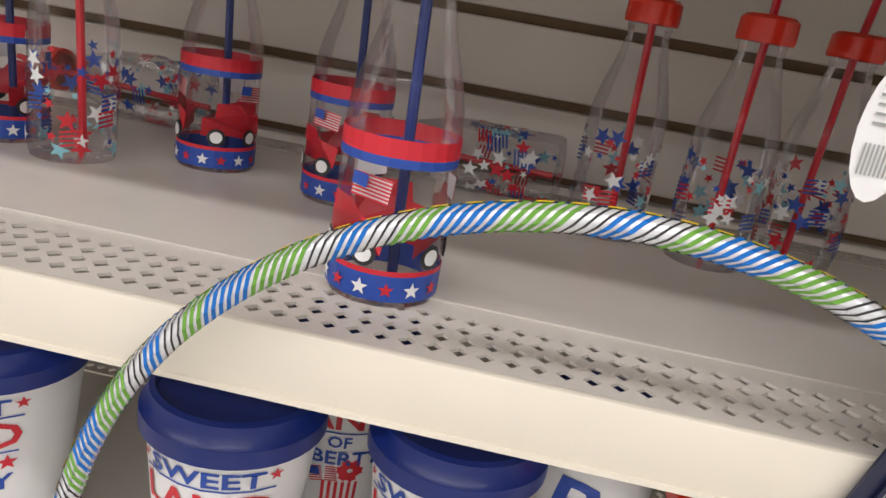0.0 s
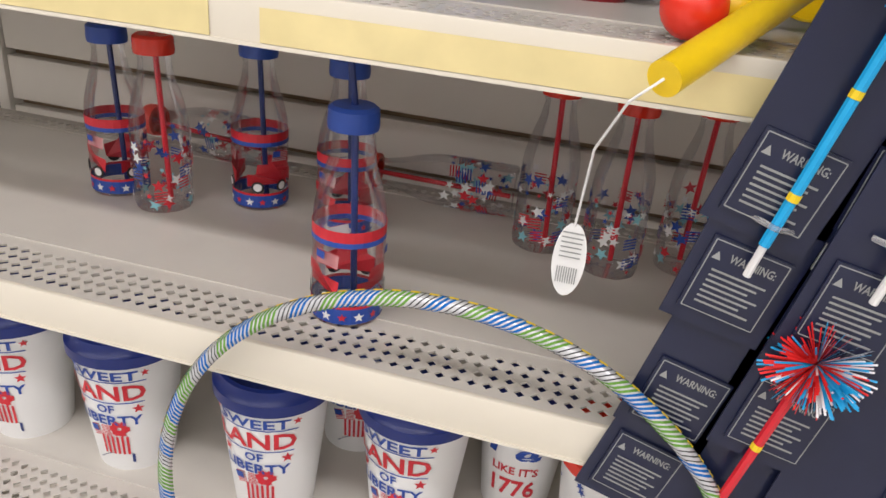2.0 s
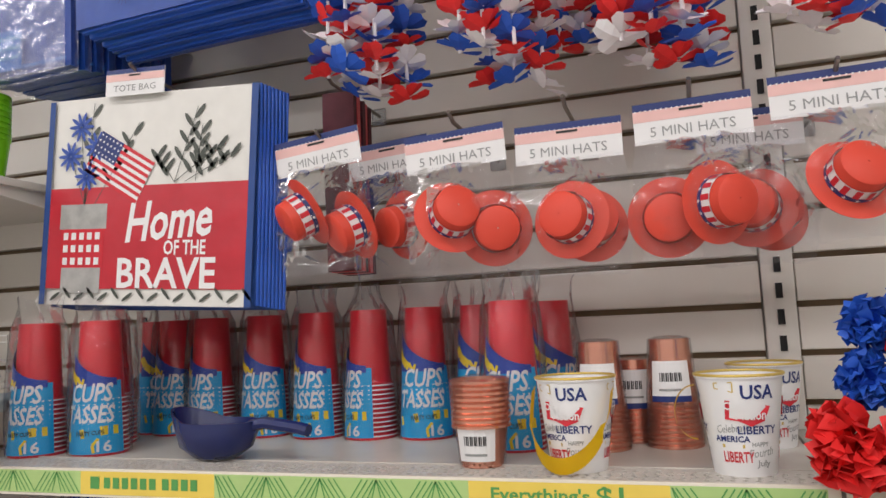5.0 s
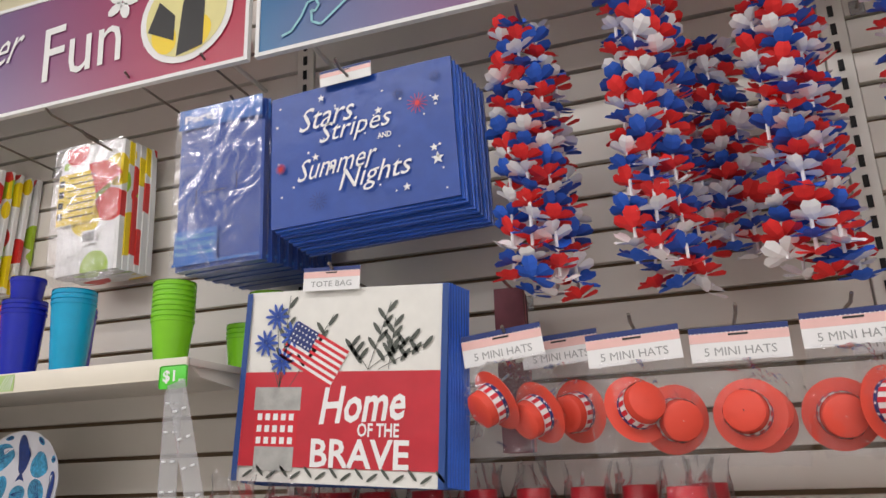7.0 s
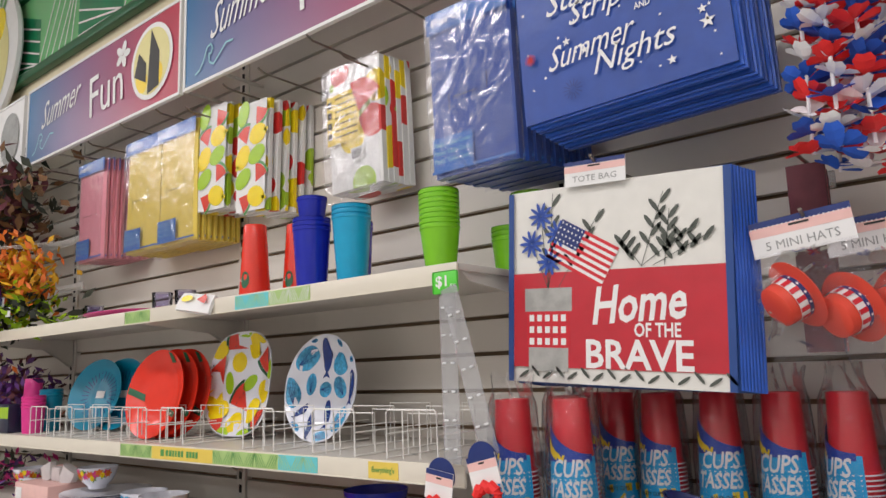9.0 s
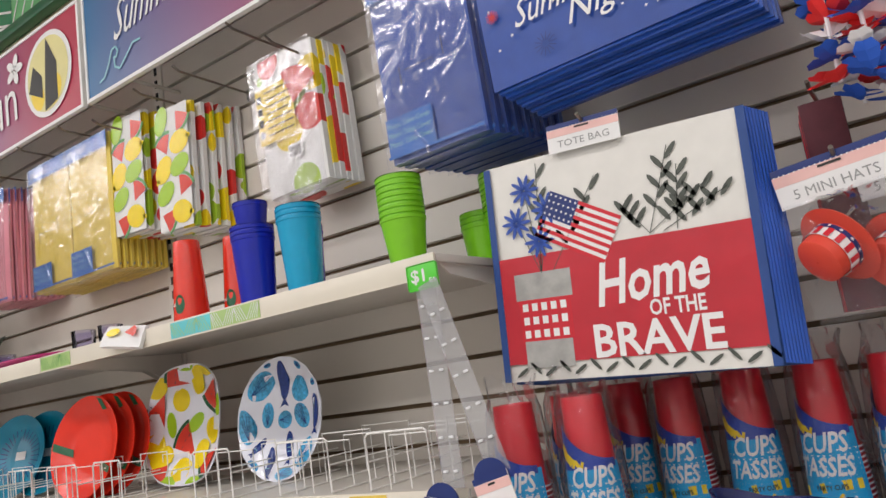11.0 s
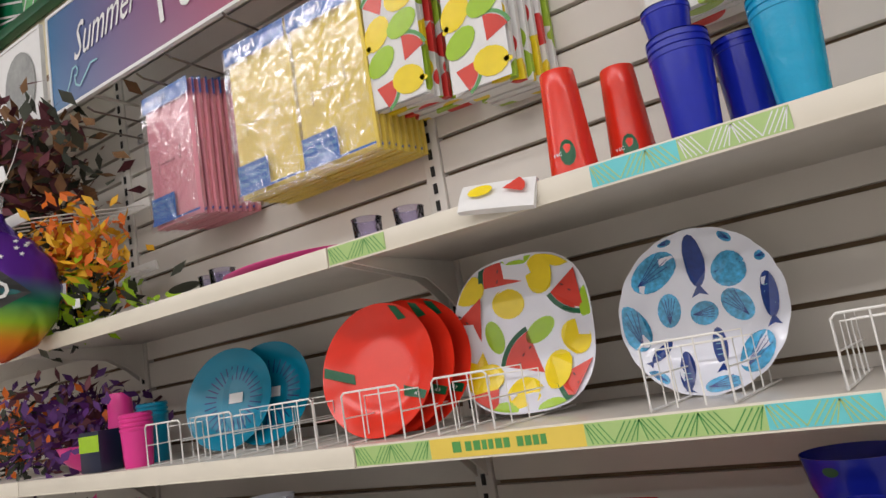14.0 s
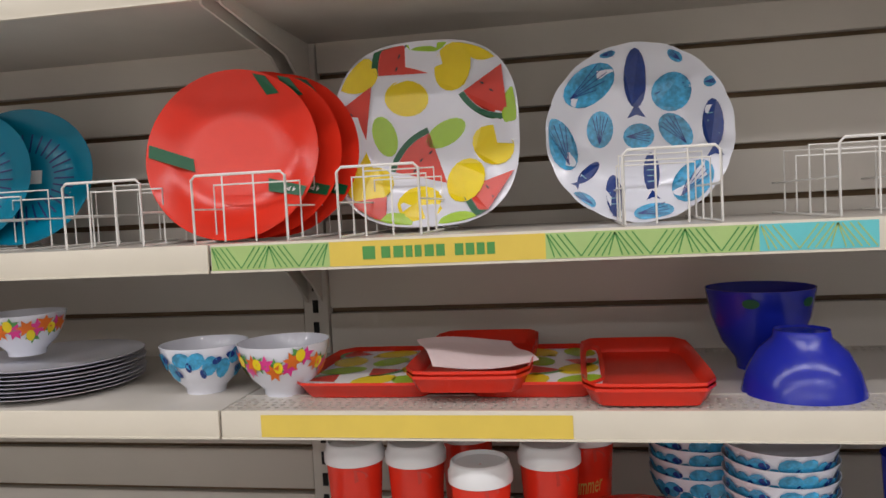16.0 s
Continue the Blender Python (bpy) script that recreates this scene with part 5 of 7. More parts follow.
def tray(x0, x1, y0, y1, z, body, label, n=1):
    for k in range(n):
        tr = thing("serving_tray", pose((x0 + x1) / 2, (y0 + y1) / 2, z + 0.001 + 0.007 * k), label, "tray", "serving trays")
        w, d = (x1 - x0) / 2, (y1 - y0) / 2
        bm = bmesh.new()
        loops = []
        for s_, h in ((0.0, 0.002), (0.86, 0.002), (0.96, 0.021), (1.0, 0.024), (1.0, 0.020), (0.97, 0.018), (0.87, 0.0), (0.0, 0.0)):
            loop = []
            for i in range(32):
                a = 2 * math.pi * (i + 0.5) / 32
                kx = 1 / (abs(math.cos(a)) ** 8 + abs(math.sin(a)) ** 8) ** 0.125
                ins = (1 - s_) * min(w, d)
                loop.append(bm.verts.new(((w - ins) * kx * math.cos(a) if s_ else 0.001 * math.cos(a), (d - ins) * kx * math.sin(a) if s_ else 0.001 * math.sin(a), h)))
            loops.append(loop)
        for a, b in zip(loops, loops[1:]):
            for i in range(32):
                bm.faces.new((a[i], a[(i + 1) % 32], b[(i + 1) % 32], b[i]))
        part("tray", bm, body, tr)
    return tr


t1 = tray(0.075, 0.30, -0.35, -0.08, ZL, REDP, "fruit-printed serving tray with a red rim")
t2 = tray(0.32, 0.52, -0.35, -0.08, ZL, REDP, "fruit-printed serving tray with a red rim")
for tr, sd in ((t1, 3), (t2, 4)):
    decal("panel", rect(-0.095, 0.095, -0.125, 0.125), lambda u, v: (u, v, 0.0175), PAPER, tr, "white printed panel")
    red, rind, lem, lim, spots = fruit(0, 0, 0.185, 0.24, 3, sd)
    for polys, m_ in ((red, MELON), (rind, GREEN), (lem, LEMON), (lim, LIMEPR)):
        decal("print", polys, lambda u, v: (u, v, 0.0182), m_, tr)
tray(0.250, 0.422, -0.385, -0.06, ZL + 0.016, REDP, "red plastic serving tray in a stack", 2)
tray(0.487, 0.655, -0.40, -0.08, ZL + 0.002, REDP, "red plastic serving tray in a stack", 2)
tw = tagged(part("tissue_sheet", sheet(0.15, 0.15, 0, 0.009, 21, t=0.001, nx=14, nz=14), mat("pink_tissue", (0.82, 0.66, 0.66), 0.8, vary=0.05, bump=0.5, bscale=40)), "crumpled sheet of pale tissue paper in a tray", "tissue paper")
tw.matrix_basis = pose(0.36, -0.33, ZL + 0.046, 94, 0, 20)
# boxed goods on the shelf
cb = tagged(part("goods_box", boxed(-0.13, 0.13, -0.07, 0.07, 0, 0.065, 0.003), PEACH), "open printed box of small goods", "box")
cb.location = (-0.66, -0.30, ZL + 0.001)
decal("print", rect(-0.12, -0.07, 0.01, 0.05), front(-0.0708), PAPER, cb)
for k in range(5):
    bg = tagged(part("goods_bag", sheet(0.07, 0.06, 0, 0.004, 60 + k, t=0.02), PEACH if k % 2 else PETW), "small wrapped bag standing in the box", "bag", "bags in the box")
    bg.matrix_basis = pose(-0.75 + 0.045 * k, -0.29 + 0.02 * (k % 2), ZL + 0.112, 0, 12 * (k - 2), 0)
bowl(-0.86, -0.27, ZL, 0.062, 0.068, MELAM, "white melamine bowl with tropical flower print", 3)
bowl(-0.88, -0.28, ZL + 0.03, 0.062, 0.068, MELAM, "white melamine bowl with tropical flower print", 2)


def travel_cup(x, y, z, r, h, body, lid, label, cat="travel cup"):
    tc = thing("travel_cup", pose(x, y, z), label, cat, "lidded cups")
    part("cup", lathe([(0.001, 0.0), (r * 0.72, 0.0), (r * 0.73, 0.003), (r, h), (r * 0.97, h), (0.001, h - 0.005)], 40), body, tc)
    part("lid", lathe([(r * 1.02, h - 0.012), (r * 1.06, h - 0.011), (r * 1.06, h + 0.002), (r * 1.0, h + 0.006), (r * 0.96, h + 0.016), (r * 0.9, h + 0.018), (r * 0.86, h + 0.012), (0.001, h + 0.010)], 40), lid, tc, "rounded plastic lid")
    return tc, cone(r * 0.73, 0, r, h, 0.0009)


for k, (tx, ty) in enumerate(((0.145, -0.27), (0.24, -0.27), (0.343, -0.32), (0.437, -0.27), (0.49, -0.17), (0.30, -0.16))):
    tc, C = travel_cup(tx, ty, ZK, 0.043, 0.195 if k != 2 else 0.185, REDP, WHITE, "red plastic travel cup with a white lid")
    decal("print", words("summer", 0.0, 0.12, 0.045, 0.018, 0.2, 0.3), C, GOLD, tc)
    decal("print", [wedge(0.01, 0.16, 0.02, 1.0)], C, MELON, tc)
tl, C = travel_cup(0.0, 0.0, 0.0, 0.043, 0.18, REDP, WHITE, "red and white travel cup lying on its side")
tl.matrix_basis = pose(0.02, -0.30, ZK + 0.047, 0, 90, 250)
rp = tagged(part("red_dish", lathe([(0.001, 0.13), (0.04, 0.128), (0.09, 0.11), (0.11, 0.07), (0.105, 0.0), (0.10, 0.0), (0.10, 0.07), (0.001, 0.12)], 40), REDP), "red plastic bowl upside down", "bowl")
rp.location = (0.56, -0.29, ZK)


# ---- straw bottles ----
def stars_on(C, rnd, n, lo, hi, half, sizes):
    return [star(rnd.uniform(-half, half), rnd.uniform(lo, hi), rnd.choice(sizes), rot=rnd.uniform(0, 1)) for _ in range(n)]


def straw_bottle(x, y, z, kind_, turn=0.0, lying=False):
    truck = kind_ == "truck"
    lab = "clear plastic milk bottle printed with a red truck and flag" if truck else "clear plastic milk bottle printed with red and blue stars"
    bt = thing("straw_bottle", pose(x, y, z, 0, 0, turn) if not lying else pose(x, y, z + 0.034, 4, 90, turn), lab, "bottle", "straw bottles")
    R = 0.0325
    prof = [(0.001, 0.004), (R * 0.8, 0.002), (R * 0.95, 0.0), (R, 0.006), (R, 0.095), (R * 0.97, 0.108), (R * 0.85, 0.125), (R * 0.62, 0.150), (R * 0.52, 0.168), (R * 0.55, 0.172), (R * 0.55, 0.178), (R * 0.5, 0.182)]
    part("bottle", lathe(prof, 40), CLEAR, bt)
    capm = BLUEPR if truck else REDP
    part("cap", lathe([(0.0, 0.196)] + [(R * 0.55, 0.196), (R * 0.66, 0.193), (R * 0.68, 0.180), (R * 0.66, 0.176), (R * 0.5, 0.176)], 30), capm, bt, "screw cap with a straw hole")
    part("straw", tube([(0.006, 0.004, 0.006), (0.001, 0.0, 0.19), (-0.004, -0.003, 0.235)], 0.0032), NAVYPR if truck else REDC, bt)
    C = cone(R, 0, R, 0.1, 0.0007)
    C2 = cone(R, 0, R, 0.1, 0.0013)
    C3 = cone(R, 0, R, 0.1, 0.0018)
    G2 = math.pi * R
    if truck:
        decal("print", rect(-G2, G2, 0.084, 0.094, 26), C, REDPR, bt, "red printed band")
        decal("print", rect(-G2, G2, 0.079, 0.084, 26) + rect(-G2, G2, 0.004, 0.019, 26), C, BLUEPR, bt, "blue printed bands")
        decal("print", rect(-G2, G2, 0.019, 0.022, 26), C, REDPR, bt)
        decal("print", [star(-G2 + 2 * G2 * k / 14, 0.011, 0.0052) for k in range(0, 14, 2)], C2, PAPER, bt)
        decal("print", [star(-G2 + 2 * G2 * k / 14, 0.011, 0.0045) for k in range(1, 14, 2)], C2, REDPR, bt)
        for off in (-0.028, 0.04, 0.105):
            body_ = [[(off - 0.028, 0.030), (off + 0.022, 0.030), (off + 0.024, 0.046), (off + 0.008, 0.050), (off + 0.002, 0.058), (off - 0.016, 0.058), (off - 0.018, 0.046), (off - 0.028, 0.045)]]
            decal("print", body_, C, REDPR, bt, "red printed truck")
            decal("print", [q for wx in (-0.016, 0.013) for q in [oval(off + wx, 0.030, 0.0072, 0.0072)]], C2, BLACKPR, bt)
            decal("print", [oval(off + wx, 0.030, 0.0048, 0.0048) for wx in (-0.016, 0.013)], C3, PAPER, bt)
            wh, rd, bl, ss = flag(off + 0.012, 0.066, 0.022, -0.1)
            decal("print", wh, C, PAPER, bt)
            decal("print", rd, C2, REDPR, bt)
            decal("print", bl, C3, BLUEPR, bt)
    else:
        rnd = random.Random(int(abs(x) * 1000))
        for m_, n, sz in ((REDPR, 26, (0.003, 0.0045, 0.0085)), (BLUEPR, 20, (0.0035, 0.005, 0.0085)), (PAPER, 22, (0.004, 0.006, 0.008)), (LTBLUE, 12, (0.003, 0.008))):
            decal("print", stars_on(C, rnd, n, 0.008, 0.088, G2, sz), C if m_ != PAPER else C2, m_, bt, "printed stars")
        for m_ in (REDPR, BLUEPR):
            st_ = []
            for _ in range(6):
                u, v = rnd.uniform(-G2, G2), rnd.uniform(0.015, 0.08)
                st_ += [p for k in range(4) for p in stroke([(u - 0.007, v - 0.006 + 0.0035 * k), (u + 0.007, v - 0.004 + 0.0035 * k)], 0.0017)]
            decal("print", st_, C3, m_, bt)
    return bt


for bx, by, kd, tn in ((1.582, -0.195, "truck", 20), (1.654, -0.213, "star", 0), (1.748, -0.155, "truck", -20), (1.868, -0.18, "truck", 10), (1.942, -0.355, "truck", 15), (2.088, -0.118, "star", 0), (2.17, -0.148, "star", 40), (2.252, -0.108, "star", 80)):
    straw_bottle(bx, by, ZB, kd, tn)
straw_bottle(2.045, -0.055, ZB, "star", 188, True)
straw_bottle(1.70, -0.05, ZB, "star", 178, True)

# ---- lidded tumblers on the low shelf ----
for k, (tx, ty, tn) in enumerate(((1.652, -0.30, 0.1), (1.845, -0.31, 0.05), (2.005, -0.29, -0.25), (1.895, -0.17, 0.2), (1.50, -0.30, 0.0), (1.40, -0.25, 0.0))):
    tc, _c = travel_cup(tx, ty, ZA, 0.062, 0.170, PAPER, LIDB, "white travel cup with navy lid and liberty lettering")
    P = cone(0.0455, 0, 0.062, 0.17, 0.001, tn)
    decal("lettering", words("SWEET", 0.0, 0.146, 0.075, 0.013) + words("OF", 0.0, 0.098, 0.02, 0.012) + words("LIBERTY", 0.0, 0.081, 0.078, 0.014) + rect(-0.045, 0.045, 0.1365, 0.138, 6) + rect(-0.042, 0.042, 0.1065, 0.108, 6), P, BLUEPR, tc, "blue printed lettering")
    decal("lettering", words("LAND", 0.0, 0.122, 0.088, 0.022), P, REDPR, tc, "red printed lettering")
    decal("print", [star(-0.035, 0.098, 0.007), star(0.035, 0.098, 0.007), star(0.044, 0.148, 0.005), star(-0.045, 0.146, 0.004)] + [star(0.012 + 0.007 * math.cos(a), 0.068 + 0.007 * math.sin(a), 0.006, 6, 0.7) for a in (0, 1, 2, 3, 4, 5)], P, REDPR, tc)
    wh, rd, bl, ss = flag(-0.012, 0.062, 0.026, 0.2)
    decal("print", rd, P, REDPR, tc)
    decal("print", bl, cone(0.0455, 0, 0.062, 0.17, 0.0016, tn), BLUEPR, tc)
    decal("print", [p for q in range(6) for p in rect(-0.012 + q * 0.006, -0.009 + q * 0.006, 0.028, 0.056)], P, REDPR, tc, "striped boot print")
    decal("print", [[(-0.024, 0.016), (0.026, 0.014), (0.026, 0.028), (-0.006, 0.028)]], P, NAVYPR, tc)
pc, _c = travel_cup(2.115, -0.21, ZA, 0.056, 0.165, PAPER, LIDB, "white travel cup with navy script lettering")
P = cone(0.041, 0, 0.056, 0.165, 0.001)
decal("lettering", words("Pa", 0.0, 0.115, 0.06, 0.045, 0, 0.2), P, BLUEPR, pc)
decal("lettering", words("LIKE IT'S", 0.0, 0.075, 0.055, 0.012) + words("1776", 0.0, 0.048, 0.055, 0.026), P, REDPR, pc)
rc, _c = travel_cup(2.222, -0.29, ZA, 0.062, 0.170, PAPER, REDP, "white travel cup with a red lid and star print")
decal("print", stars_on(None, random.Random(2), 30, 0.02, 0.15, 0.12, (0.003, 0.005)), cone(0.0455, 0, 0.062, 0.17, 0.001), BLUEPR, rc)


# ---- small pails and foil cups ----
def pail(x, y, z, turn, strap, kind_="usa"):
    lab = "small paper-print party pail with a yellow handle" if kind_ == "usa" else "dark red party pail with flag and trucks"
    pa = thing("party_pail", pose(x, y, z, 0, 0, turn), lab, "pail", "party pails")
    r0, r1, h = 0.034, 0.048, 0.112
    part("body", lathe([(0.001, 0.003), (r0 - 0.002, 0.003), (r0, 0.0), (r1, h), (r1 + 0.002, h + 0.001), (r1 + 0.002, h - 0.003), (r1 - 0.002, h - 0.004), (r0 - 0.001, 0.006), (0.001, 0.006)], 40), PAPER if kind_ == "usa" else MAROON, pa)
    part("rim", tube([((r1 + 0.001) * math.cos(a), (r1 + 0.001) * math.sin(a), h) for a in [k * 2 * math.pi / 36 for k in range(36)]], 0.0018, closed=True), GOLD if kind_ == "usa" else REDC, pa)
    P, P2 = cone(r0, 0, r1, h, 0.0007), cone(r0, 0, r1, h, 0.0030)
    PM = cone(r0, 0, r1, h, 0.0022)
    sm_ = STRAPY if kind_ == "usa" else REDC
    if kind_ == "usa":
        for off in (-0.085, 0.0, 0.085):
            decal("lettering", words("USA", off + 0.012, 0.094, 0.034, 0.016) + words("LIBERTY", off + 0.012, 0.052, 0.045, 0.009) + words("AMERICA", off - 0.018, 0.042, 0.04, 0.007), P, NAVYPR, pa)
            decal("print", [[(off - 0.02, 0.085), (off + 0.024, 0.078), (off + 0.018, 0.062), (off + 0.004, 0.056), (off - 0.008, 0.062), (off - 0.022, 0.064)]], PM, REDPR, pa, "red printed map")
            decal("lettering", words("One", off - 0.012, 0.079, 0.02, 0.009) + words("Nation", off + 0.004, 0.069, 0.03, 0.011), P2, PAPER, pa)
            decal("lettering", words("Celebrate", off - 0.016, 0.054, 0.036, 0.009, 0.1, 0.2) + words("HAPPY", off + 0.014, 0.036, 0.02, 0.005) + words("Fourth", off + 0.016, 0.027, 0.03, 0.009, 0.1, 0.2) + words("July", off + 0.018, 0.014, 0.018, 0.009), P, GREYPR, pa)
            decal("lettering", words("LIBERTY", off - 0.012, 0.022, 0.036, 0.012), P, REDPR, pa)
            decal("print", stroke([(off - 0.03, 0.098), (off - 0.012, 0.094), (off - 0.012, 0.105), (off - 0.03, 0.104), (off - 0.03, 0.098)], 0.0012) + [p for q in stroke([(off - 0.03, 0.034), (off - 0.004, 0.034)], 0.004) for p in [q]], P, GOLD, pa)
    else:
        decal("print", rect(-0.12, 0.12, 0.030, 0.082, 30), P, PAPER, pa, "white printed band")
        decal("print", rect(-0.12, 0.12, 0.093, 0.102, 30), P, PAPER, pa)
        decal("print", [p for o in (-0.03, 0.03, 0.08) for p in [[(o - 0.018, 0.036), (o + 0.018, 0.036), (o + 0.018, 0.048), (o + 0.004, 0.054), (o - 0.008, 0.054), (o - 0.018, 0.048)]]], P2, MAROON, pa)
        decal("print", [star(-0.11 + 0.018 * k, 0.014, 0.004) for k in range(13)], P2, PAPER, pa)
        wh, rd, bl, ss = flag(0.0, 0.068, 0.03)
        decal("print", rd, P2, REDPR, pa)
        decal("print", bl, cone(r0, 0, r1, h, 0.0017), BLUEPR, pa)
    # broad flat strap
    bm = bmesh.new()
    prev = None
    for k in range(25):
        a = math.pi * k / 24
        if strap == "down":
            p = Vector((-(r1 + 0.004) * math.cos(a), -(0.012 + 0.046 * math.sin(a)), h - 0.015 - 0.085 * math.sin(a) ** 0.8))
            wv = Vector((0, -0.002, 0.010)) if 3 < k < 21 else Vector((0.0, 0.006, 0.004))
        elif strap == "side":
            p = Vector((-(r1 + 0.002 + 0.024 * math.sin(a)), -0.006, h - 0.012 - 0.062 * (1 - math.cos(a)) / 2))
            wv = Vector((0, 0.007, 0.0))
        else:
            p = Vector((-(r1 + 0.016) * math.cos(a) - 0.01, -0.03 * math.sin(a), h - 0.012 + 0.02 * math.sin(a)))
            wv = Vector((0, 0.004, 0.007))
        q = [bm.verts.new(p - wv), bm.verts.new(p + wv)]
        if prev:
            bm.faces.new((prev[0], q[0], q[1], prev[1]))
        prev = q
    bmesh.ops.solidify(bm, geom=list(bm.faces), thickness=0.0014)
    part("handle", bm, sm_, pa, "flat bendy plastic handle")


pail(2.162, -0.345, ZD, -15, "down")
pail(2.352, -0.345, ZD, 5, "side")
pail(2.395, -0.16, ZD, 30, "side")
pail(1.955, -0.355, ZC, 8, "up")
pail(2.103, -0.20, ZC, 0, "side", "truck")


def foil_stack(x, y, z, body, flip, label, h=0.135, n=9, r0=0.027, r1=0.038, tagm=PAPER):
    fc = thing("foil_cup_stack", pose(x, y, z), label, "party cups", "foil cup stacks")
    prof, nn = [], n
    if flip:
        prof = [(r1, 0.0)]
        for k in range(nn):
            prof += [(r1 + 0.001 - 0.0004 * k, 0.007 * k + 0.001), (r1 + 0.001 - 0.0004 * k, 0.007 * k + 0.004), (r1 - 0.0015 - 0.0004 * k, 0.007 * k + 0.0055)]
        prof += [(r0, h), (r0 - 0.003, h), (0.001, h - 0.002)]
    else:
        prof = [(0.001, 0.002), (r0, 0.0), (r1 - 0.004, h - 0.007 * nn)]
        for k in range(nn):
            prof += [(r1 + 0.0012, h - 0.007 * (nn - k) + 0.001), (r1 + 0.0012, h - 0.007 * (nn - k) + 0.004), (r1 - 0.0015, h - 0.007 * (nn - k) + 0.006)]
        prof += [(r1 - 0.003, h), (r0, 0.03), (0.001, 0.03)]
    part("cup_column", lathe(prof, 36), body, fc)
    C = cone(r1 if flip else r0, 0, r0 if flip else r1, h, 0.0035)
    lo = h * 0.48 if flip else h * 0.08
    lb = decal("label", rect(-0.026, 0.026, lo, lo + 0.048, 8), C, tagm, fc, "white bar-code label")
    C2 = cone(r1 if flip else r0, 0, r0 if flip else r1, h, 0.0042)
    decal("print", rect(-0.026, 0.026, lo + (-0.008 if flip else 0.048), lo + (0 if flip else 0.058), 8), C, NAVYPR, lb)
    decal("print", [p for k in range(11) for p in rect(-0.014 + 0.0027 * k, -0.0128 + 0.0027 * k + 0.0008 * (k % 2), lo + 0.02, lo + 0.032)], C2, BLACKPR, lb)
    decal("print", rect(-0.015, 0.015, lo + 0.007, lo + 0.010, 3), C2, GREYPR, lb)
    w_ = part("wrap", lathe([(r + 0.003, z_) for r, z_ in ((r1 if flip else r0, 0.001), ((r0 + r1) / 2, h / 2), (r0 if flip else r1, h))] + [(0.6 * r0, h + 0.004)], 24), WRAP, fc, "tight clear plastic wrap")


foil_stack(2.035, -0.335, ZD, COPPER, False, "upright stack of rose gold foil cups", 0.112)
foil_stack(2.175, -0.20, ZD, COPPER, True, "upside-down stack of rose gold foil cups", 0.15)
foil_stack(2.215, -0.12, ZD, COPPER, True, "upside-down stack of rose gold foil cups", 0.12)
foil_stack(2.272, -0.17, ZD, COPPER, True, "upside-down stack of rose gold foil cups", 0.15)
for x, y in ((2.165, -0.10), (2.085, -0.08), (2.02, -0.10), (2.00, -0.05)):
    foil_stack(x, y, ZC, SILVER, True, "upside-down stack of blue and silver foil cups", 0.14, 7, 0.028, 0.036, FOILBLUE)
    top = tagged(part("foil_cup", lathe([(0.036, 0.0), (0.030, 0.072), (0.027, 0.074), (0.001, 0.072)], 32), FOILBLUE), "blue foil cup upside down on the stack", "party cup", "blue foil cups")
    top.location = (x, y, ZC + 0.069)

sc = thing("scoop", pose(1.655, -0.335, ZD, 0, 0, -6), "navy plastic scoop lying in front of cups", "scoop")
bm = lathe([(0.001, 0.0), (0.024, 0.002), (0.040, 0.018), (0.047, 0.042), (0.049, 0.055), (0.047, 0.055), (0.044, 0.042), (0.037, 0.019), (0.001, 0.004)], 40, m=pose(-0.03, 0, 0.002) @ Matrix.Diagonal((1.55, 0.95, 1, 1)))
for v in bm.verts:
    v.co.z += max(0.0, -v.co.x - 0.05) * 0.35 * (v.co.z > 0.03)
part("bowl", bm, NAVY, sc)
part("handle", tube([(0.035, 0, 0.050), (0.06, 0, 0.055), (0.12, 0, 0.048), (0.135, 0, 0.045)], 0.009), NAVY, sc)

# ---- ring-toss paddle toy ----
pt = thing("catch_toy", pose(2.248, -0.30, ZC + 0.014), "yellow plastic catch toy with a red ball", "toy")
grip_hi, grip_lo = Vector((0.042, 0.0, 0.045)), Vector((-0.074, -0.195, -0.022))
along = (grip_hi - grip_lo).normalized()


def toy_ball(c, r, material, label):
    part("ball", lathe([(r * math.sin(math.pi * k / 12) + 0.0005, -r * math.cos(math.pi * k / 12)) for k in range(13)], 24, m=pose(*c)), material, pt, label)


part("handle", tube([grip_lo, grip_lo + along * 0.004, grip_hi], 0.0108, seg=20), STRAPY, pt)
toy_ball((-0.062, -0.105, 0.008), 0.021, REDP, "red foam ball")
toy_ball((-0.038, -0.078, 0.008), 0.021, STRAPY, "yellow foam ball")
toy_ball((-0.012, 0.02, 0.005), 0.018, GREEN, "green foam ball")
toy_ball((0.05, 0.12, 0.006), 0.018, GREEN, "green foam ball")
mouth = Matrix.Translation(Vector((0.022, 0.012, 0.036))) @ (-along).to_track_quat("Z", "Y").to_matrix().to_4x4()
part("cup", lathe([(0.001, -0.052), (0.020, -0.048), (0.034, -0.030), (0.043, 0.0), (0.041, 0.0), (0.032, -0.029), (0.018, -0.045), (0.001, -0.049)], 30, m=mouth), STRAPY, pt)
for q in (0.6, 2.7):
    rim = mouth @ Vector((0.042 * math.cos(q), 0.042 * math.sin(q), 0))
    part("stay", tube([rim, Vector((-0.028, -0.060, 0.020))], 0.0034), STRAPY, pt)
part("stay", tube([mouth @ Vector((0.042 * math.cos(0.6), 0.042 * math.sin(0.6), 0)), mouth @ Vector((0.042 * math.cos(2.7), 0.042 * math.sin(2.7), 0))], 0.0034), STRAPY, pt)
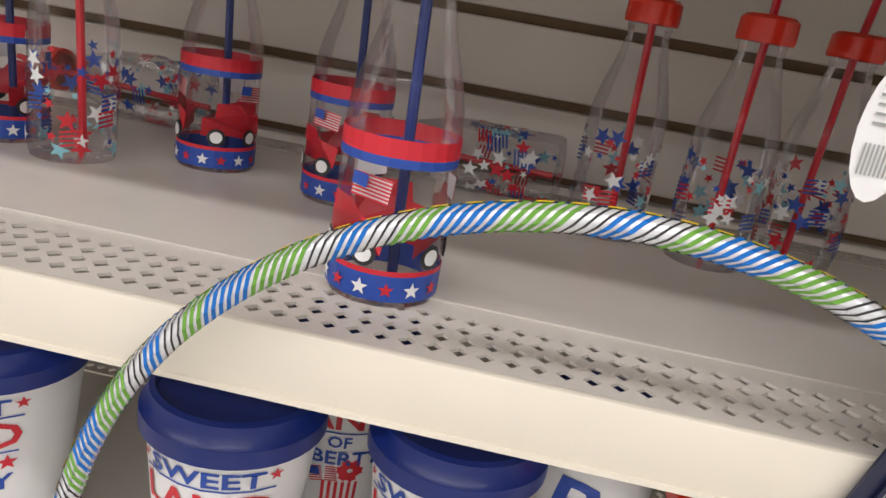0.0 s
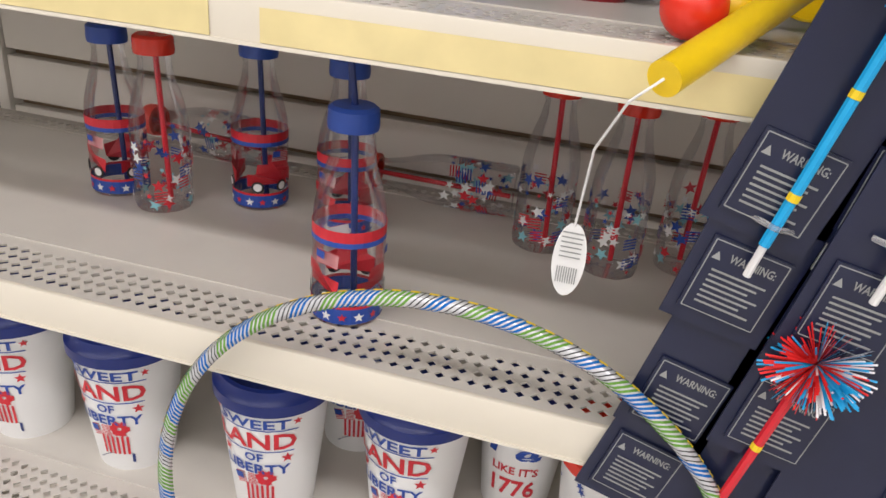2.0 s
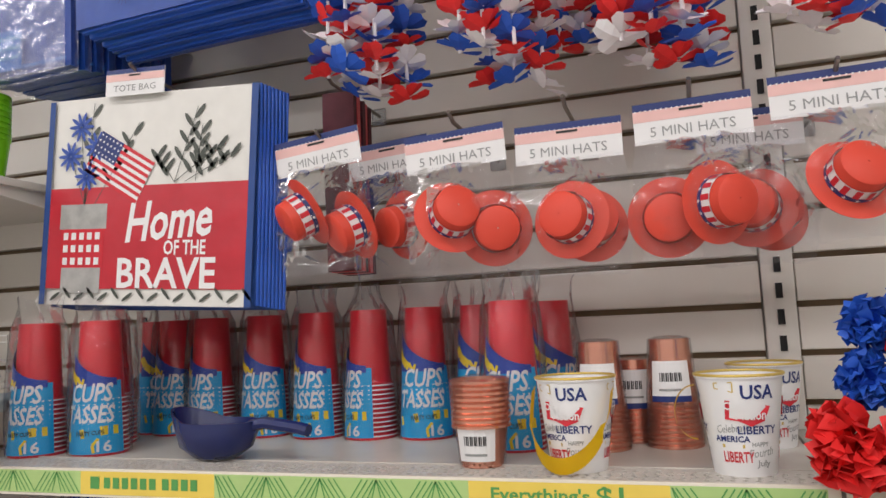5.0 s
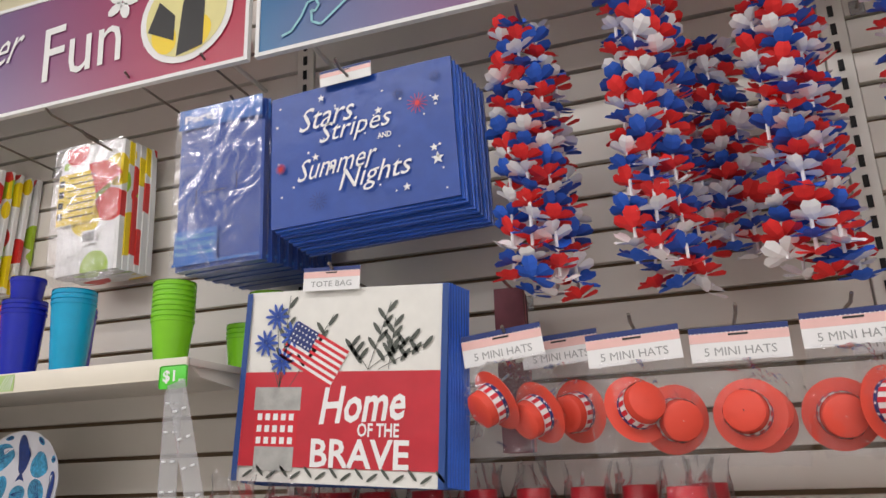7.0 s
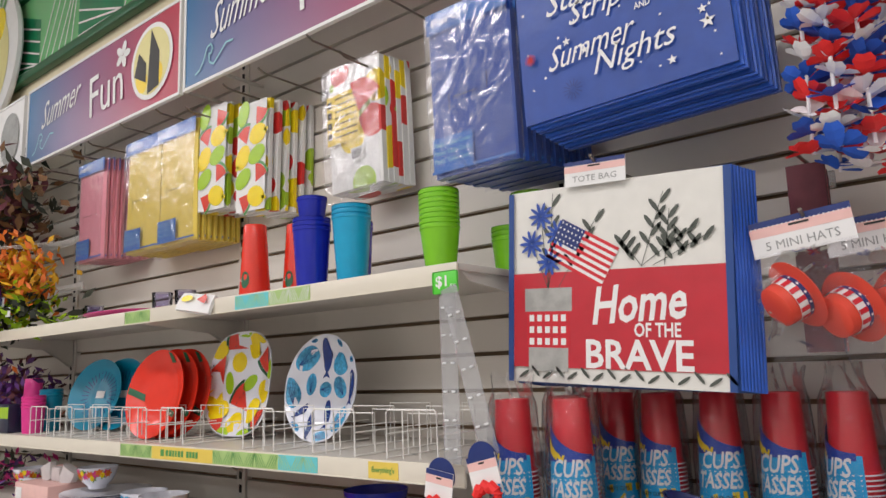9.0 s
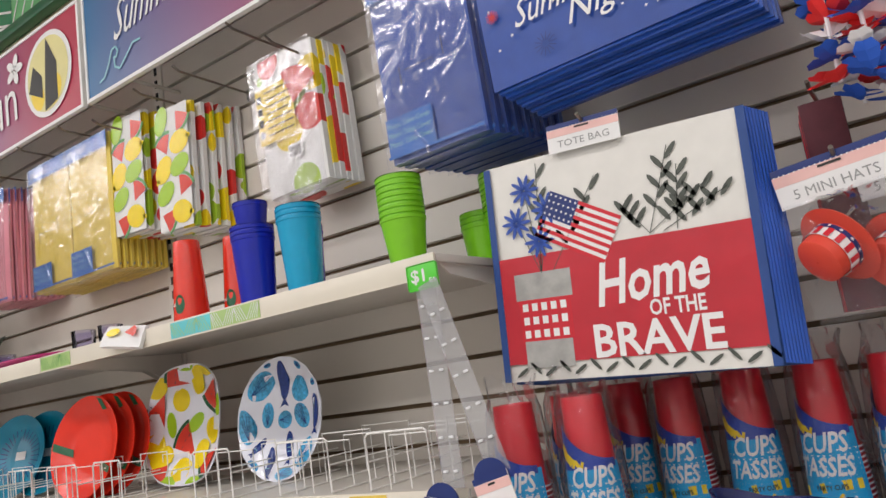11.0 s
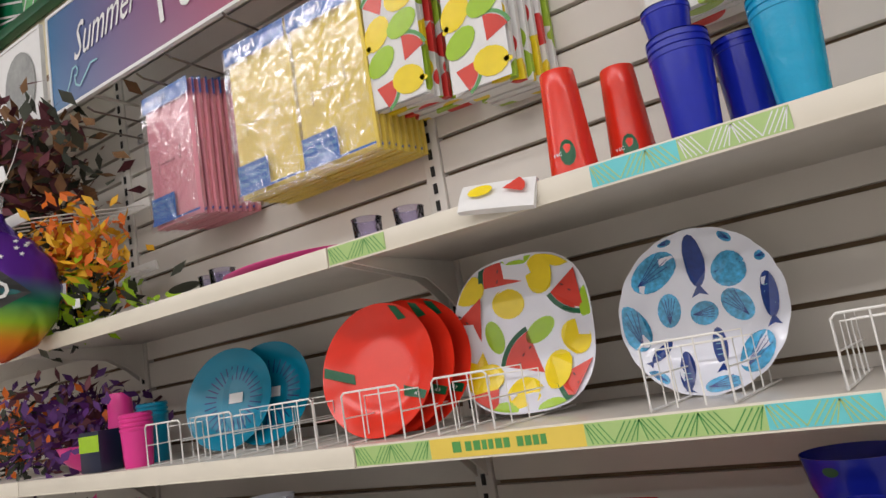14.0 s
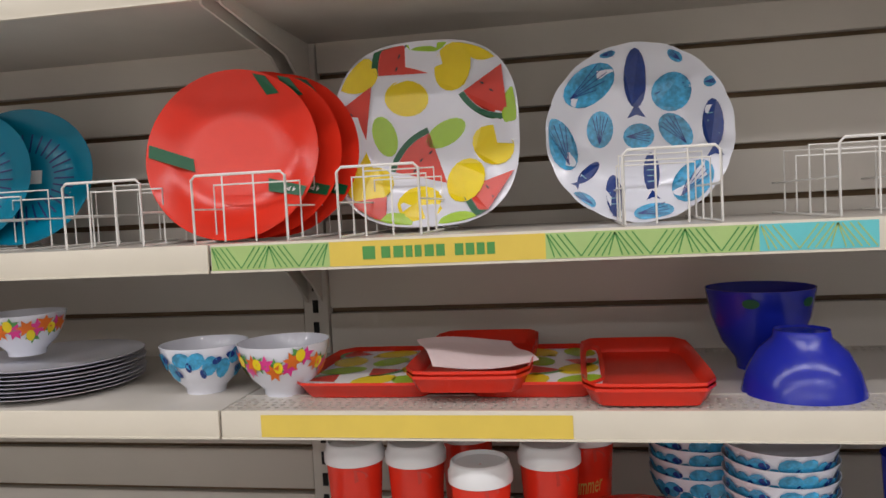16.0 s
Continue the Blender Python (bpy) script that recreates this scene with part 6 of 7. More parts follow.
part("cord", tube([(-0.074, -0.195, -0.022), (-0.090, -0.205, -0.035), (-0.104, -0.185, -0.07), (-0.108, -0.162, -0.13)], 0.0009), PAPER, pt, "thin white cord")
tg = decal("tag", [oval(0, 0, 0.016, 0.034, n=20)], lambda u, v: (-0.108 + u * 0.7, -0.162, -0.155 + v * 0.8), PAPER, pt, "white paper bar-code tag")
decal("print", [p for k in range(9) for p in rect(-0.115 + 0.0016 * k, -0.1143 + 0.0016 * k, -0.172, -0.160)] + [p for k in range(6) for p in rect(-0.115, -0.101, -0.153 + 0.0035 * k, -0.152 + 0.0035 * k)], front(-0.1628), GREYPR, tg)


# ---- mini hats in bags ----
def hat_bag(x, y, z, w, turn, hats, label="bagged foam mini hats with starred bands under a header card"):
    hb = thing("mini_hat_pack", pose(x, y, z, 0, turn, 0), label, "party hats", "mini hat packs")
    header(hb, w, 0.056, 0, 0, 0.005, "5 MINI HATS")
    for hx, hz, hy, tilt, yaw in hats:
        m = pose(hx, hy, hz, 90 + tilt, 0, yaw)
        ht = part("hat", lathe([(0.054, 0.0), (0.055, 0.002), (0.035, 0.004), (0.034, 0.006), (0.031, 0.040), (0.027, 0.043), (0.001, 0.043)], 36, m=m), FELT, hb, "coral foam hat")
        part("band", lathe([(0.0348, 0.005), (0.0346, 0.012)], 36, m=m), NAVYPR, ht, "navy starred band")
        part("striped_band", lathe([(0.0344, 0.012), (0.0338, 0.027)], 36, m=m), PAPER, ht, "white band with red stripes")

        def on_hat(u, v):
            q = u / 0.034
            return m @ Vector(((0.0355 - 0.03 * (v - 0.012)) * math.sin(q), -(0.0355 - 0.03 * (v - 0.012)) * math.cos(q), v))
        decal("stripes", [p for k in range(14) for p in rect(-0.1068 + 0.01526 * k, -0.1068 + 0.01526 * k + 0.0072, 0.0122, 0.0268, 2)], on_hat, REDPR, ht)
        decal("print", [star(-0.1 + 0.0155 * k, 0.0085, 0.0030) for k in range(14)], on_hat, PAPER, ht)
    bm = bmesh.new()
    rnd = random.Random(int(x * 100))
    gr = {}
    for s_ in (0, 1):
        for i in range(15):
            for j in range(16):
                u, v = i / 14, j / 15
                bulge = math.sin(math.pi * u) * math.sin(math.pi * min(1, v * 1.05)) * 0.034
                gr[s_, i, j] = bm.verts.new(((u - 0.5) * w * (1.0 + 0.12 * math.sin(math.pi * v)) + rnd.uniform(-0.003, 0.003), (-1 if s_ == 0 else 0.6) * bulge - 0.008 + rnd.uniform(-0.003, 0.003), -0.048 - 0.165 * v + rnd.uniform(-0.003, 0.003)))
    for s_ in (0, 1):
        for i in range(14):
            for j in range(15):
                bm.faces.new((gr[s_, i, j], gr[s_, i + 1, j], gr[s_, i + 1, j + 1], gr[s_, i, j + 1]))
    part("bag", bm, WRAP, hb, "clear crinkled plastic bag")


one = [(0.0, -0.135, -0.006, -6, -14), (0.02, -0.14, 0.03, -10, 20)]
pair_ = [(-0.02, -0.115, -0.012, 25, -48), (0.045, -0.145, 0.012, 20, -40)]
hat_bag(1.772, -0.275, 1.862, 0.145, -6, pair_)
hat_bag(1.86, -0.20, 1.858, 0.14, -4, [(0.02, -0.135, 0.0, 8, -30)])
hat_bag(1.994, -0.27, 1.842, 0.152, -3, [(-0.01, -0.125, -0.014, -14, 34), (0.045, -0.145, 0.015, 8, 20)])
hat_bag(2.159, -0.26, 1.836, 0.150, 0, one)
hat_bag(2.325, -0.265, 1.846, 0.150, -1, [(0.02, -0.14, -0.01, 4, 38), (-0.04, -0.15, 0.02, 8, 0)])
hat_bag(2.40, -0.19, 1.84, 0.14, 0, one)
hat_bag(2.50, -0.27, 1.858, 0.16, -1, [(0.0, -0.14, -0.01, -20, 20)])
hat_bag(2.66, -0.27, 1.85, 0.15, 1, one)
for hx in (1.78, 1.995, 2.16, 2.325, 2.50, 2.66):
    hook(hx, 1.856, 0.29)

# ---- flower garlands ----
PETALM = []
for pm_ in (PETR, PETW, PETB):
    bm = bmesh.new()
    for k in range(5):
        a0 = k * 2 * math.pi / 5
        g = []
        for u, half in ((0.003, 0.004), (0.014, 0.0115), (0.025, 0.0150), (0.034, 0.0085)):
            row = []
            for v in (-half, 0.0, half):
                z = 0.016 * (u / 0.034) ** 2 * (1.0 if k % 2 else 0.2) + 0.28 * abs(v) + (0.003 if k % 3 else -0.002)
                row.append(bm.verts.new((u * math.cos(a0) - v * math.sin(a0), u * math.sin(a0) + v * math.cos(a0), z)))
            g.append(row)
        for p, q in zip(g, g[1:]):
            for j in range(2):
                bm.faces.new((p[j], p[j + 1], q[j + 1], q[j]))
    me = bpy.data.meshes.new("flower")
    bm.to_mesh(me)
    bm.free()
    me.materials.append(pm_)
    PETALM.append(me)


def lei(x, y, top, bottom, seed):
    """A looped garland: two hanging strands of flowers threaded flat on a cord, with straws between."""
    le = thing("flower_garland", pose(x, y, top), "red, white and blue fabric flower garland on a hook", "garland", "flower garlands")
    rnd = random.Random(seed)
    L = top - bottom
    for side in (-1, 0, 1):
        n = int(L / 0.027)
        for k in range(n):
            t = k / n
            fl = new("flower", PETALM[(k + seed + 2 * side) % 3])
            fl.parent = le
            sp = 0.030 + 0.010 * t
            fl.matrix_basis = pose(side * sp + rnd.uniform(-0.005, 0.005), rnd.uniform(-0.008, 0.008) - 0.018 * (side == 0), -L * t - 0.008 * side, rnd.uniform(-30, 30), rnd.uniform(-28, 28), 0) @ pose(0, 0, 0, 0, 0, rnd.uniform(0, 72)) @ Matrix.Scale(rnd.uniform(0.9, 1.1), 4)
        part("cord", tube([(side * 0.030, -0.018 * (side == 0), 0), (side * 0.040, -0.018 * (side == 0), -L + 0.03)], 0.0030, seg=6), PETW, le, "white plastic straws on a cord")


for lx, ly, lt, lb in ((1.850, -0.30, 2.43, 1.915), (1.868, -0.22, 2.38, 1.90), (2.060, -0.30, 2.50, 1.92), (2.085, -0.22, 2.45, 1.89), (2.285, -0.30, 2.50, 1.90), (2.315, -0.23, 2.48, 1.88), (2.49, -0.30, 2.50, 1.90), (2.53, -0.23, 2.5, 1.9), (2.18, -0.14, 2.40, 1.96)):
    lei(lx, ly, lt, lb, int(lx * 100))
for hx in (1.855, 2.065, 2.285, 2.49):
    hook(hx, 2.45 if hx < 2 else 2.51, 0.34)
for k in range(5):
    dark = tagged(part("folded_flag", sheet(0.055, 0.30, 0, 0.003, 90 + k, t=0.012), REDC if k % 2 else BURG), "dark red folded bunting hanging behind bags", "bunting", "folded bunting")
    dark.matrix_basis = pose(1.755 + 0.004 * k, -0.09 - 0.025 * k, 1.96)
hook(1.765, 1.97, 0.22)


# ---- big cloth flowers on the right-hand strip ----
def bloom(bm, c, r, n, rnd):
    for k in range(n):
        a, e = rnd.uniform(0, 6.28), rnd.uniform(-0.2, 1.3)
        d = Vector((math.cos(a) * math.cos(e), -math.sin(e) * 0.8 - 0.2, math.sin(a) * math.cos(e))).normalized()
        s1 = d.orthogonal().normalized()
        s1 = Matrix.Rotation(rnd.uniform(0, 6), 3, d) @ s1
        s2 = d.cross(s1)
        base = Vector(c) + d * r * 0.15
        g = [[bm.verts.new(base + d * r * u * (0.8 + 0.2 * rnd.random()) + s1 * (v * r * 0.42 * math.sin(0.4 + 2.2 * u)) + s2 * r * (0.22 * math.sin(3 * u + 4 * v) + rnd.uniform(-0.05, 0.05))) for v in (-1, -0.4, 0.3, 1)] for u in (0.1, 0.5, 0.8, 1.0)]
        for i in range(3):
            for j in range(3):
                bm.faces.new((g[i][j], g[i][j + 1], g[i + 1][j + 1], g[i + 1][j]))


rnd = random.Random(8)
for cx, cy, cz, r, m_, lab in ((2.408, -0.43, 1.425, 0.055, PETR, "red"), (2.47, -0.46, 1.44, 0.055, PETR, "red"), (2.425, -0.42, 1.49, 0.035, PETB, "blue"), (2.475, -0.44, 1.52, 0.04, PETR, "red"), (2.485, -0.42, 1.575, 0.045, PETB, "blue"), (2.48, -0.47, 1.365, 0.05, PETW, "white"), (2.435, -0.41, 1.545, 0.034, PETB, "blue"), (2.51, -0.43, 1.47, 0.05, PETB, "blue"), (2.53, -0.44, 1.40, 0.05, PETR, "red"), (2.51, -0.43, 1.28, 0.05, PETR, "red"), (2.52, -0.44, 1.20, 0.05, PETB, "blue"), (2.55, -0.43, 1.34, 0.05, PETW, "white")):
    bm = bmesh.new()
    bloom(bm, (0, 0, 0), r * 0.85, 34, rnd)
    fl = thing("cloth_flower", pose(cx + 0.045, cy, cz), lab + " ruffled cloth flower on a clip", "cloth flower", "cloth flowers")
    part("petals", bm, m_, fl)
    part("clip", tube([(0, 0, 0), (0.01, 0.02, -0.01), (0.01, DD - 0.415 - cy - 0.415, -0.012)], 0.0015, seg=5), STEEL, fl)


# ---- clip strips with green price tags ----
def clip_strip(x, y, ztop, zbot, label, priced=True, lean=0.0, size=1.0):
    cs = thing("clip_strip", pose(x, y, ztop, 0, lean, 0), label, "clip strip", "clip strips")
    half = 0.015 * size
    part("strip", boxed(-half, half, -0.001, 0.001, zbot - ztop, 0.0), STRIPC, cs)
    if priced:
        tgp = part("price_tag", boxed(-0.023 * size, 0.023 * size, -0.006, -0.003, -0.020 * size, 0.013 * size, 0.004), TAGG, cs, "green price tag")
        decal("lettering", words("$1", -0.006 * size, -0.003 * size, 0.021 * size, 0.019 * size) + words("EA.", 0.017 * size, -0.010 * size, 0.012 * size, 0.006 * size), front(-0.0068), PAPER, tgp)
    k = 0.05
    while k < ztop - zbot:
        for sx in (-0.5, 0.5):
            part("tab", boxed(sx * half - 0.004, sx * half + 0.004, -0.005, -0.001, -k - 0.002, -k + 0.002, 0.001), WHITE, cs)
        k += 0.05
    return cs


clip_strip(1.205, -0.418, 1.815, 1.49, "clear plastic hanging strip with a green price tag", True, 0, 1.25)
clip_strip(1.215, -0.426, 1.80, 1.50, "clear plastic hanging strip below the shelf corner", False, -15, 1.25)
for k, (x, z) in enumerate(((1.205, 1.475), (1.295, 1.505))):
    sb = thing("scrunchie_card", pose(x, -0.452, z, 0, 8 - 22 * k, 0), "starred card of hair scrunchies on the strip", "card", "scrunchie cards")
    part("card", lathe([(0.001, 0.001), (0.030, 0.001), (0.030, -0.001), (0.001, -0.001)], 24, m=pose(0, 0, 0, 90)), NAVYPR, sb)
    header(sb, 0.06, 0.05, 0, -0.004, 0.008, "")
    part("scrunchie", tube([(0.022 * math.cos(a), -0.01, -0.058 + 0.016 * math.sin(a) + 0.003 * math.sin(9 * a)) for a in [i * 0.3142 for i in range(20)]], 0.009, closed=True), PETR, sb)
clip_strip(2.385, -0.44, 1.345, 0.72, "clear plastic hanging strip with a green price tag")
clip_strip(2.435, -0.445, 1.335, 0.72, "clear plastic hanging strip with a green price tag")


def pom_wand(x, y, z, tilt, stickm, seed, pom=True):
    pw = thing("pom_wand", pose(x - 0.012, y, z, 0, tilt + 9, 0), "pom-pom wand on a navy card with striped header", "toy wand", "pom-pom wands")
    header(pw, 0.058, 0.038, 0, 0.0, 0.005, "")
    part("card", boxed(-0.034, 0.034, 0.002, 0.004, -0.335, -0.03, 0.0), NAVYC, pw, "glossy navy backing card")
    cd = part("warning_panel", boxed(-0.026, 0.026, -0.0006, 0.0012, -0.325, -0.27), NAVYC, pw)
    decal("print", stroke([(-0.024, -0.323), (0.024, -0.323), (0.024, -0.272), (-0.024, -0.272), (-0.024, -0.323)], 0.0008) + words("WARNING:", 0.004, -0.281, 0.03, 0.006) + [p for k in range(7) for p in rect(-0.018, 0.018 - 0.004 * (k % 3), -0.293 - 0.004 * k, -0.2915 - 0.004 * k)] + [[(-0.022, -0.285), (-0.016, -0.285), (-0.019, -0.279)]], front(-0.0012), GREYPR, cd)
    if not pom:
        return
    part("stick", tube([(0, -0.012, -0.10), (0.0, -0.010, -0.262)], 0.0036), stickm, pw)
    part("tip", tube([(0.0, -0.010, -0.262), (0.001, -0.008, -0.285)], 0.0026), PAPER, pw, "white knotted tie")
    for tz in (-0.16, -0.225):
        part("ring", tube([(0, -0.0113, tz), (0, -0.0112, tz - 0.005)], 0.0040), YELLOW, pw, "yellow ring")
    part("tie", tube([(-0.016, 0.000, -0.25), (0, -0.015, -0.248), (0.016, 0.000, -0.25)], 0.002, seg=6), STRIPC, pw)
    rnd = random.Random(seed)
    for mm, cnt in ((PETR, 260), (PETW, 120), (LABELB, 260)):
        bm = bmesh.new()
        for _ in range(cnt):
            d = Vector((rnd.gauss(0, 1), rnd.gauss(0, 1) - 0.5, rnd.gauss(0, 1))).normalized()
            side_ = mm is PETR
            if (d.x > 0.2) == side_ and rnd.random() < 0.7:
                continue
            o = Vector((0, -0.016, -0.085))
            q = d.orthogonal().normalized() * 0.0007
            tip = o + d * rnd.uniform(0.026, 0.036)
            bm.faces.new([bm.verts.new(o + q), bm.verts.new(o - q), bm.verts.new(tip - q), bm.verts.new(tip + q)])
        tagged(part("tinsel", bm, mm, pw, "rubbery tinsel strands"), kind="stuff")


POMS = [(2.325, -0.458, 1.235, 4, LABELB, True), (2.385, -0.47, 1.240, 2, LABELB, True), (2.436, -0.465, 1.225, 0, REDC, True), (2.475, -0.455, 1.29, -3, LABELB, True), (2.318, -0.452, 1.135, 5, LABELB, False), (2.372, -0.462, 1.145, 3, LABELB, False), (2.45, -0.46, 1.02, -2, REDC, True), (2.345, -0.462, 1.305, 6, REDC, False), (2.42, -0.462, 1.315, -14, LABELB, False), (2.385, -0.458, 1.31, 1, LABELB, False), (2.312, -0.449, 1.06, 7, LABELB, False), (2.335, -0.452, 0.99, 3, REDC, True), (2.395, -0.458, 1.04, 0, LABELB, False)]
for k, (x, y, z, tl_, sm_, seen_) in enumerate(POMS):
    pom_wand(x, y, z, tl_, sm_, k, seen_)

# ---- toy hoop ----
hp = thing("toy_hoop", pose(2.064, -0.462, 0.634, 90), "blue and green striped foil-wrapped toy hoop hung on the rack", "hoop")
part("ring", tube([(0.254 * math.cos(a), 0.254 * math.sin(a), 0) for a in [2 * math.pi * k / 120 for k in range(120)]], 0.0060, seg=22, closed=True), mat("hoop_silver", (0.70, 0.72, 0.74), 0.25, 0.35, vary=0.15, scale=200), hp)


def on_ring(u, v, off=0.0007):
    a, b = u / 0.254, v / 0.0060
    r = 0.254 + (0.0060 + off) * math.cos(b)
    return (r * math.cos(a), r * math.sin(a), (0.0060 + off) * math.sin(b))


stripes = {0: [], 1: [], 2: [], 3: []}
for k in range(340):
    u0 = 2 * math.pi * 0.254 * k / 340
    col = (0, 0, 1, 3, 0, 3, 1, 1)[k % 24 // 3]
    for s_ in range(7):
        v0, v1 = 0.0377 * s_ / 7, 0.0377 * (s_ + 1) / 7
        sk = 1.0
        wd = 0.0027 if col != 3 else 0.0014
        stripes[col].append([(u0 + sk * v0, v0), (u0 + wd + sk * v0, v0), (u0 + wd + sk * v1, v1), (u0 + sk * v1, v1)])
    if k % 3 == 0:
        stripes[2].append([(u0, -0.0008), (u0 + 0.007, -0.0008), (u0 + 0.0075, 0.0012), (u0 + 0.0005, 0.0012)])
for col, m_ in ((0, mat("hoop_blue", (0.01, 0.16, 0.55), 0.25, 0.3)), (1, mat("hoop_green", (0.16, 0.38, 0.06), 0.25, 0.3)), (2, YELLOW), (3, BLACKPR)):
    decal("stripes", stripes[col], (lambda u, v: on_ring(u, v, 0.0008)) if col == 2 else on_ring, m_, hp, "printed foil stripes")


# ---- autumn flowers, rack and foil balloon at the far end ----
def clump(name, x, y, z, sx, sy, sz, n, mats, size, label, seed, cat="artificial flowers"):
    cl = thing(name, pose(x, y, z), label, cat, "artificial flower bunches")
    rnd = random.Random(seed)
    for mm in mats:
        bm = bmesh.new()
        for _ in range(int(1.9 * n) // len(mats)):
            p = Vector((rnd.gauss(0, sx), rnd.gauss(0, sy), rnd.gauss(0, sz)))
            d = Vector((rnd.gauss(0, 1), rnd.gauss(0, 1), rnd.gauss(0.4, 1))).normalized()
            q = d.orthogonal().normalized() * size * rnd.uniform(0.12, 0.24)
            m1, tip = p + d * size * 0.5, p + d * size * rnd.uniform(0.7, 1.2)
            bm.faces.new([bm.verts.new(p), bm.verts.new(m1 + q), bm.verts.new(tip), bm.verts.new(m1 - q)])
        tagged(part("leaf_mass", bm, mm, cl), kind="stuff")
    bm = bmesh.new()
    for _ in range(7):
        tube([(rnd.uniform(-0.02, 0.02), 0, -sz * 2.2), (rnd.gauss(0, sx * 0.7), rnd.gauss(0, sy * 0.7), rnd.uniform(0, sz))], 0.0025, bm, 5)
    tagged(part("stem", bm, DARKLEAF, cl), kind="stuff")
    return cl


clump("flower_bunch", -1.32, -0.32, 2.38, 0.15, 0.09, 0.085, 420, (DARKLEAF, BROWN, BURG), 0.075, "dark brown dried-look leaf bunch", 1)
clump("flower_bunch", -1.80, -0.32, 2.45, 0.22, 0.09, 0.10, 500, (BURG, BROWN, BURG), 0.075, "burgundy artificial leaf bunch", 2)
clump("flower_bunch", -2.5, -0.32, 2.42, 0.28, 0.09, 0.12, 500, (BROWN, MUSTARD, ORANGE), 0.08, "tan and orange artificial hydrangea bunch", 3)
clump("flower_bunch", -1.02, -0.30, 2.06, 0.07, 0.06, 0.06, 260, (MUSTARD, ORANGE), 0.05, "orange and yellow artificial mum bunch", 4)
clump("flower_bunch", -1.10, -0.30, 1.95, 0.10, 0.07, 0.05, 200, (DARKLEAF, LIMEPR), 0.06, "green leafy artificial flower stems", 5)
clump("flower_bunch", -1.75, -0.36, 2.16, 0.20, 0.08, 0.06, 320, (ORANGE, REDPR, BROWN), 0.05, "orange berry and leaf bunch", 6)
clump("flower_bunch", -2.6, -0.36, 2.10, 0.30, 0.08, 0.08, 320, (BROWN, ORANGE, BURG), 0.07, "brown and orange artificial leaf bunch", 7)
clump("flower_bunch", -1.18, -0.25, 1.60, 0.11, 0.07, 0.06, 300, (PURPLE, BURG, PURPLE), 0.05, "purple artificial flower bunch", 8)
clump("flower_bunch", -1.55, -0.25, 1.60, 0.16, 0.07, 0.06, 300, (PURPLE, DARKLEAF, ORANGE), 0.05, "purple and orange artificial flower bunch", 9)
clump("flower_bunch", -1.20, -0.28, 1.32, 0.10, 0.07, 0.03, 160, (PURPLE, PINK, DARKLEAF), 0.045, "purple artificial flowers lying on the shelf", 10)
ct = thing("cotton_stems", pose(-1.30, -0.47, 2.38), "white cotton boll stems among dark leaves", "artificial flowers")
rnd = random.Random(12)
for k in range(14):
    bm = bmesh.new()
    c = (rnd.gauss(0, 0.12), rnd.uniform(-0.05, 0.03), rnd.gauss(0, 0.07))
    for _ in range(5):
        bmesh.ops.create_icosphere(bm, subdivisions=2, radius=0.019, matrix=Matrix.Translation((c[0] + rnd.uniform(-0.013, 0.013), c[1] + rnd.uniform(-0.012, 0.012), c[2] + rnd.uniform(-0.013, 0.013))))
    part("boll", bm, COTTON, ct)
part("stems", tube([(0, 0.05, -0.2), (0.02, 0.02, -0.05), (0, 0, 0.1)], 0.003), DARKLEAF, ct)
for z in (2.20, 2.0):
    rk = thing("flower_rack", pose(-1.95, -0.27, z, 12), "white wire rack that holds flower stems", "wire rack", "flower racks")
    part("rail", boxed(-0.95, 0.95, -0.185, -0.175, -0.01, 0.02, 0.002), WIRE, rk)
    part("rail", boxed(-0.95, 0.95, 0.2, 0.21, -0.01, 0.02, 0.002), WIRE, rk)
    for k in range(32):
        part("bar", tube([(-0.94 + 0.06 * k, -0.18, 0.0), (-0.94 + 0.06 * k, 0.205, 0.0)], 0.0022, seg=6), WIRE, rk)
bl = thing("foil_balloon", pose(-1.07, -0.52, 1.965, 0, 8, 52), "purple and rainbow foil balloon hanging from a ribbon", "balloon")
BR = 0.175
bm = lathe([(BR * max(0.01, math.sin(math.pi * k / 20)), -BR * math.cos(math.pi * k / 20)) for k in range(21)], 48, squash=0.62)
for v in bm.verts:
    a = math.atan2(v.co.z, v.co.x)
    v.co *= 1 + 0.018 * math.sin(14 * a)
part("envelope", bm, RAINBOW, bl, "purple to red crinkled foil")
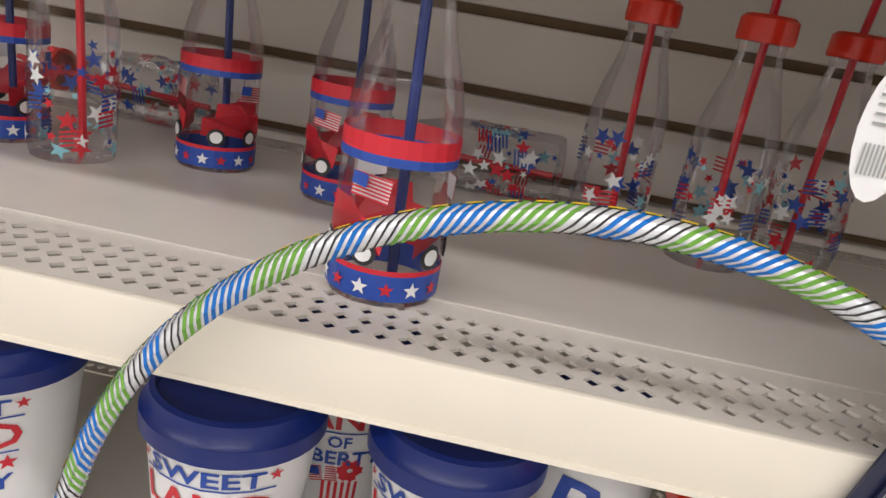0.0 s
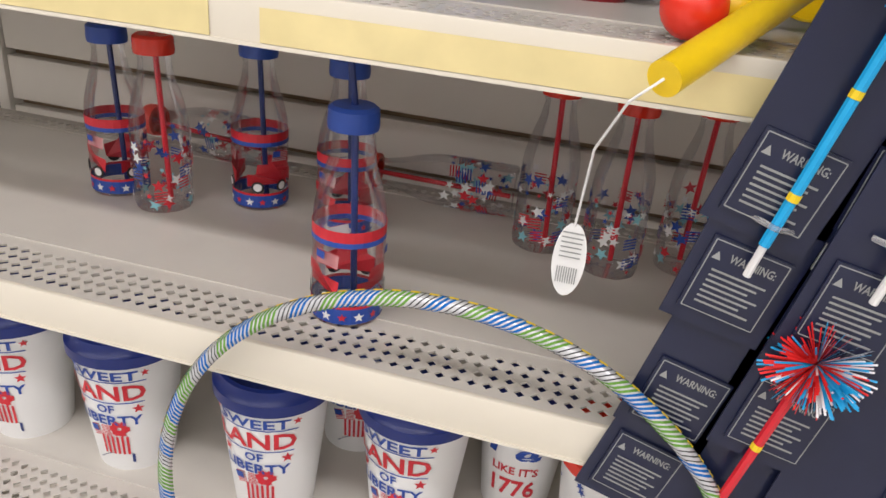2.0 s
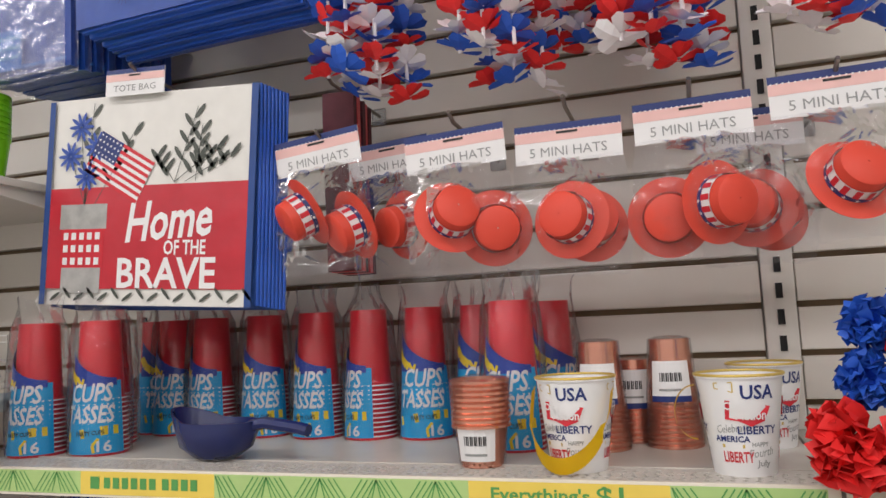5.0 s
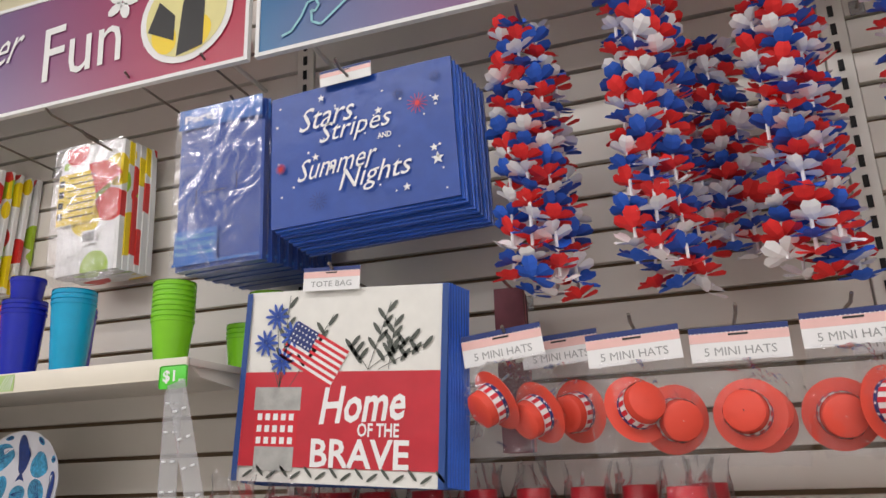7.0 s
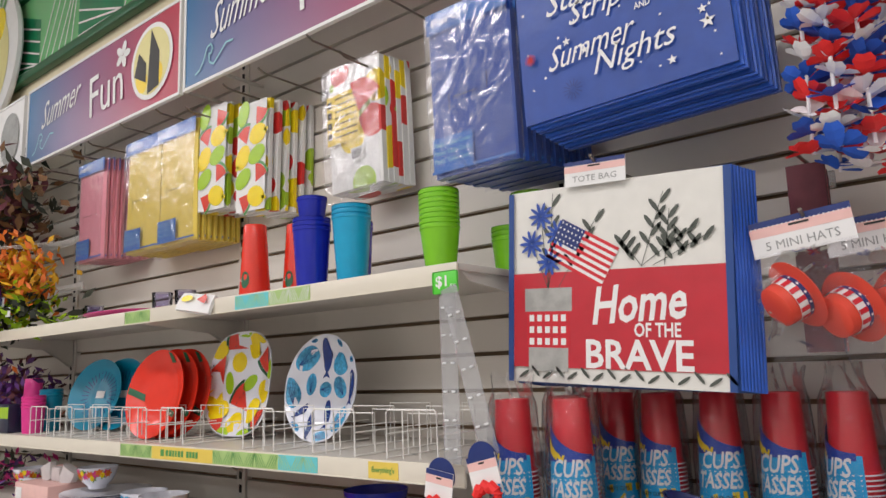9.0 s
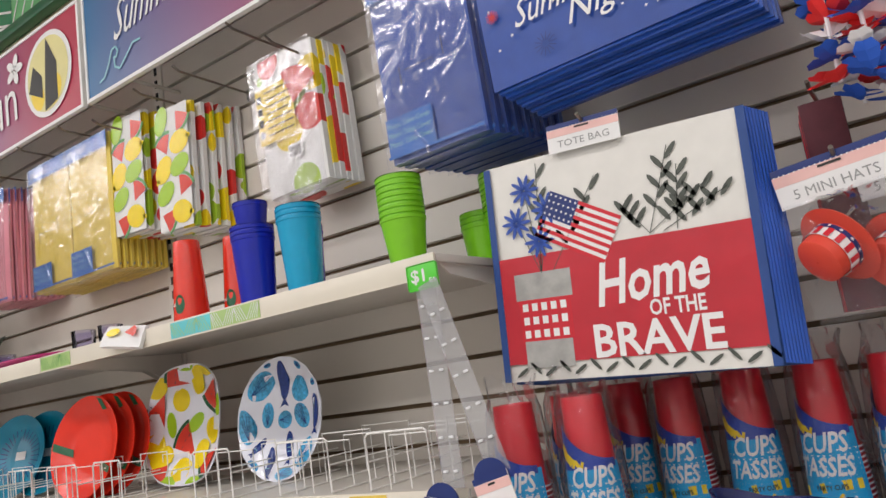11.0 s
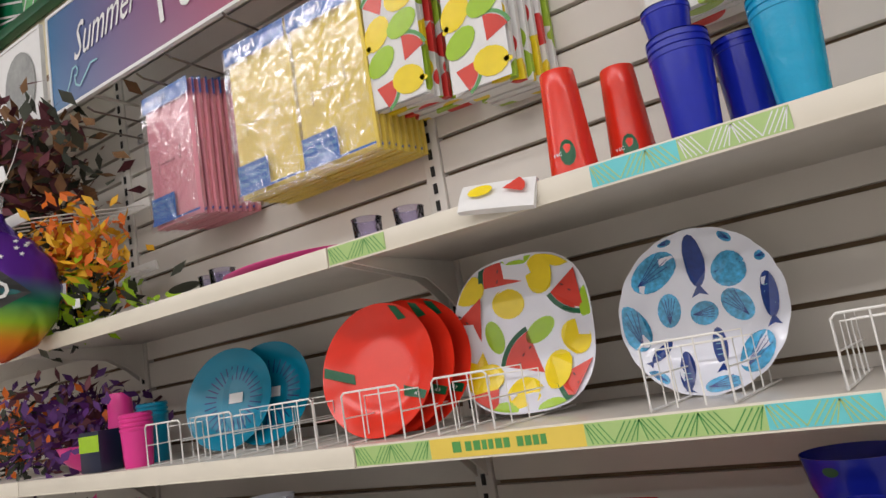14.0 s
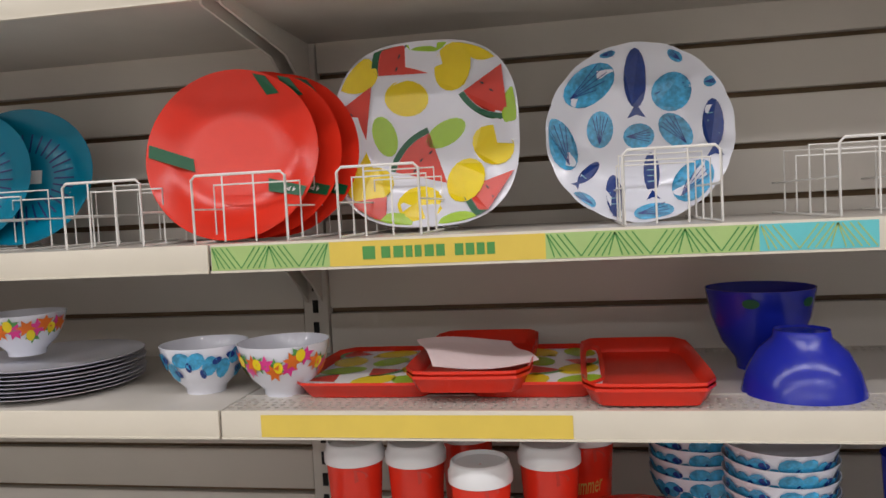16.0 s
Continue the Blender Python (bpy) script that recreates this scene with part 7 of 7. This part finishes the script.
on_foil = lambda u, v, off=0.005: (u, -0.62 * math.sqrt(max(0.0, BR * BR - u * u - v * v)) - off, v)
lozenge = [[(u0 * sx, v0 * sz) for u0, v0 in ((0, 0), (0.12 * (1 - k / 5), 0.085 * k / 5), (0.12 * (1 - (k + 1) / 5), 0.085 * (k + 1) / 5))] for sx in (-1, 1) for sz in (-1, 1) for k in range(5)]
decal("panel", lozenge, on_foil, BLACKPR, bl, "black lozenge panel")
part("throat", lathe([(0.085, BR * 0.84), (0.055, BR * 0.97), (0.028, BR * 1.10), (0.017, BR * 1.24)], 28, squash=0.62), FOILP, bl, "gathered purple foil throat")
part("neck", tube([(0, 0, BR * 1.22), (0, 0, BR * 1.22 + 0.05)], 0.014), STRIPC, bl)
part("ribbon", tube([(0, 0, BR * 1.22 + 0.05), (0.02, 0.03, BR + 0.2), (0.03, 0.1, BR + 0.42)], 0.0012, seg=5), WIRE, bl)
rnd = random.Random(31)
decal("print", [star(rnd.uniform(-0.10, 0.10), rnd.uniform(0.075, 0.135), 0.007) for _ in range(26)], on_foil, PAPER, bl)
decal("lettering", words("GRAD", 0.0, 0.0, 0.15, 0.045, math.pi), lambda u, v: on_foil(u, v, 0.0075), PAPER, bl)
rnd = random.Random(77)
for k in range(9):
    pt_ = tagged(part("paper_tag", boxed(-0.016, 0.016, -0.001, 0.001, -0.045, 0.0, 0.0008), PAPER), "small white paper price tag hanging from flower stems", "price tag", "flower price tags")
    pt_.matrix_basis = pose(-1.10 - 0.085 * k, -0.462, 2.30 + rnd.uniform(-0.03, 0.04), rnd.uniform(-12, 12), rnd.uniform(-30, 30), rnd.uniform(-10, 40))
for k in range(4):
    pt_ = tagged(part("paper_tag", boxed(-0.013, 0.013, -0.001, 0.001, -0.035, 0.0, 0.0008), PAPER), "small white paper price tag on orange flowers", "price tag", "flower price tags")
    pt_.matrix_basis = pose(-0.90 - 0.06 * k, -0.385, 1.96 + rnd.uniform(-0.03, 0.03), 0, rnd.uniform(-30, 30), rnd.uniform(10, 50))
